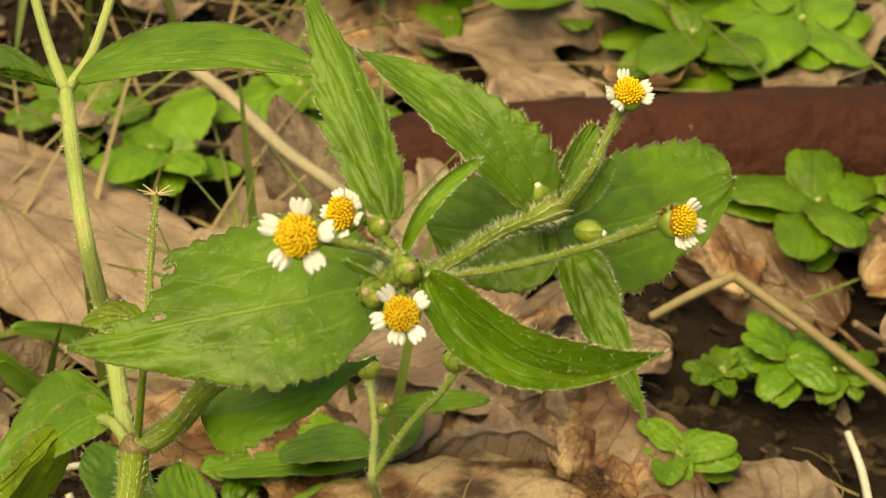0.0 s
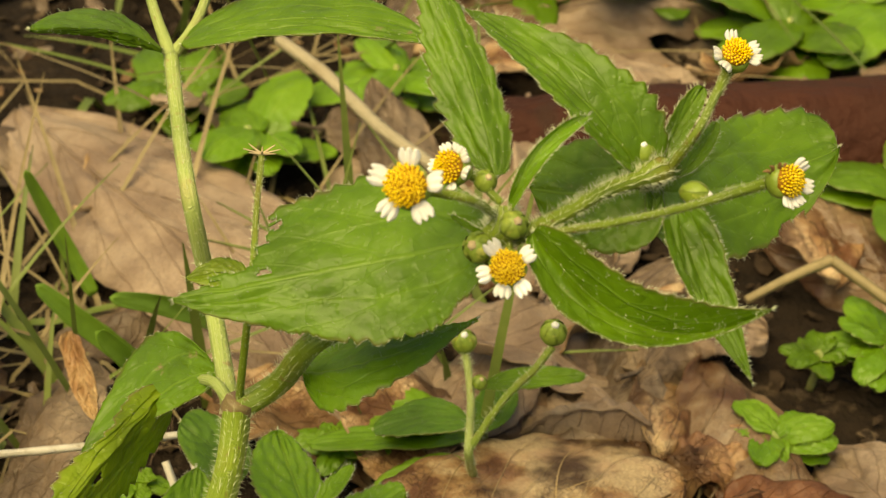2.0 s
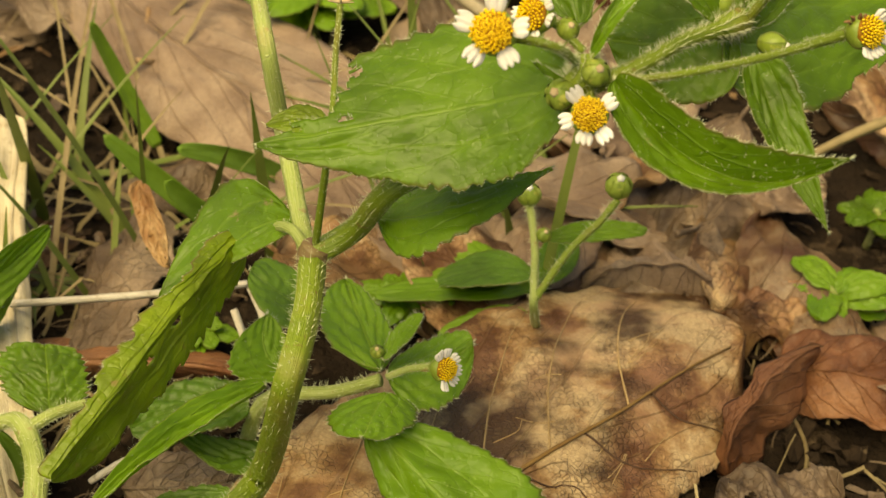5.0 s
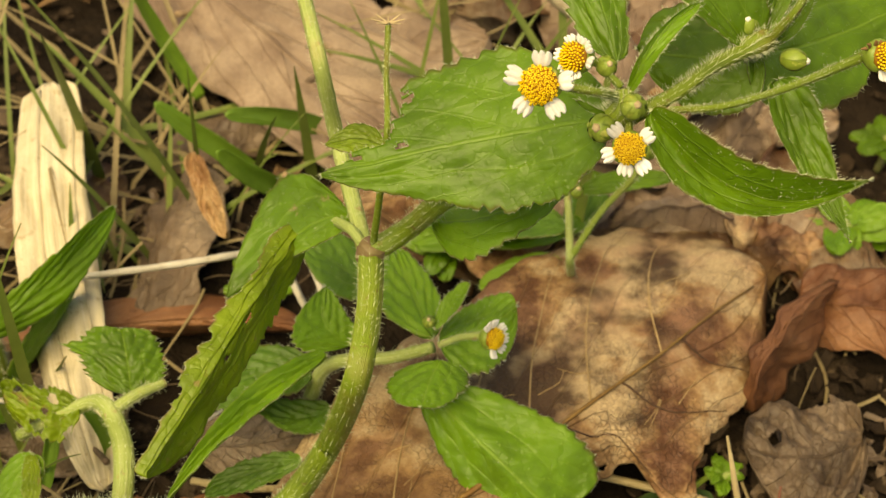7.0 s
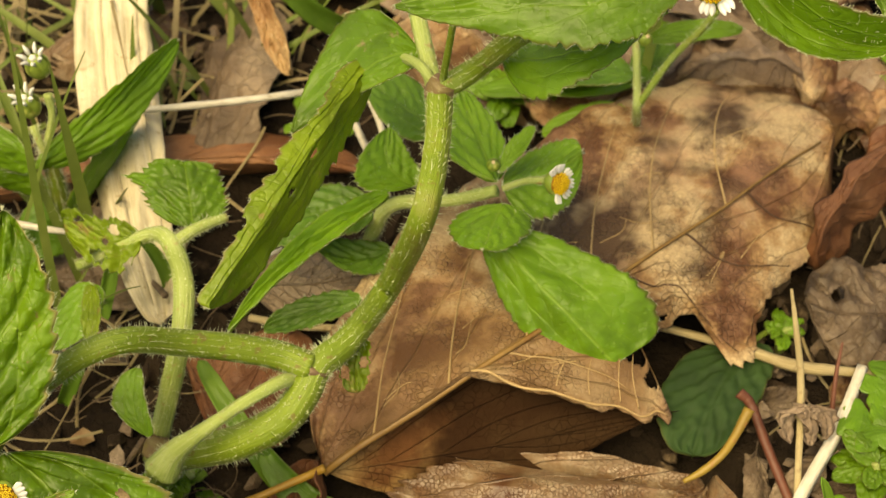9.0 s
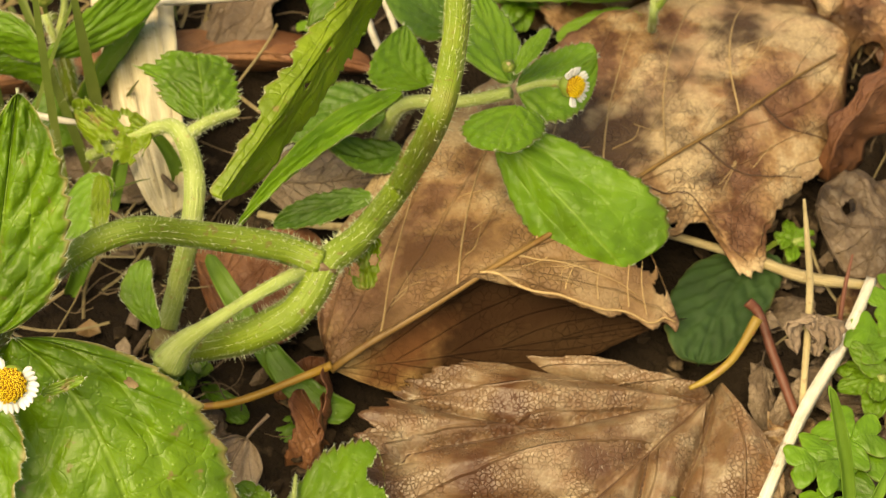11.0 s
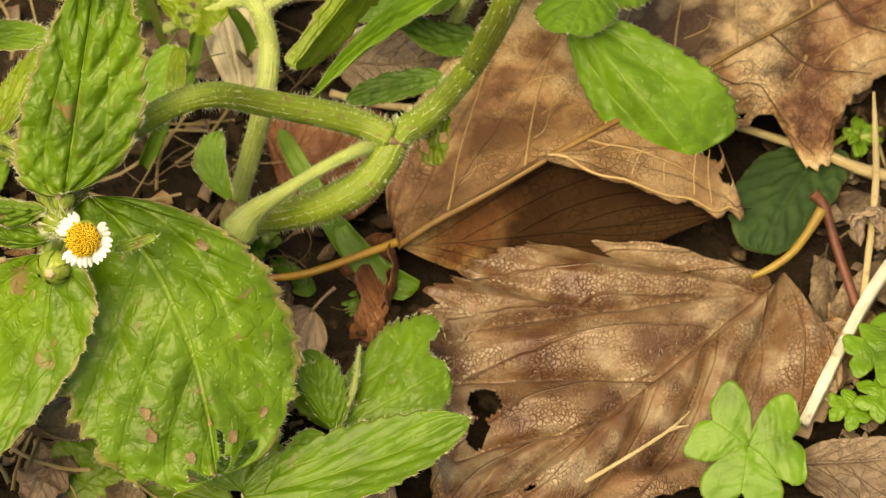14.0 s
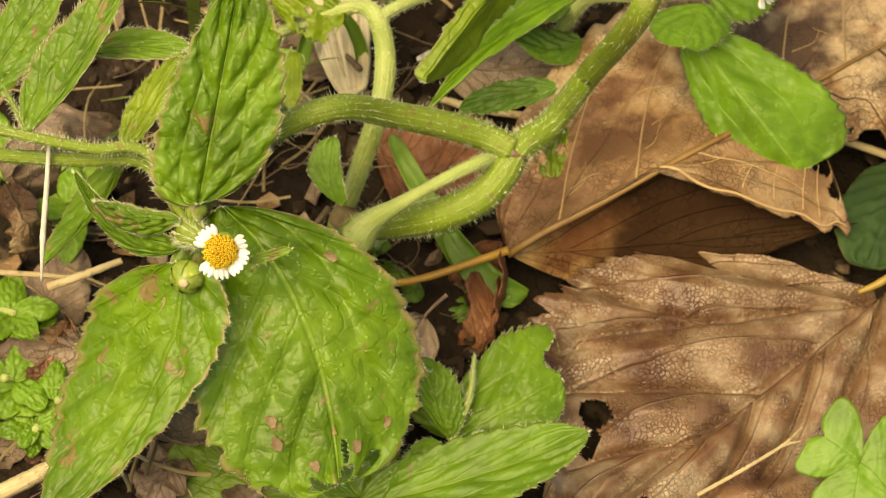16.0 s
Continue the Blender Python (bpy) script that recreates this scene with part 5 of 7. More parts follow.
fallen("dark mottled leaf lying in the hollow", base=(-48.2, -9.9, -5.0), mid=(-39.6, -11.7, -4.0), tip=(-31.8, -6.0, -5.0), edge_a=(-41.3, -7.0, -4.0), edge_b=(-38.1, -16.1, -5.0), material=M_DEAD_D, peak=0.5, low=0.35, teeth=6, tooth=0.05, nu=60, nv=20, relief=0.3, wave=2.0, curl=1.5, thick=0.3, seed=167)
fallen("grey-tan flat dead leaf", base=(25.5, -34.3, 1.0), mid=(34.3, -33.3, 2.5), tip=(44.7, -30.2, 2.0), edge_a=(33.6, -30.2, 2.5), edge_b=(34.6, -38.3, 1.0), material=M_DEAD_D, peak=0.5, low=0.3, teeth=8, tooth=0.05, nu=60, nv=22, wave=1.0, thick=0.3, seed=157)
fallen("pale grey dead leaf", base=(-38.7, 17.6, 1.0), mid=(-31.6, 16.5, 3.0), tip=(-23.1, 19.9, 2.0), edge_a=(-32.4, 22.2, 3.0), edge_b=(-30.5, 12.5, 1.0), material=M_DEAD_D, peak=0.5, low=0.3, teeth=8, tooth=0.03, nu=50, nv=18, wave=1.0, thick=0.3, seed=158)
fallen("rust-brown dead leaf at the edge of shade", base=(43.2, 45.7, 2.0), mid=(51.3, 41.3, 5.0), tip=(64.7, 41.5, 2.0), edge_a=(51.9, 48.7, 5.0), edge_b=(51.3, 35.2, 1.0), material=M_DEAD_E, peak=0.5, low=0.3, teeth=5, tooth=0.03, nu=50, nv=18, wave=2.0, thick=0.3, seed=159)

fallen("pale pinkish-tan dead leaf in the litter", base=(2.6, 61.2, 1.0), mid=(12.4, 65.3, 5.0), tip=(25.1, 77.9, 3.0), edge_a=(9.7, 73.9, 5.0), edge_b=(16.6, 62.0, 2.0), material=M_DEAD_C, peak=0.5, low=0.35, teeth=5, tooth=0.03, nu=60, nv=22, wave=2.5, curl=2.0, thick=0.3, seed=161)
fallen("pale tan dead leaf with a curled edge", base=(37.2, 80.1, 1.0), mid=(42.6, 80.7, 5.0), tip=(51.8, 80.9, 3.0), edge_a=(42.8, 84.6, 6.0), edge_b=(43.4, 76.1, 2.0), material=M_DEAD_C, peak=0.5, low=0.35, teeth=5, tooth=0.03, nu=60, nv=22, wave=2.5, curl=2.0, thick=0.3, seed=162)
fallen("pinkish dead leaf beside the log", base=(18.6, 171.7, 3.0), mid=(34.5, 164.7, 10.0), tip=(51.4, 169.9, 4.0), edge_a=(33.9, 181.1, 10.0), edge_b=(34.8, 162.1, 4.0), material=M_DEAD_C, peak=0.5, low=0.35, teeth=5, tooth=0.03, nu=60, nv=22, wave=2.5, curl=2.0, thick=0.3, seed=163)

# ---- the low flowering weed behind the stem ----
low = thing("low_weed", (-17.8, 27.8, 0.0), "low hairy green weed with one small flower", "plant")
tube("stem", [(-25.4, 24.7, -3.0), (-22.3, 19.8, 11.5), (-19.6, 19.6, 16.3), (-12.4, 19.3, 18.0), (-6.7, 18.7, 21.0)], [1.0, 0.95, 0.9, 0.8, 0.8], M_STEM_PALE, low, "hairy pale stem", n=40, sides=10, hairs=260, hair_len=1.0, seed=201)
leaf("leaf", (-7.6, 14.0, 18.5), (1.5, 6.2, 15.4), (9.1, 2.2, 8.9), (10.9, 10.5, 14.3), (-0.7, 3.6, 8.9), M_LEAF_F, low, "large bright green leaf", peak=0.62, low=0.52, teeth=9, tooth=0.07, nu=100, nv=26, relief=0.16, cup=0.1, wave=0.8, hairs=300, hair_len=0.5, seed=202, tip_pow=0.25)
leaf("leaf", (-5.8, 16.3, 21.5), (-6.9, 12.1, 22.1), (-7.6, 7.9, 22.6), (-2.5, 13.9, 21.9), (-12.3, 14.9, 21.0), M_LEAF_F, low, "short curled green leaf", peak=0.4, low=0.35, teeth=7, tooth=0.10, nu=50, nv=20, relief=0.2, cup=-2.0, hairs=160, seed=203)
leaf("leaf", (-6.7, 19.7, 21.8), (-9.4, 27.0, 21.4), (-12.6, 35.6, 21.0), (-6.6, 28.4, 21.1), (-14.2, 24.9, 22.8), M_LEAF_F, low, "green leaf", peak=0.4, low=0.45, teeth=8, tooth=0.10, nu=60, nv=20, relief=0.25, wave=0.4, hairs=160, seed=204)
leaf("leaf", (-6.0, 20.1, 20.8), (-1.2, 22.7, 19.9), (3.6, 26.7, 20.2), (-1.5, 28.1, 19.2), (0.2, 16.7, 18.8), M_LEAF_F, low, "green leaf behind the flower", peak=0.5, low=0.45, teeth=8, tooth=0.10, nu=60, nv=20, relief=0.25, wave=0.4, hairs=200, seed=205)
leaf("leaf", (-6.4, 19.9, 23.2), (-4.5, 22.9, 24.2), (-2.4, 26.6, 24.4), (-5.3, 24.0, 23.9), (-3.8, 22.2, 23.6), M_LEAF_F, low, "narrow young leaf", peak=0.5, low=0.45, teeth=5, tooth=0.04, nu=40, nv=12, cup=0.5, hairs=120, seed=206)
leaf("leaf", (-17.2, 21.6, 17.7), (-20.4, 22.2, 21.0), (-20.9, 26.4, 23.2), (-17.4, 23.8, 19.5), (-24.3, 18.6, 21.0), M_LEAF_F, low, "folded green leaf", peak=0.4, low=0.45, teeth=7, tooth=0.11, nu=60, nv=18, cup=0.5, hairs=160, seed=207)
leaf("leaf", (-15.6, 31.9, 18.2), (-19.4, 33.3, 19.7), (-24.5, 36.4, 21.3), (-18.9, 39.3, 19.3), (-19.9, 28.1, 20.7), M_LEAF_DARK, low, "rounded dark green leaf", peak=0.5, low=0.4, teeth=7, tooth=0.03, nu=50, nv=18, cup=-0.6, hairs=80, seed=208)
leaf("leaf", (-20.0, 17.9, 20.1), (-28.8, 7.5, 21.4), (-36.8, -5.4, 20.7), (-27.8, 10.6, 22.6), (-28.1, 5.1, 22.0), M_LEAF_F, low, "long narrow green leaf", peak=0.4, low=0.4, teeth=7, tooth=0.05, nu=80, nv=16, relief=0.25, cup=0.7, hairs=160, seed=209)
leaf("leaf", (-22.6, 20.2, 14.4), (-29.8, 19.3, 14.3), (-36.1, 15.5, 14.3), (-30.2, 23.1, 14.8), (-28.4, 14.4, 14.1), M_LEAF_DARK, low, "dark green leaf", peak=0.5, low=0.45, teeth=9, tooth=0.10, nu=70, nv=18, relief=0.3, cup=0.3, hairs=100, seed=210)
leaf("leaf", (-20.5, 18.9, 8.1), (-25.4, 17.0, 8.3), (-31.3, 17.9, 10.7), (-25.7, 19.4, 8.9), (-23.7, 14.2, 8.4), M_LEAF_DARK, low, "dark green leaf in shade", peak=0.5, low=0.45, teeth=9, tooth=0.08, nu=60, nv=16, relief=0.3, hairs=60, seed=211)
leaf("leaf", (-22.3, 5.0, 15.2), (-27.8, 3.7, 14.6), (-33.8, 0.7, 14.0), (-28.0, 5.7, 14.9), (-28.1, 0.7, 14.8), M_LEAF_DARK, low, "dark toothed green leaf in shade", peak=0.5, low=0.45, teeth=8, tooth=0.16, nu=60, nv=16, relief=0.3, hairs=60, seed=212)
tube("stalk", [(-5.9, 18.3, 21.9), (-3.2, 18.6, 23.2), foot((1.0, 16.8, 25.2), (0.62, -0.52, 0.40), 4.6)], [0.4, 0.4, 0.6], M_STEM_PALE, low, "hairy flower stalk", n=16, sides=8, hairs=60, hair_len=0.5, seed=213)
flower(low, (1.0, 16.8, 25.2), (0.62, -0.52, 0.40), 4.6, (90, 50, 10, 330, 285, 240), 0.95, seed=214, open_pits=False)
bud(low, (-7.2, 20.5, 23.8), (0, -0.3, 0.9), 0.8, seed=215)

# ---- slender weed with buds behind ----
slim = thing("budding_weed", (11.0, 45.5, 8.0), "slender green weed with small unopened flowers", "plant")
tube("stem", [(11.0, 45.0, 6.0), (10.5, 36.6, 18.5), (10.3, 47.3, 17.1), (9.6, 51.3, 19.7), (9.1, 52.4, 21.1)], [0.6, 0.55, 0.5, 0.5], M_STEM_PALE, slim, n=30, sides=8, hairs=140, seed=221)
tube("stem", [(10.6, 36.8, 18.6), (14.6, 41.2, 23.1), (18.1, 44.2, 25.4), (20.2, 46.1, 27.6)], [0.5, 0.45, 0.45, 0.5], M_STEM, slim, n=30, sides=8, hairs=140, seed=222)
bud(slim, (9.1, 53.1, 22.0), (0.0, -0.3, 0.95), 1.5, 1.1, seed=223, open_top=True, label="half-open green flower bud")
bud(slim, (20.2, 47.2, 28.9), (0.1, -0.3, 0.95), 1.6, 1.1, seed=224, open_top=True, label="half-open green flower bud")
bud(slim, (11.3, 48.5, 19.2), (0.3, -0.3, 0.9), 0.95, seed=225)
leaf("leaf", (10.4, 48.3, 12.8), (5.3, 50.9, 11.5), (-2.4, 50.2, 8.9), (4.4, 54.8, 10.8), (5.1, 46.7, 11.9), M_LEAF_DARK, slim, "green leaf", peak=0.45, low=0.45, teeth=7, tooth=0.05, nu=50, nv=14, hairs=60, seed=226)
leaf("leaf", (11.6, 52.1, 15.7), (17.4, 55.1, 15.1), (24.9, 56.4, 14.3), (17.4, 56.8, 15.2), (17.5, 53.0, 14.7), M_LEAF, slim, "narrow green leaf", peak=0.45, low=0.45, teeth=7, tooth=0.05, nu=50, nv=14, hairs=60, seed=227)
leaf("leaf", (10.4, 45.9, 7.0), (5.8, 46.9, 5.6), (-1.9, 44.4, 4.2), (4.9, 49.0, 6.1), (5.1, 42.7, 6.1), M_LEAF_F, slim, "green leaf", peak=0.45, low=0.45, teeth=7, tooth=0.05, nu=50, nv=14, hairs=60, seed=228)
leaf("leaf", (10.6, 50.7, 8.2), (13.3, 56.2, 7.3), (14.8, 63.6, 8.0), (15.7, 56.4, 7.3), (10.8, 57.8, 8.9), M_LEAF_DARK, slim, "green leaf", peak=0.45, low=0.45, teeth=7, tooth=0.05, nu=50, nv=14, seed=229)
leaf("leaf", (6.9, 55.6, 6.0), (0.7, 57.5, 5.8), (-5.5, 57.6, 3.2), (1.1, 62.5, 5.7), (1.9, 51.2, 7.4), M_LEAF_F, slim, "green leaf", peak=0.45, low=0.45, teeth=7, tooth=0.05, nu=50, nv=14, seed=230)
leaf("leaf", (11.6, 53.5, 6.2), (4.0, 52.9, 6.1), (-11.0, 51.0, 5.0), (3.1, 56.3, 5.6), (2.8, 49.4, 6.7), M_LEAF_F, slim, "long green leaf", peak=0.45, low=0.45, teeth=7, tooth=0.05, nu=50, nv=14, seed=231)

# ---- hairy weed in the grass, and the stem that leans from its foot ----
side = thing("hairy_weed", (-65.9, 23.4, 0.0), "hairy green weed with two half-open flowers", "plant")
tube("stem", [(-66.0, 24.9, -3.0), (-64.1, 21.8, 8.0), (-64.0, 21.7, 16.0), (-64.7, 22.9, 20.0)], [1.3, 1.2, 1.1, 0.9], M_STEM, side, n=30, sides=10, hairs=420, hair_len=1.3, seed=241)
leaf("leaf", (-66.0, 20.7, 18.0), (-57.3, 24.6, 23.0), (-49.9, 39.0, 24.0), (-57.5, 26.2, 26.0), (-55.9, 24.7, 20.0), M_LEAF_F, side, "pointed green leaf", peak=0.42, low=0.45, teeth=8, tooth=0.10, nu=70, nv=18, relief=0.2, cup=0.4, hairs=200, hair_len=0.6, seed=242)
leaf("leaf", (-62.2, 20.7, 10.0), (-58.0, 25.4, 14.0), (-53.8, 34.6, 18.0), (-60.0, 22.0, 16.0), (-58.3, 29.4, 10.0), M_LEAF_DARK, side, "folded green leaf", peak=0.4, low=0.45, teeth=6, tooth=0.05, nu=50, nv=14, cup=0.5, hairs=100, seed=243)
leaf("leaf", (-66.1, 21.2, 18.0), (-70.5, 22.5, 20.0), (-79.3, 23.6, 18.0), (-70.4, 24.1, 22.0), (-71.6, 23.0, 15.0), M_LEAF_F, side, "green leaf", peak=0.4, low=0.45, teeth=6, tooth=0.05, nu=50, nv=14, hairs=160, hair_len=0.9, seed=244)
leaf("leaf", (-64.8, 21.3, 13.0), (-69.5, 23.0, 14.0), (-75.2, 23.4, 12.0), (-69.4, 24.2, 16.0), (-69.5, 23.1, 10.0), M_LEAF, side, "green leaf", peak=0.4, low=0.45, teeth=6, tooth=0.05, nu=50, nv=14, hairs=120, hair_len=0.9, seed=245)
leaf("leaf", (-64.1, 19.5, 6.0), (-67.6, 19.6, 8.0), (-70.9, 17.8, 4.0), (-68.1, 22.6, 9.0), (-66.2, 17.2, 4.0), M_LEAF_DARK, side, "dark green leaf", peak=0.5, low=0.4, teeth=6, tooth=0.05, nu=50, nv=14, hairs=60, seed=246)
tube("stalk", [(-64.6, 22.4, 20.0), (-63.4, 24.2, 24.0), (-63.7, 25.4, 27.0)], [0.5, 0.45, 0.6], M_STEM_PALE, side, n=16, sides=8, hairs=60, seed=247)
tube("stalk", [(-64.6, 21.9, 20.0), (-65.3, 22.5, 22.0), (-65.9, 23.5, 23.0)], [0.5, 0.45, 0.6], M_STEM_PALE, side, n=16, sides=8, hairs=60, seed=248)
tufted(side, (-65.1, 27.8, 29.5), 249)
tufted(side, (-66.5, 25.2, 25.0), 250)

lean = thing("leaning_weed", (-47.3, -9.2, 0.0), "pale ribbed weed stem with chewed leaves", "plant")
tube("stem", [(-48.0, -8.6, -3.0), (-45.1, -6.1, 8.0), (-43.1, -2.8, 16.5), (-43.4, 2.6, 19.6), (-45.1, 6.0, 22.5), (-48.1, 8.6, 21.0), (-53.3, 7.8, 18.2), (-58.1, 7.9, 14.8)], [1.35, 1.3, 1.3, 1.3, 1.2, 0.9, 0.8, 0.7], M_STEM_PALE, lean, "pale ribbed stem", n=70, sides=12, hairs=420, hair_len=0.7, ridge=0.08, seed=261)
tube("joint", [(-47.2, -10.4, 1.0), (-46.4, -9.1, 3.0)], [1.5, 1.55, 1.4], M_NODE, lean, "purplish stem joint", n=6, sides=12, seed=262)
tube("stem", [(-44.7, 6.2, 22.6), (-42.3, 8.4, 22.9), (-39.3, 11.0, 22.2)], [0.8, 0.7, 0.6], M_STEM_PALE, lean, n=20, sides=10, hairs=80, seed=263)
leaf("leaf", (-43.0, 8.3, 22.9), (-43.7, 11.8, 24.5), (-45.3, 17.2, 25.1), (-49.9, 13.3, 24.9), (-39.5, 13.4, 24.1), M_LEAF, lean, "rounded toothed green leaf", peak=0.5, low=0.3, teeth=9, tooth=0.2, nu=80, nv=22, relief=0.3, cup=-1.0, wave=0.6, hairs=200, seed=264, tip_pow=0.3, lobes=((0.62, 1, 0.35, 0.08),))
leaf("leaf", (-49.5, 8.0, 20.6), (-54.2, 8.2, 19.9), (-60.0, 10.9, 19.9), (-55.2, 11.6, 20.1), (-53.1, 4.1, 19.0), M_LEAF_DRY, lean, "chewed ragged leaf", peak=0.5, low=0.35, teeth=7, tooth=0.2, nu=70, nv=24, relief=0.3, wave=1.2, curl=1.5, bites=((0.35, 0.5, 0.08), (0.6, -0.6, 0.1), (0.8, 0.6, 0.07), (0.5, 0.0, 0.05), (0.2, -0.8, 0.09)), hairs=120, seed=265)
leaf("leaf", (-55.6, 4.0, 16.6), (-57.2, 0.0, 14.8), (-59.1, -3.9, 13.0), (-59.8, 1.8, 13.9), (-53.6, -0.9, 16.3), M_LEAF_F, lean, "small green leaf", peak=0.45, low=0.4, teeth=8, tooth=0.06, nu=50, nv=16, hairs=100, seed=266)
leaf("leaf", (-55.0, 3.2, 17.2), (-54.1, -1.5, 17.1), (-54.0, -4.7, 15.8), (-55.4, -0.5, 16.8), (-52.9, -1.1, 17.3), M_LEAF_DRY, lean, "small withered leaf", peak=0.45, low=0.4, teeth=6, tooth=0.06, nu=40, nv=12, cup=0.6, hairs=60, seed=267)
leaf("leaf", (-46.2, -13.3, 9.5), (-48.2, -10.6, 11.8), (-48.0, -6.4, 13.9), (-50.5, -10.0, 11.3), (-46.2, -10.7, 11.6), M_LEAF_F, lean, "small green leaf at the joint", peak=0.4, low=0.4, teeth=6, tooth=0.06, nu=50, nv=14, cup=0.6, hairs=140, hair_len=0.6, seed=268)
leaf("leaf", (-21.0, -4.6, 20.2), (-21.5, -7.3, 19.3), (-21.0, -10.7, 17.9), (-19.8, -7.2, 19.3), (-23.4, -7.5, 19.4), M_LEAF_DRY, lean, "small chewed pale leaf", peak=0.5, low=0.3, teeth=5, tooth=0.3, nu=40, nv=16, wave=0.8, bites=((0.5, 0.6, 0.12), (0.7, -0.6, 0.12)), seed=269)

# ---- leafy shoot in front ----
shoot = thing("leafy_shoot", (-26.9, -37.5, 0.0), "low leafy green shoot with a torn leaf", "plant")
tube("stem", [(-28.7, -38.3, -3.0), (-27.3, -38.8, 1.0), (-26.4, -38.2, 3.0)], [1.2, 1.1, 0.9], M_STEM_PALE, shoot, n=14, sides=10, hairs=60, seed=281)
leaf("leaf", (-28.1, -40.0, 3.9), (-22.0, -35.9, 6.6), (-16.5, -30.8, 6.5), (-23.0, -25.7, 6.9), (-19.0, -38.9, 5.0), M_LEAF, shoot, "broad green leaf torn at its end", peak=0.55, low=0.30, teeth=9, tooth=0.10, nu=100, nv=30, relief=0.14, wave=0.5, hairs=240, seed=282, tip_pow=0.30, bites=((0.93, 0.42, 0.09), (0.99, 0.75, 0.08)))
leaf("leaf", (-28.1, -40.8, 5.8), (-29.6, -38.4, 8.1), (-31.4, -34.4, 9.2), (-32.5, -36.9, 8.9), (-27.5, -35.8, 8.4), M_LEAF, shoot, "short toothed green leaf", peak=0.55, low=0.35, teeth=5, tooth=0.25, nu=70, nv=20, relief=0.25, wave=0.6, hairs=120, seed=283, tip_pow=0.30)
tube("vein", [(-28.0, -40.7, 5.3), (-26.6, -35.9, 7.1), (-26.9, -29.8, 7.0)], [0.55, 0.4, 0.2], M_STEM_PALE, shoot, "hairy pale main vein", n=20, sides=8, hairs=120, hair_len=0.6, seed=289)
leaf("leaf", (-26.8, -38.8, 3.0), (-30.4, -36.4, 6.0), (-34.2, -30.9, 5.0), (-28.0, -34.1, 7.0), (-33.8, -36.8, 4.0), M_LEAF, shoot, "green leaf", peak=0.5, low=0.4, teeth=7, tooth=0.16, nu=60, nv=18, relief=0.25, wave=0.6, hairs=120, seed=284)
leaf("leaf", (-36.5, -50.5, 5.6), (-23.8, -45.8, 8.6), (-12.5, -40.5, 12.2), (-27.5, -42.6, 8.7), (-23.0, -50.8, 8.9), M_LEAF, shoot, "long pointed green leaf", peak=0.4, low=0.45, teeth=8, tooth=0.14, nu=80, nv=20, relief=0.25, cup=0.5, hairs=200, seed=285)
leaf("leaf", (-36.8, -49.1, 4.2), (-40.1, -45.3, 7.0), (-40.0, -38.8, 8.8), (-34.2, -41.7, 7.6), (-45.2, -46.2, 6.9), M_LEAF, shoot, "green leaf", peak=0.5, low=0.4, teeth=7, tooth=0.14, nu=60, nv=18, relief=0.25, hairs=100, seed=286)
leaf("leaf", (-38.1, -49.5, 1.6), (-47.7, -48.0, 1.1), (-58.6, -43.8, 3.7), (-51.6, -41.8, 4.3), (-53.6, -52.4, -1.2), M_LEAF_H, shoot, "spotted green leaf in shade", peak=0.55, low=0.4, teeth=7, tooth=0.05, nu=60, nv=18, relief=0.25, hairs=100, seed=287)
leaf("leaf", (-28.0, -42.2, 6.6), (-29.8, -46.0, 6.6), (-33.0, -51.5, 4.6), (-32.6, -44.9, 8.2), (-26.2, -46.9, 5.2), M_LEAF, shoot, "green leaf beneath a longer one", peak=0.5, low=0.35, teeth=7, tooth=0.10, nu=60, nv=18, relief=0.2, wave=0.5, hairs=140, seed=296)
leaf("leaf", (-27.8, -40.6, 5.0), (-22.8, -38.4, 5.2), (-17.0, -35.8, 5.4), (-22.4, -34.8, 6.0), (-21.0, -41.6, 3.8), M_LEAF, shoot, "green leaf under the torn one", peak=0.55, low=0.35, teeth=7, tooth=0.08, nu=60, nv=18, relief=0.2, wave=0.5, hairs=140, seed=297, tip_pow=0.3)
tube("stalk", [(-26.4, -38.8, 4.0), (-23.1, -39.8, 6.0), (-18.8, -40.1, 7.0)], [0.5, 0.4, 0.25], M_STEM_PALE, shoot, "broken stalk end", n=14, sides=8, seed=288)

# ---- clovers ----
def clover(at, size, label, seed, tilt=(0, 0), turn=0.0, spread=(0.0, 2.0944, 4.1888)):
    rnd = random.Random(seed)
    th = thing("clover", (at[0], at[1], 0), label, "clover", "clovers")
    x, y, z = at
    tube("stalk", [(x - 1, y + 1.5, -3), (x - 0.4, y + 0.6, z * 0.5), (x, y, z - 0.1)], [0.3, 0.28, 0.3], M_STEM_PALE, th, n=14, sides=8, seed=seed)
    for k in range(3):
        a = turn + spread[k] + rnd.uniform(-.08, .08)
        d, q = Vector((math.cos(a), math.sin(a), tilt[0] * math.cos(a) + tilt[1] * math.sin(a))), Vector((-math.sin(a), math.cos(a), -tilt[0] * math.sin(a) + tilt[1] * math.cos(a)))
        c = Vector((x, y, z))
        leaf("leaflet", c.to_tuple(), (c + d * size * 0.45 + Vector((0, 0, 0.3))).to_tuple(), (c + d * size * 0.9).to_tuple(), (c + d * size * 0.62 + q * size * 0.84).to_tuple(), (c + d * size * 0.62 - q * size * 0.84).to_tuple(), M_CLOVER, th, peak=0.66, low=0.75, tip_pow=0.16, heart=0.42, teeth=1, tooth=0.0, nu=40, nv=18, relief=0.015, pairs=8, wave=0.25, thick=0.15, seed=seed + k)
    return th


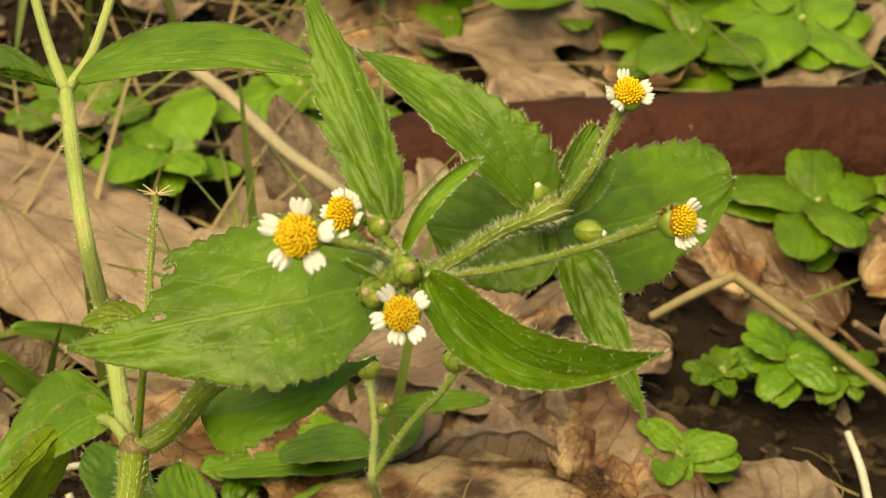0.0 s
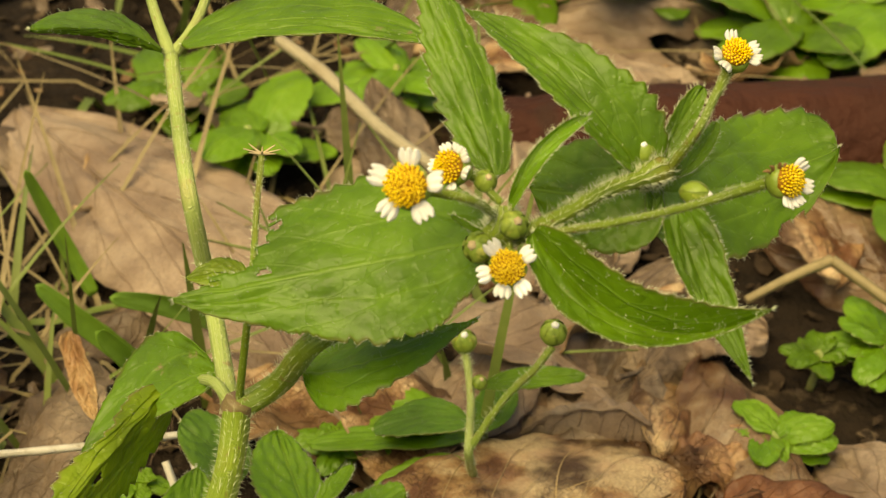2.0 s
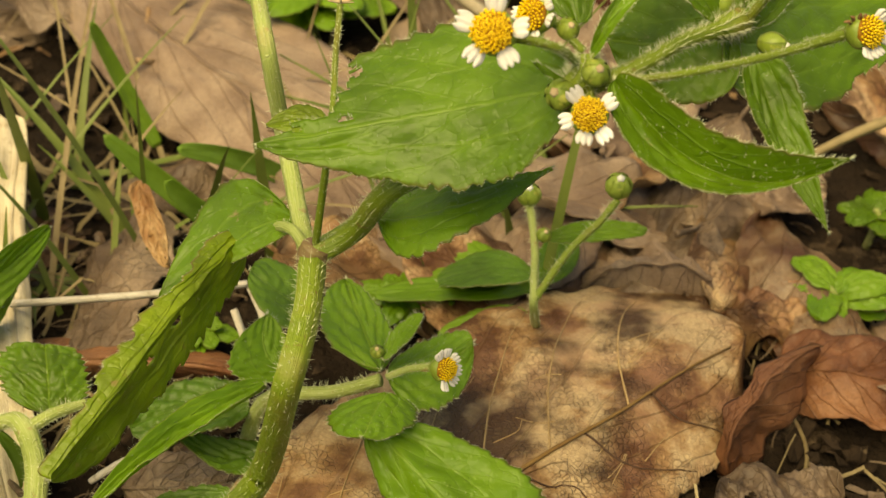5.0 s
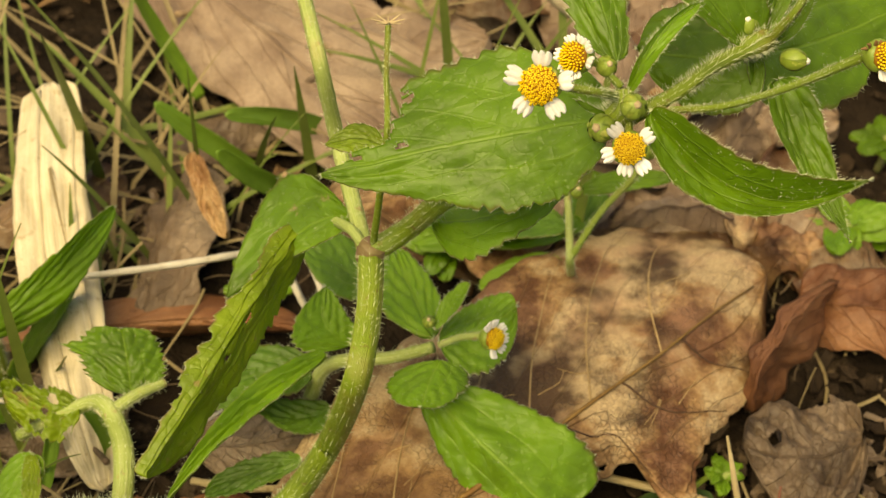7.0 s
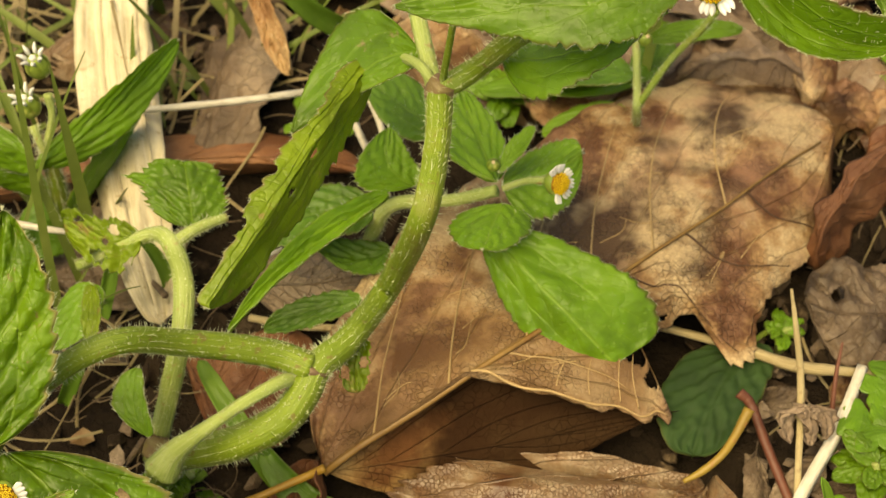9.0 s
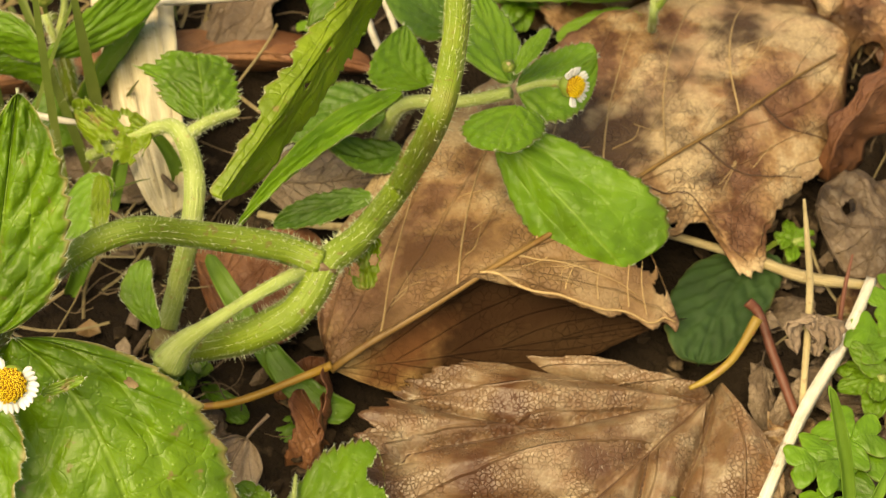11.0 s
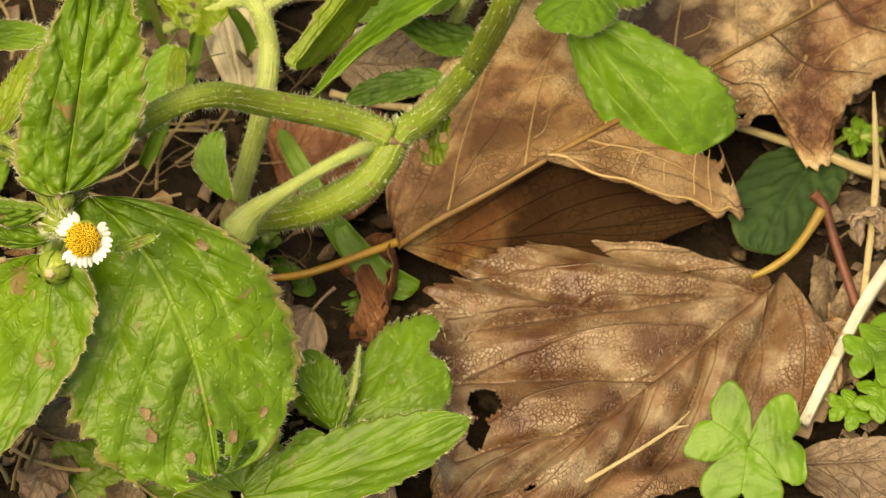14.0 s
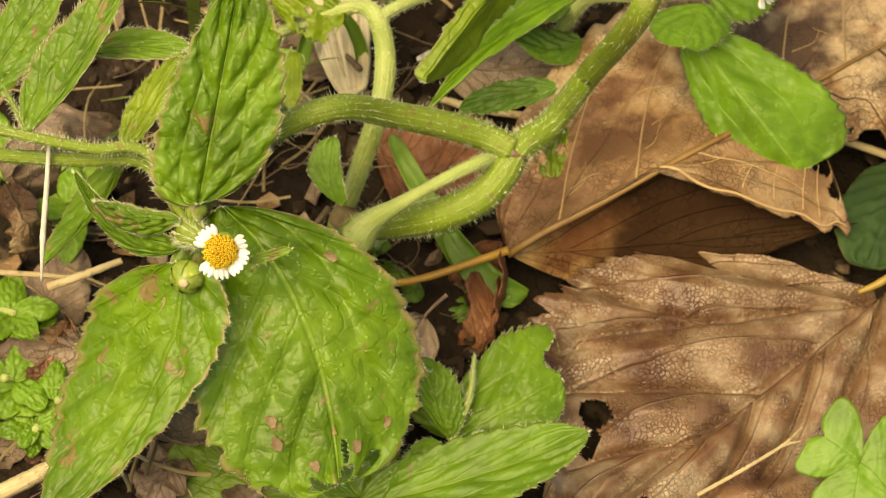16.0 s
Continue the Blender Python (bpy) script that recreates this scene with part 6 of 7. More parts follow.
clover((19.0, -35.1, 4.8), 5.4, "large bright green clover with heart-shaped leaflets", 301, tilt=(0, 0.45), spread=(0.30, 2.62, 4.68))
for k, (p, sz, tn) in enumerate(((((33.5, -19.7, 4.0)), 4.6, 1.4), (((37.2, -16.0, 4.0)), 4.8, 2.4), (((34.1, -25.3, 3.0)), 3.4, 2.0), (((38.4, -19.2, 3.0)), 5.0, 0.2), (((30.7, -26.7, 2.0)), 3.0, 1.1), (((41.1, -1.0, 4.0)), 4.8, 0.7), (((43.9, 4.7, 4.0)), 4.8, 1.5))):
    clover(p, sz * 0.72, "small bright green clover beside a straw", 310 + 5 * k, turn=tn)

# ---- straws, twigs and dry stalks ----
def stick(name, pts, radii, material, label, category, seed, sides=9, ridge=0.1):
    th = thing(name, pts[0], label, category)
    tube("shaft", pts, radii, material, th, n=40, sides=sides, ridge=ridge, wob=0.12, seed=seed)
    return th


stick("straw", [(11.5, 15.1, 1.0), (24.6, 11.0, 2.0), (32.3, 8.1, 2.5), (40.1, 7.7, 2.5), (48.6, 7.2, 2.0)], [0.5, 0.6, 0.85, 0.6, 0.6], M_STRAW, "pale tan straw lying on the soil", "straw", 321)
husk = stick("straw", [(40.3, 7.5, 4.0), (36.8, -1.9, 3.0), (31.8, -12.0, 1.5), (25.6, -29.0, 1.0)], [0.7, 0.8, 0.8, 0.7], M_STRAW_W, "bleached white flattened straw", "straw", 322, ridge=0.2)
stick("twig", [(24.6, 1.0, 6.0), (26.2, -0.1, 5.0), (28.1, -4.3, 3.0), (31.4, -11.1, 0.0)], [0.7, 0.6, 0.6, 0.6], M_TWIG, "dark red-brown twig stuck in the soil", "twig", 323)
stick("dry_stalk", [(29.7, 8.3, 18.0), (30.7, 5.0, 14.0), (31.9, 1.0, 8.0), (32.1, -10.2, 0.0)], [0.2, 0.4, 0.5, 0.45], M_STRAW, "thin dry yellowish stalk standing upright", "stalk", 324)
stick("dry_stalk", [(37.1, 7.5, 9.0), (36.6, 4.5, 6.0), (36.3, -0.6, 1.0)], [0.15, 0.3, 0.35], M_TWIG, "thin dark sprout with a pale tip", "stalk", 325)
stick("dry_stalk", [(12.0, -32.2, 6.0), (9.8, -35.1, 6.0), (5.9, -37.8, 4.0), (1.1, -41.0, 2.0)], [0.10, 0.2, 0.24, 0.26], M_STRAW, "forked pale dry stalk on the brown leaf", "stalk", 326)
stick("dry_stalk", [(9.8, -35.1, 6.0), (10.7, -34.6, 6.0), (12.0, -34.1, 6.0)], [0.25, 0.2, 0.1], M_STRAW, "short pale dry stalk on a brown leaf", "stalk", 327)
stick("dry_stalk", [(-55.4, 35.4, 14.0), (-43.3, 39.9, 12.0), (-34.3, 44.3, 10.0), (-27.5, 48.4, 8.0)], [0.45, 0.5, 0.5, 0.45], M_STRAW_W, "pale dry stalk across the grass", "stalk", 328)
stick("dry_stalk", [(-22.9, 119.3, 26.0), (-15.2, 111.7, 25.0), (-5.8, 100.5, 23.0), (2.8, 94.7, 20.0), (11.2, 91.5, 14.0)], [0.95, 1.0, 1.0, 0.95, 0.85], M_STALK, "thick pale dry stalk leaning in the grass", "stalk", 329)
stick("dry_stalk", [(48.2, 82.1, 8.0), (54.7, 85.4, 10.0), (60.7, 88.6, 11.0)], [0.6, 0.7, 0.8], M_HAY, "bent dry yellow stalk over the litter", "stalk", 330)
stick("dry_stalk", [(60.7, 88.6, 11.0), (70.0, 81.5, 8.0), (83.6, 70.7, 3.0)], [0.8, 0.8, 0.8], M_HAY, "bent dry yellow stalk over the litter", "stalk", 331)
stick("dry_stalk", [(-72.2, 17.0, 12.0), (-64.5, 15.7, 12.0), (-60.3, 16.2, 11.0)], [0.4, 0.45, 0.3], M_STRAW_W, "white dry stalk lying in grass", "stalk", 332)
stick("dry_stalk", [(-41.3, 13.7, 6.0), (-38.3, 14.6, 8.0), (-34.2, 17.3, 9.0)], [0.4, 0.45, 0.2], M_STRAW_W, "white shrivelled stalk under green leaves", "stalk", 333)
stick("dry_stalk", [(-38.1, 10.2, 3.0), (-32.1, 9.3, 3.0), (-26.2, 9.3, 3.0)], [0.5, 0.5, 0.5], M_STRAW, "pale straw under the leaves", "stalk", 334)
stick("dry_stalk", [(-28.1, 41.1, 10.0), (-26.4, 38.7, 7.0), (-24.8, 37.4, 4.0)], [0.5, 0.5, 0.4], M_STRAW_W, "white dry stalk lying in grass", "stalk", 335)
stick("dry_stalk", [(-26.6, 45.4, 10.0), (-24.3, 42.0, 7.0), (-22.5, 37.4, 3.0)], [0.5, 0.5, 0.4], M_STRAW_W, "white dry stalk lying in grass", "stalk", 336)
stick("dry_stalk", [(74.4, 63.4, 4.0), (75.8, 58.3, 2.0), (76.1, 51.8, 1.0)], [0.5, 0.6, 0.6], M_STRAW_W, "pale dry stalk on the soil", "stalk", 337)
strip = thing("dry_husk", (-51.3, 10.9, 2.0), "wide pale dry husk strip lying in the grass", "husk")
husk_blade = leaf("blade", (-67.3, 74.3, 14.0), (-58.6, 35.9, 13.0), (-48.6, 6.7, 6.0), (-67.0, 46.0, 13.0), (-56.3, 48.0, 14.0), M_HUSK, strip, peak=0.35, low=0.12, tip_pow=0.30, teeth=1, tooth=0.0, nu=80, nv=24, relief=0.0, wave=2.0, cup=-1.5, thick=0.4, seed=341)
for k, v in enumerate((-0.7, 0.25)):
    vein_on(husk_blade, [(0.02, v), (0.5, v + 0.06), (0.96, v * 0.8)], 0.28, 0.2, M_HUSK, 350 + k)
chaff = thing("withered_flower", (33.9, 0.2, 2.0), "withered brown flower husk hanging on a stalk", "dry flower")
for k in range(5):
    a = k * 1.25
    c = Vector((32.6, -2.6, 9.0))
    leaf("husk", c.to_tuple(), (c + Vector((2.2 * math.cos(a), 0.8 * math.sin(a), -1.2))).to_tuple(), (c + Vector((2.6 * math.cos(a), 1.0 * math.sin(a) - 1.5, -4.6))).to_tuple(), (c + Vector((2.2 * math.cos(a) + 1.1, 1.0, -1.8))).to_tuple(), (c + Vector((2.2 * math.cos(a) - 1.1, -0.8, -1.8))).to_tuple(), M_DEAD_C, chaff, teeth=3, tooth=0.1, nu=24, nv=10, wave=1.0, curl=1.0, seed=345 + k)

# ---- old log behind ----
log = thing("log", (47.2, 125.8, 0.0), "rotting red-brown log lying in the grass behind", "log")
tube("trunk", [(6.2, 126.0, 2.0), (28.4, 126.2, 3.5), (61.1, 129.6, 4.0), (123.7, 137.2, 4.0)], [8, 10, 10.5, 10.5], M_LOG, log, "red-brown rotten trunk", n=40, sides=24, ridge=0.05, wob=0.07, seed=401)

shade = thing("ground_leaf", (22.6, 13.0, 0.0), "dark green broad leaf flat on the soil, shade put into its colour", "leaf")
leaf("blade", (26.9, 12.6, 1.0), (22.4, 4.4, 2.0), (19.3, -5.3, 1.0), (16.0, 5.7, 2.0), (28.1, 4.4, 1.5), M_LEAF_SHADED, shade, peak=0.45, low=0.35, teeth=8, tooth=0.04, nu=60, nv=20, relief=0.4, pairs=6, slant=0.4, wave=0.6, seed=410)
tube("petiole", [(31.4, 17.0, 0.5), (29.0, 14.5, 1.2), (26.7, 12.4, 1.0)], [0.4, 0.4, 0.35], M_STEM, shade, n=12, sides=8, seed=411)

for base, mid, tip, ea, eb, seed in (((-42.2, -12.7, -3.0), (-38.5, -15.9, -1.5), (-35.3, -17.4, -2.5), (-37.7, -14.3, -1.5), (-39.4, -17.1, -2.0), 412), ((-25.2, -10.5, -5.0), (-28.8, -16.6, -3.0), (-33.7, -20.2, -5.0), (-30.8, -13.6, -4.0), (-26.7, -18.3, -4.0), 413)):
    low_leaf = thing("ground_leaf", base, "dark green leaf low in the hollow under stems", "leaf")
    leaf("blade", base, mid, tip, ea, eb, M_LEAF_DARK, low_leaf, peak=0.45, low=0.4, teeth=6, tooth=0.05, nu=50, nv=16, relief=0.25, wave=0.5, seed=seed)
    tube("petiole", [(base[0] + 3, base[1] + 4, base[2] - 3), (base[0] + 1, base[1] + 2, base[2] - 1), base], [0.4, 0.4, 0.35], M_STEM, low_leaf, n=12, sides=8, seed=seed + 2)

# ---- broad-leaved seedlings in the litter ----
def seedling(at, size, label, seed, count=6, material=None, group="seedlings"):
    rnd = random.Random(seed)
    th = thing("seedling", at, label, "seedling", group)
    x, y, z = at
    tube("stem", [(x, y, -4), (x + rnd.uniform(-2, 2), y + rnd.uniform(-1, 1), size * 0.25), (x + rnd.uniform(-2, 2), y, size * 0.5)], [0.6, 0.55, 0.5], M_STEM_PALE, th, n=12, sides=8, seed=seed)
    for k in range(count):
        a = k * 2.4 + rnd.uniform(-.4, .4)
        l = size * rnd.uniform(0.55, 1.0)
        c = Vector((x, y, size * (0.18 + 0.33 * k / count)))
        d, q = Vector((math.cos(a), math.sin(a), rnd.uniform(0.0, 0.4))), Vector((-math.sin(a), math.cos(a), rnd.uniform(-.2, .2)))
        leaf("leaf", c.to_tuple(), (c + d * l * 0.5 + Vector((0, 0, l * 0.06))).to_tuple(), (c + d * l - Vector((0, 0, l * 0.12))).to_tuple(), (c + d * l * 0.45 + q * l * 0.31).to_tuple(), (c + d * l * 0.45 - q * l * 0.31).to_tuple(), material or M_LEAF_F, th, peak=0.45, low=0.45, teeth=6, tooth=0.08, nu=30, nv=10, relief=0.2, wave=0.5, seed=seed * 3 + k)
    return th


for k, (p, sz, n) in enumerate((((76.0, 111.8, 0.0), 24, 7), ((84.4, 119.8, 0.0), 18, 6), ((68.1, 77.6, 0.0), 15, 7), ((75.4, 76.7, 0.0), 11, 5), ((51.1, 58.3, 0.0), 12, 6), ((-29.4, 121.9, 0.0), 18, 4), ((60.5, 163.3, 0.0), 24, 6), ((74.0, 166.0, 0.0), 20, 6), ((50.3, 58.4, 0.0), 12, 6), ((58.2, 77.3, 0.0), 9, 5), ((31.0, 14.6, 0.0), 6, 5), ((-7.1, 52.6, 0.0), 11, 6), ((0.8, 57.2, 0.0), 11, 6), ((-34.0, 45.6, 0.0), 8, 5), ((93.0, 133.1, 0.0), 18, 6), ((41.5, -6.2, 0.0), 9, 6), ((-83.3, -31.5, 0.0), 9, 5), ((-76.3, -45.7, 0.0), 8, 5), ((-43.6, -13.9, 0.0), 7, 4))):
    seedling((p[0], p[1], 0), sz * 0.72, "small broad-leaved green seedling in leaf litter", 500 + 11 * k, n + 4, (M_LEAF, M_LEAF_F, M_CLOVER)[k % 3])

# ---- straws, pale leaves and weeds left of the front leaves ----
stick("straw", [(-81.6, -56.9, 1.5), (-75.3, -52.6, 2.5), (-69.2, -47.4, 3.0)], [0.9, 1.0, 0.9], M_STRAW, "thick pale dry straw lying on the litter", "straw", 971)
stick("straw", [(-87.5, -29.3, 8.0), (-80.7, -28.6, 8.0), (-76.2, -27.6, 7.0)], [0.35, 0.35, 0.3], M_STRAW, "thin pale straw in the litter", "straw", 972)
stick("straw", [(-78.8, -29.4, 7.0), (-75.2, -27.9, 8.0), (-70.8, -24.8, 8.0)], [0.5, 0.5, 0.4], M_STRAW, "short pale straw in the litter", "straw", 973)
stick("dry_stalk", [(-74.1, -29.2, 35.9), (-74.0, -32.1, 32.8), (-74.2, -35.6, 28.1), (-74.2, -38.6, 23.8)], [0.22, 0.3, 0.34, 0.12], M_STRAW_W, "thin withered twisted stem hanging from a branch", "stalk", 974)
fallen("pale orange-tan dead leaf standing in the litter", base=(-88.5, -15.3, 6.0), mid=(-83.1, -23.8, 12.0), tip=(-82.3, -23.7, 6.0), edge_a=(-82.5, -19.7, 10.0), edge_b=(-85.8, -23.2, 8.0), material=M_DEAD_A, peak=0.5, low=0.35, teeth=5, tooth=0.04, nu=50, nv=18, wave=1.6, curl=1.5, thick=0.3, seed=975)
fallen("pale beige dead leaf under the green leaves", base=(-77.0, -30.4, 1.0), mid=(-77.3, -37.2, 5.0), tip=(-80.0, -40.9, 3.0), edge_a=(-74.6, -37.4, 4.0), edge_b=(-81.4, -34.2, 2.0), material=M_DEAD_A, peak=0.5, low=0.35, teeth=5, tooth=0.04, nu=50, nv=18, wave=1.6, curl=1.5, thick=0.3, seed=976)
fallen("pinkish dead leaf beside a straw", base=(-58.9, -44.0, 0.0), mid=(-59.6, -49.4, 3.0), tip=(-60.4, -53.4, 2.0), edge_a=(-57.2, -49.7, 3.0), edge_b=(-63.2, -48.3, 1.0), material=M_DEAD_C, peak=0.5, low=0.35, teeth=5, tooth=0.04, nu=50, nv=18, wave=1.6, curl=1.5, thick=0.3, seed=977)
seedling((-80.1, -41.1, 0), 9, "small broad-leaved green seedling in leaf litter", 980, 7, M_LEAF_F)
seedling((-74.8, -42.5, 0), 8, "small broad-leaved green seedling in leaf litter", 987, 7, M_LEAF_F)
seedling((-79.0, -39.0, 0), 7, "small broad-leaved green seedling in leaf litter", 994, 7, M_LEAF_F)
seedling((-80.6, -15.4, 0), 9, "small broad-leaved green seedling in leaf litter", 1001, 7, M_LEAF_F)
seedling((-91.5, -8.8, 0), 9, "small broad-leaved green seedling in leaf litter", 1008, 7, M_LEAF_F)

for k, (x, y, sz) in enumerate(((-5.8, 139.1, 20), (-44.2, 133.5, 17), (-27.4, 121.3, 17), (61.0, 158.4, 22), (79.7, 164.2, 22), (38.4, 174.6, 22), (68.2, 182.6, 24), (12.2, 177.0, 24))):
    seedling((x, y, 0), sz, "pale green broad-leaved weed in the grass", 1020 + 9 * k, 8, (M_LEAF_F, M_LEAF)[k % 2], "low green weeds")

# ---- loose dead leaves, scattered ----
rng = random.Random(77)
kinds = []
for k, mat in enumerate((M_DEAD_D, M_DEAD_A, M_DEAD_C, M_DEAD_D, M_DEAD_C, M_DEAD_B)):
    l, w = 24 + 3 * k, 7 + 1.2 * (k % 3)
    th = thing("litter_leaf", (0, 0, 0), ("grey-brown", "tan", "pinkish-tan", "mottled grey", "pale pinkish", "dark brown")[k] + " curled dead leaf in the litter", "dead leaf", "litter leaves")
    leaf("blade", (-l / 2, 0, 0), (0, 0, 3.0), (l / 2, 0, 0.5), (-2, w, 1.0), (-2, -w, 1.5), mat, th, peak=0.45, low=0.45, teeth=5, tooth=0.03, nu=44, nv=16, relief=0.4, wave=2.5, curl=3.0, cup=(-2.5, 2.0, -4)[k % 3], thick=0.3, seed=700 + k)
    tube("petiole", [(-l / 2 - 7, 1.5, 1.5), (-l / 2 - 3, 0.5, 0.6), (-l / 2 + 0.5, 0, 0)], [0.5, 0.4, 0.35], mat, th, n=10, sides=7, seed=720 + k)
    kinds.append(th)


def clear(x, y):
    """Whether a scattered scrap may lie here: away from the two large fallen leaves."""
    return not (-32 < x < 44 and -60 < y < 48 and not (x > 30 and y < 0))


def bare(x, y):
    """The gap in the litter where dark soil shows."""
    return ((x - 58) / 17) ** 2 + ((y - 92) / 13) ** 2 < 1 or ((x - 68) / 16) ** 2 + ((y - 62) / 15) ** 2 < 1


placed = 0
while placed < 260:
    x, y = rng.uniform(-190, 190), rng.uniform(-70, 330)
    if placed > 150:
        x, y = rng.uniform(-20, 130), rng.uniform(46, 170)
    if placed > 215:
        break
    if not clear(x, y) or (x < -90 and y < 20) or bare(x, y):
        continue
    m = pose(x * 0.001, y * 0.001, 0.001 * rng.uniform(-1.0, 4.0), rng.uniform(-30, 30), rng.uniform(-30, 30), rng.uniform(0, 360))
    src = kinds[placed % 6]
    if placed < 6:
        src.matrix_basis = m
    else:
        copy_thing(src, m)
    placed += 1


for k in range(34):
    x, y = rng.uniform(-88, -34), rng.uniform(-85, -14)
    if k > 22:
        x, y = rng.uniform(40, 85), rng.uniform(-60, 20)
    m = pose(x * 0.001, y * 0.001, 0.001 * rng.uniform(-1.5, 1.0), rng.uniform(-25, 25), rng.uniform(-25, 25), rng.uniform(0, 360))
    copy_thing(kinds[(0, 2, 3, 1, 4)[k % 5]], m @ Matrix.Scale(rng.uniform(0.32, 0.55), 4))


for k in range(26):
    x, y = rng.uniform(27, 46), rng.uniform(-20, 12)
    m = pose(x * 0.001, y * 0.001, 0.001 * rng.uniform(-2.0, -0.5), rng.uniform(-30, 30), rng.uniform(-30, 30), rng.uniform(0, 360))
    copy_thing(kinds[(0, 3, 4, 1, 3)[k % 5]], m @ Matrix.Scale(rng.uniform(0.16, 0.34), 4))


# ---- crumbs, dry grass and green grass: more than one could count ----
def crumbs(name, n, box, size, material, label, seed, free=True):
    rnd = random.Random(seed)
    vs, fs = [], []
    while n > 0:
        x, y = rnd.uniform(*box[0]), rnd.uniform(*box[1])
        if -23 < x < 30 and -55 < y < -5 or free and not clear(x, y) and rnd.random() < 0.8:
            continue
        n -= 1
        s = rnd.uniform(*size)
        m = pose(x * 0.001, y * 0.001, 0.001 * (ground_height(x, y) + rnd.uniform(0.3, 2.2)), rnd.uniform(-40, 40), rnd.uniform(-40, 40), rnd.uniform(0, 360))
        k = len(vs)
        pts = []
        for j in range(6):
            a = j * math.pi / 3 + rnd.uniform(-.3, .3)
            r = s * rnd.uniform(0.5, 1.0)
            pts.append(Vector((r * math.cos(a), 0.55 * r * math.sin(a), s * rnd.uniform(-0.15, 0.3))))
        for dz in (0.0, -0.3):
            vs += [m @ (0.001 * (p + Vector((0, 0, dz)))) for p in pts] + [m @ Vector((0, 0, 0.001 * (s * 0.2 + dz)))]
        for j in range(6):
            q = (j + 1) % 6
            fs += [(k + j, k + q, k + 6), (k + 7 + q, k + 7 + j, k + 13), (k + q, k + j, k + 7 + j, k + 7 + q)]
    tagged(new(name, mesh_of(name, vs, fs, material, smooth=False)), label, "litter", kind="stuff")


crumbs("bark_crumbs", 3600, ((-130, 130), (-95, 200)), (0.8, 3.2), M_CRUMB, "dark crumbs of bark and soil", 801, False)
crumbs("leaf_scraps", 700, ((-150, 150), (-95, 260)), (1.0, 3.6), M_DEAD_D, "grey-brown scraps of dead leaves", 802)
crumbs("tan_scraps", 380, ((-150, 150), (-95, 260)), (1.0, 3.6), M_DEAD_A, "tan scraps of dead leaves", 803)


def blades(name, n, spots, length, width, lean, material, label, seed):
    """Thin grass blades rooted in the given (x, y, spread) spots."""
    rnd = random.Random(seed)
    vs, fs = [], []
    for _ in range(n):
        cx, cy, sp = rnd.choice(spots)
        x, y = rnd.gauss(cx, sp), rnd.gauss(cy, sp)
        if y < 45 and -30 < x < 60:
            continue
        l, w, a = rnd.uniform(*length), rnd.uniform(*width), rnd.uniform(0, 6.283)
        tilt = rnd.uniform(*lean)
        d, s = Vector((math.cos(a) * math.sin(tilt), math.sin(a) * math.sin(tilt), math.cos(tilt))), Vector((-math.sin(a), math.cos(a), 0))
        end = Vector((x, y, 0)) + d * l + Vector((math.cos(a), math.sin(a), 0)) * (l * 0.28 * math.sin(tilt))
        if min(x, end.x) < 60 and max(x, end.x) > -48 and min(y, end.y) < 52:
            continue
        k, segs = len(vs), 8
        for i in range(segs + 1):
            u = i / segs
            p = Vector((x, y, -3.5)) + d * (l * u) + Vector((math.cos(a), math.sin(a), -0.9)) * (l * 0.28 * u * u * math.sin(tilt))
            if p.z < 0.5 and i > 0:
                p.z = 0.5 + 0.4 * u
            ww = w * (1 - u ** 2.5) + 0.05
            vs += [vec(p - s * ww), vec(p + Vector((0, 0, -0.35 * w))), vec(p + s * ww)]
        for i in range(segs):
            for j in range(2):
                q = k + i * 3 + j
                fs.append((q, q + 1, q + 4, q + 3))
    tagged(new(name, mesh_of(name, vs, fs, material)), label, "grass", kind="stuff")


far = [(-170 + 34 * i, 150 + 45 * (i % 4), 22) for i in range(11)]
blades("dry_grass", 270, [(-75, 55, 14), (-52, 60, 10), (-95, 70, 18), (-40, 80, 12)] * 2 + far, (25, 75), (0.16, 0.45), (0.7, 1.5), M_HAY, "tangled dry straw-coloured grass", 811)
blades("green_grass", 330, [(-60, 60, 12), (-45, 50, 8), (-15, 62, 8), (0, 70, 10), (-85, 62, 12), (-62, 20, 6)] * 2 + far * 2, (18, 60), (0.25, 0.9), (0.1, 1.2), M_CULM, "thin olive grass culms", 812)


def fibres(name, n, box, thick, step, high, wander, material, label, seed):
    """Thin crooked fibres lying about on the soil."""
    rnd = random.Random(seed)
    vs, fs = [], []
    while n > 0:
        x, y = rnd.uniform(*box[0]), rnd.uniform(*box[1])
        if -32 < x < 38 and -60 < y < 48:
            continue
        n -= 1
        a, r = rnd.uniform(0, 6.283), rnd.uniform(*thick)
        z = ground_height(x, y) + rnd.uniform(1.0, high)
        climb = rnd.uniform(-0.1, 0.5) * step
        bend_by, k, segs = rnd.uniform(-wander, wander), len(vs), 8
        for i in range(segs + 1):
            s = Vector((-math.sin(a), math.cos(a), 0)) * r
            p = Vector((x, y, max(z + climb * (i - 4) + 0.4 * math.sin(i * 0.7 + n), -1.5)))
            vs += [vec(p - s), vec(p + Vector((0, 0, 1.4 * r))), vec(p + s)]
            a += bend_by + rnd.uniform(-.7, .7) * wander
            x, y = x + step * math.cos(a), y + step * math.sin(a)
        for i in range(segs):
            for j in range(2):
                q = k + i * 3 + j
                fs.append((q, q + 1, q + 4, q + 3))
    tagged(new(name, mesh_of(name, vs, fs, material)), label, "litter", kind="stuff")


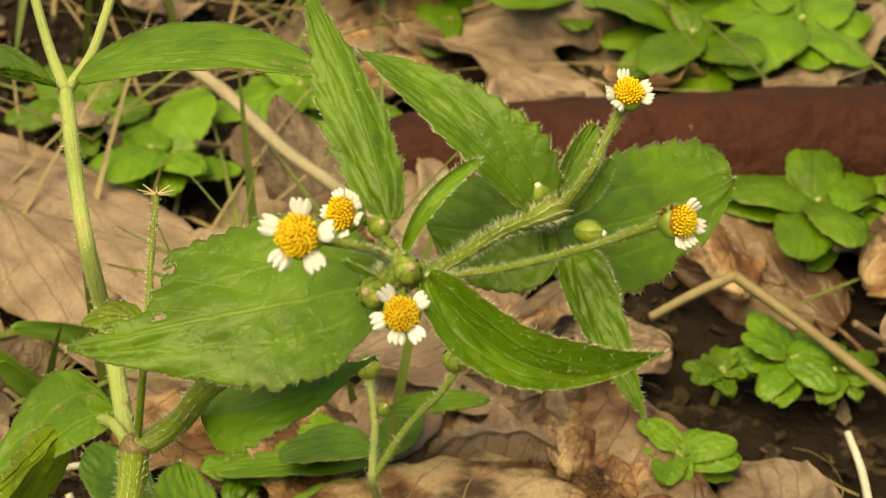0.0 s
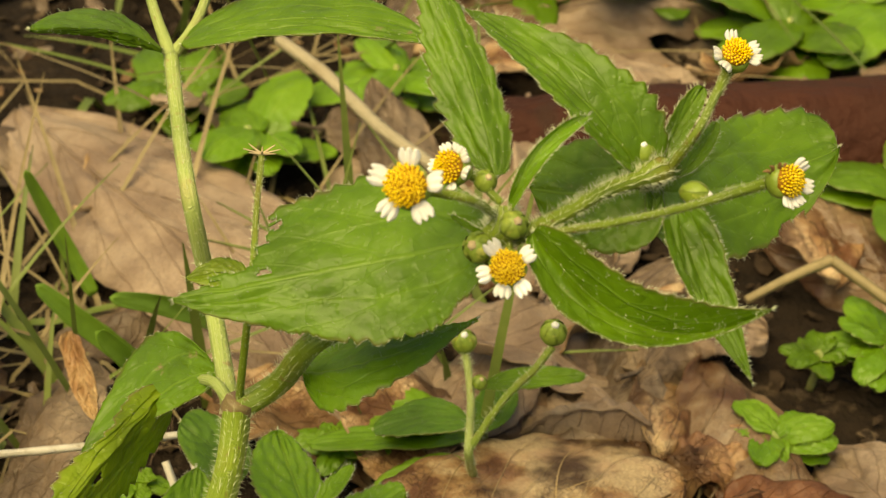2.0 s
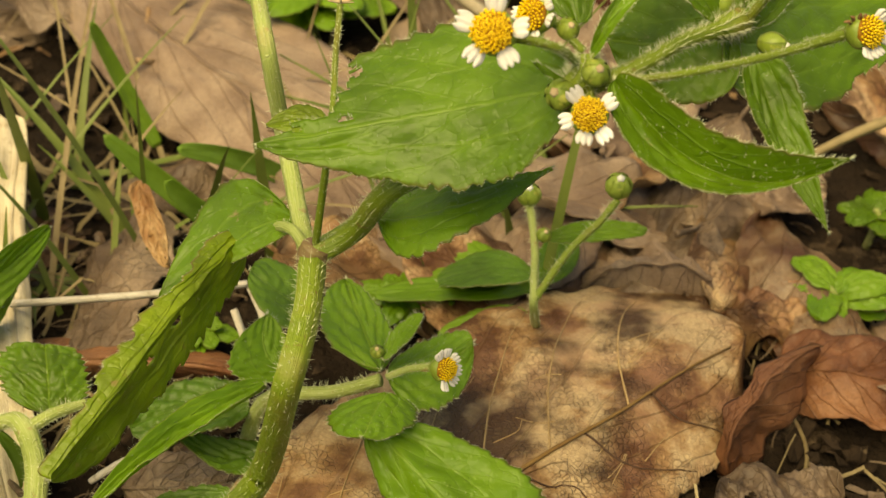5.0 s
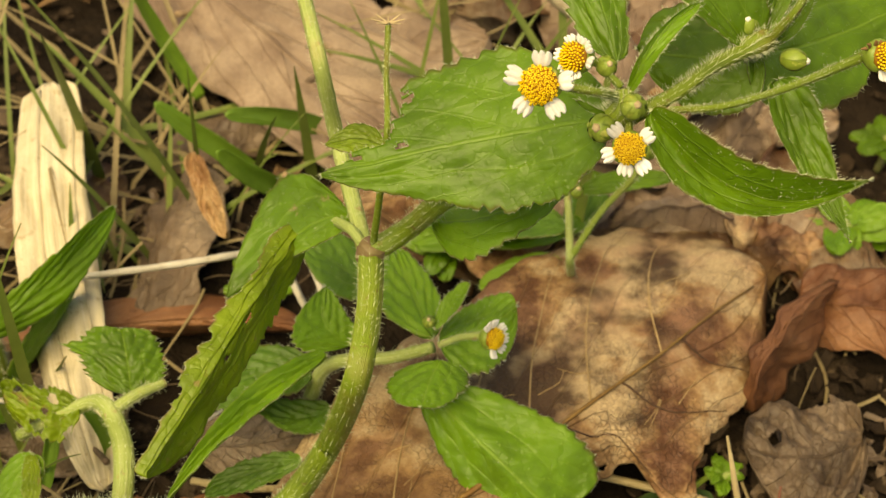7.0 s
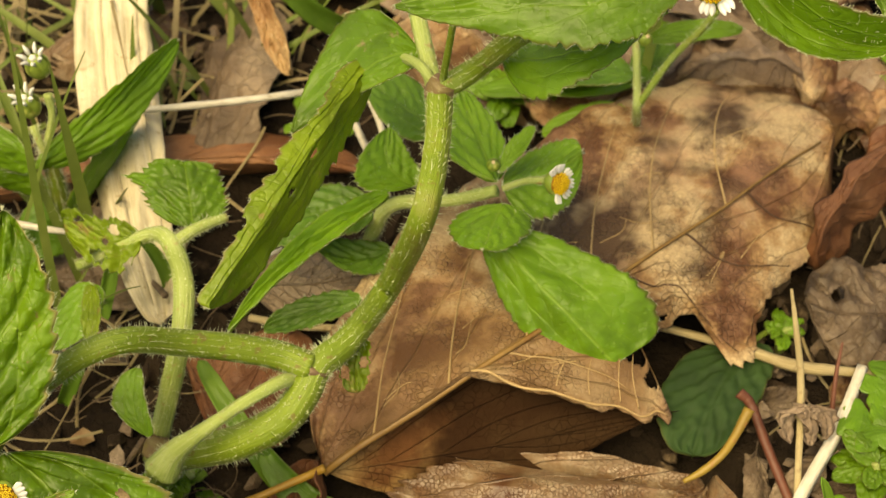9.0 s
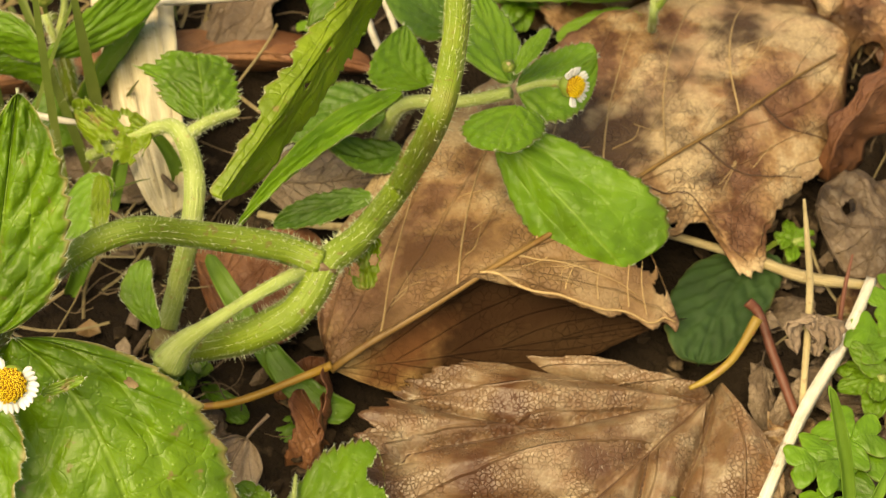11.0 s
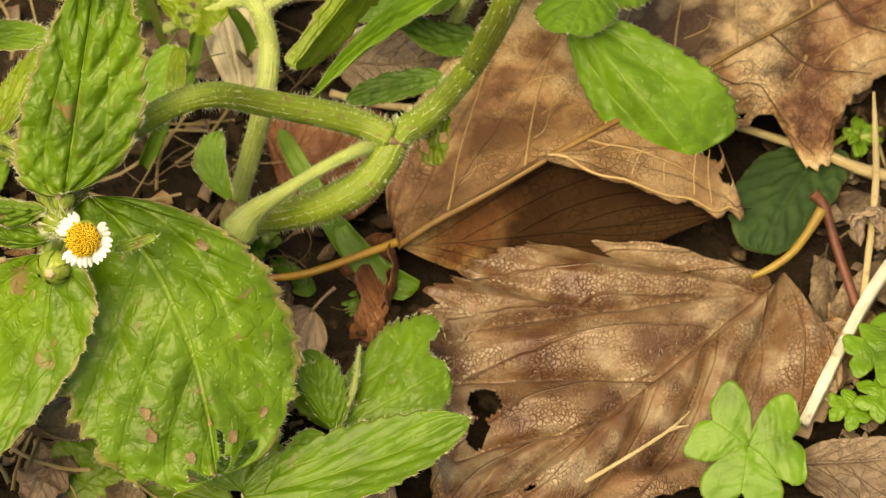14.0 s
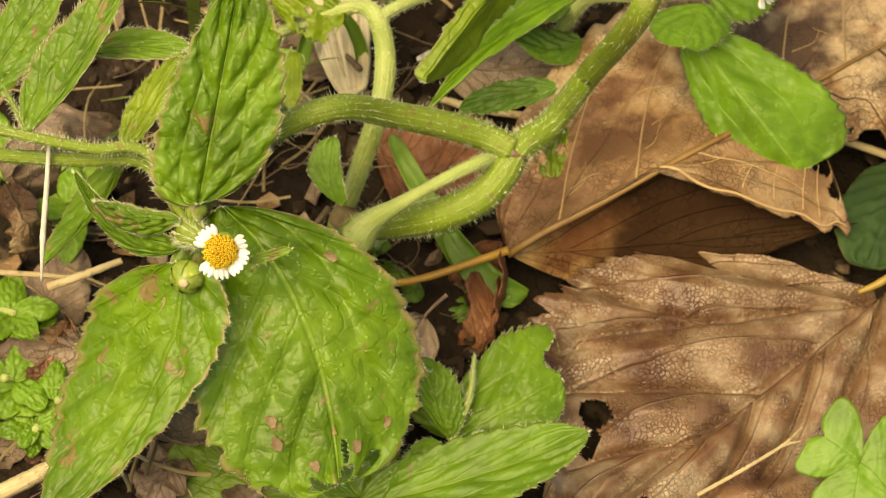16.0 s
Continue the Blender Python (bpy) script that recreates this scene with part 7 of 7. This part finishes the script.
crumbs("litter_bits", 420, ((27, 85), (-50, 28)), (0.9, 3.4), M_DEAD_D, "grey-brown broken leaf bits on dark soil", 804, False)
fibres("root_fibres", 420, ((-75, 85), (-90, 60)), (0.06, 0.16), 1.2, 3.5, 0.35, M_FIBRE, "thin dark rootlets on the soil", 813)
fibres("dry_stems", 110, ((-85, -48), (-85, 70)), (0.10, 0.30), 2.2, 6.0, 0.14, M_HAY, "thin dry grass stems in the litter", 814)
fibres("straw_bits", 110, ((38, 95), (-70, 60)), (0.10, 0.3), 1.5, 3.5, 0.1, M_HAY, "short dry straw bits on the soil", 815)


def blade(pts, width, label, seed, material=None):
    th = thing("grass_blade", pts[0], label, "grass", "grass blades")
    a, b, c = (Vector(p) for p in pts)
    q = (c - a).cross(Vector((0.2, -0.7, 0.7))).normalized() * width
    leaf("blade", a.to_tuple(), b.to_tuple(), c.to_tuple(), (bez(a, b, c, 0.35) + q).to_tuple(), (bez(a, b, c, 0.35) - q).to_tuple(), material or M_GRASS, th, peak=0.35, low=0.15, teeth=1, tooth=0.0, nu=30, nv=8, relief=0.0, wave=0.3, cup=0.5, seed=seed)


blade(((37.9, -28.0, -2.0), (35.3, -23.2, 10.0), (32.0, -19.6, 20.0)), 0.8, "upright green grass blade", 821)
blade(((38.1, -28.0, -2.0), (38.2, -28.1, 6.0), (40.0, -24.4, 14.0)), 0.8, "upright green grass blade", 822)
blade(((-30.9, -12.3, -2.0), (-36.5, -8.0, 6.0), (-42.3, -0.5, 8.0)), 1.4, "green grass blade under the stem", 823)
blade(((-57.3, 9.0, 2.0), (-55.9, 11.9, 8.0), (-54.9, 13.4, 12.0)), 1.0, "green grass blade among weeds", 824)
blade(((-48.4, 11.1, 5.0), (-49.1, 12.7, 10.0), (-51.8, 13.9, 14.0)), 0.9, "bent green grass blade by a stem", 825)
blade(((-29.4, 63.4, 2.0), (-34.7, 57.3, 12.0), (-38.5, 54.2, 20.0)), 1.6, "green grass blade among weeds", 826)
blade(((-36.4, 68.2, 2.0), (-42.8, 66.6, 10.0), (-49.4, 65.8, 18.0)), 1.6, "broad green grass blade", 827)
blade(((-26.0, 75.8, 4.0), (-32.0, 69.6, 12.0), (-38.8, 63.7, 18.0)), 1.5, "broad green grass blade", 828)
blade(((-46.9, 84.4, 2.0), (-51.5, 86.0, 12.0), (-54.5, 84.1, 24.0)), 1.2, "tall green grass blade", 829)
blade(((-60.6, -2.3, -1.0), (-57.8, -1.8, 6.0), (-54.8, -1.4, 14.0)), 1.0, "green grass blade among weeds", 830)
blade(((-22.6, -16.2, -1.0), (-28.4, -14.8, 1.0), (-33.4, -9.9, 3.0)), 2.0, "broad dark grass blade in shade", 831, M_LEAF_DARK)
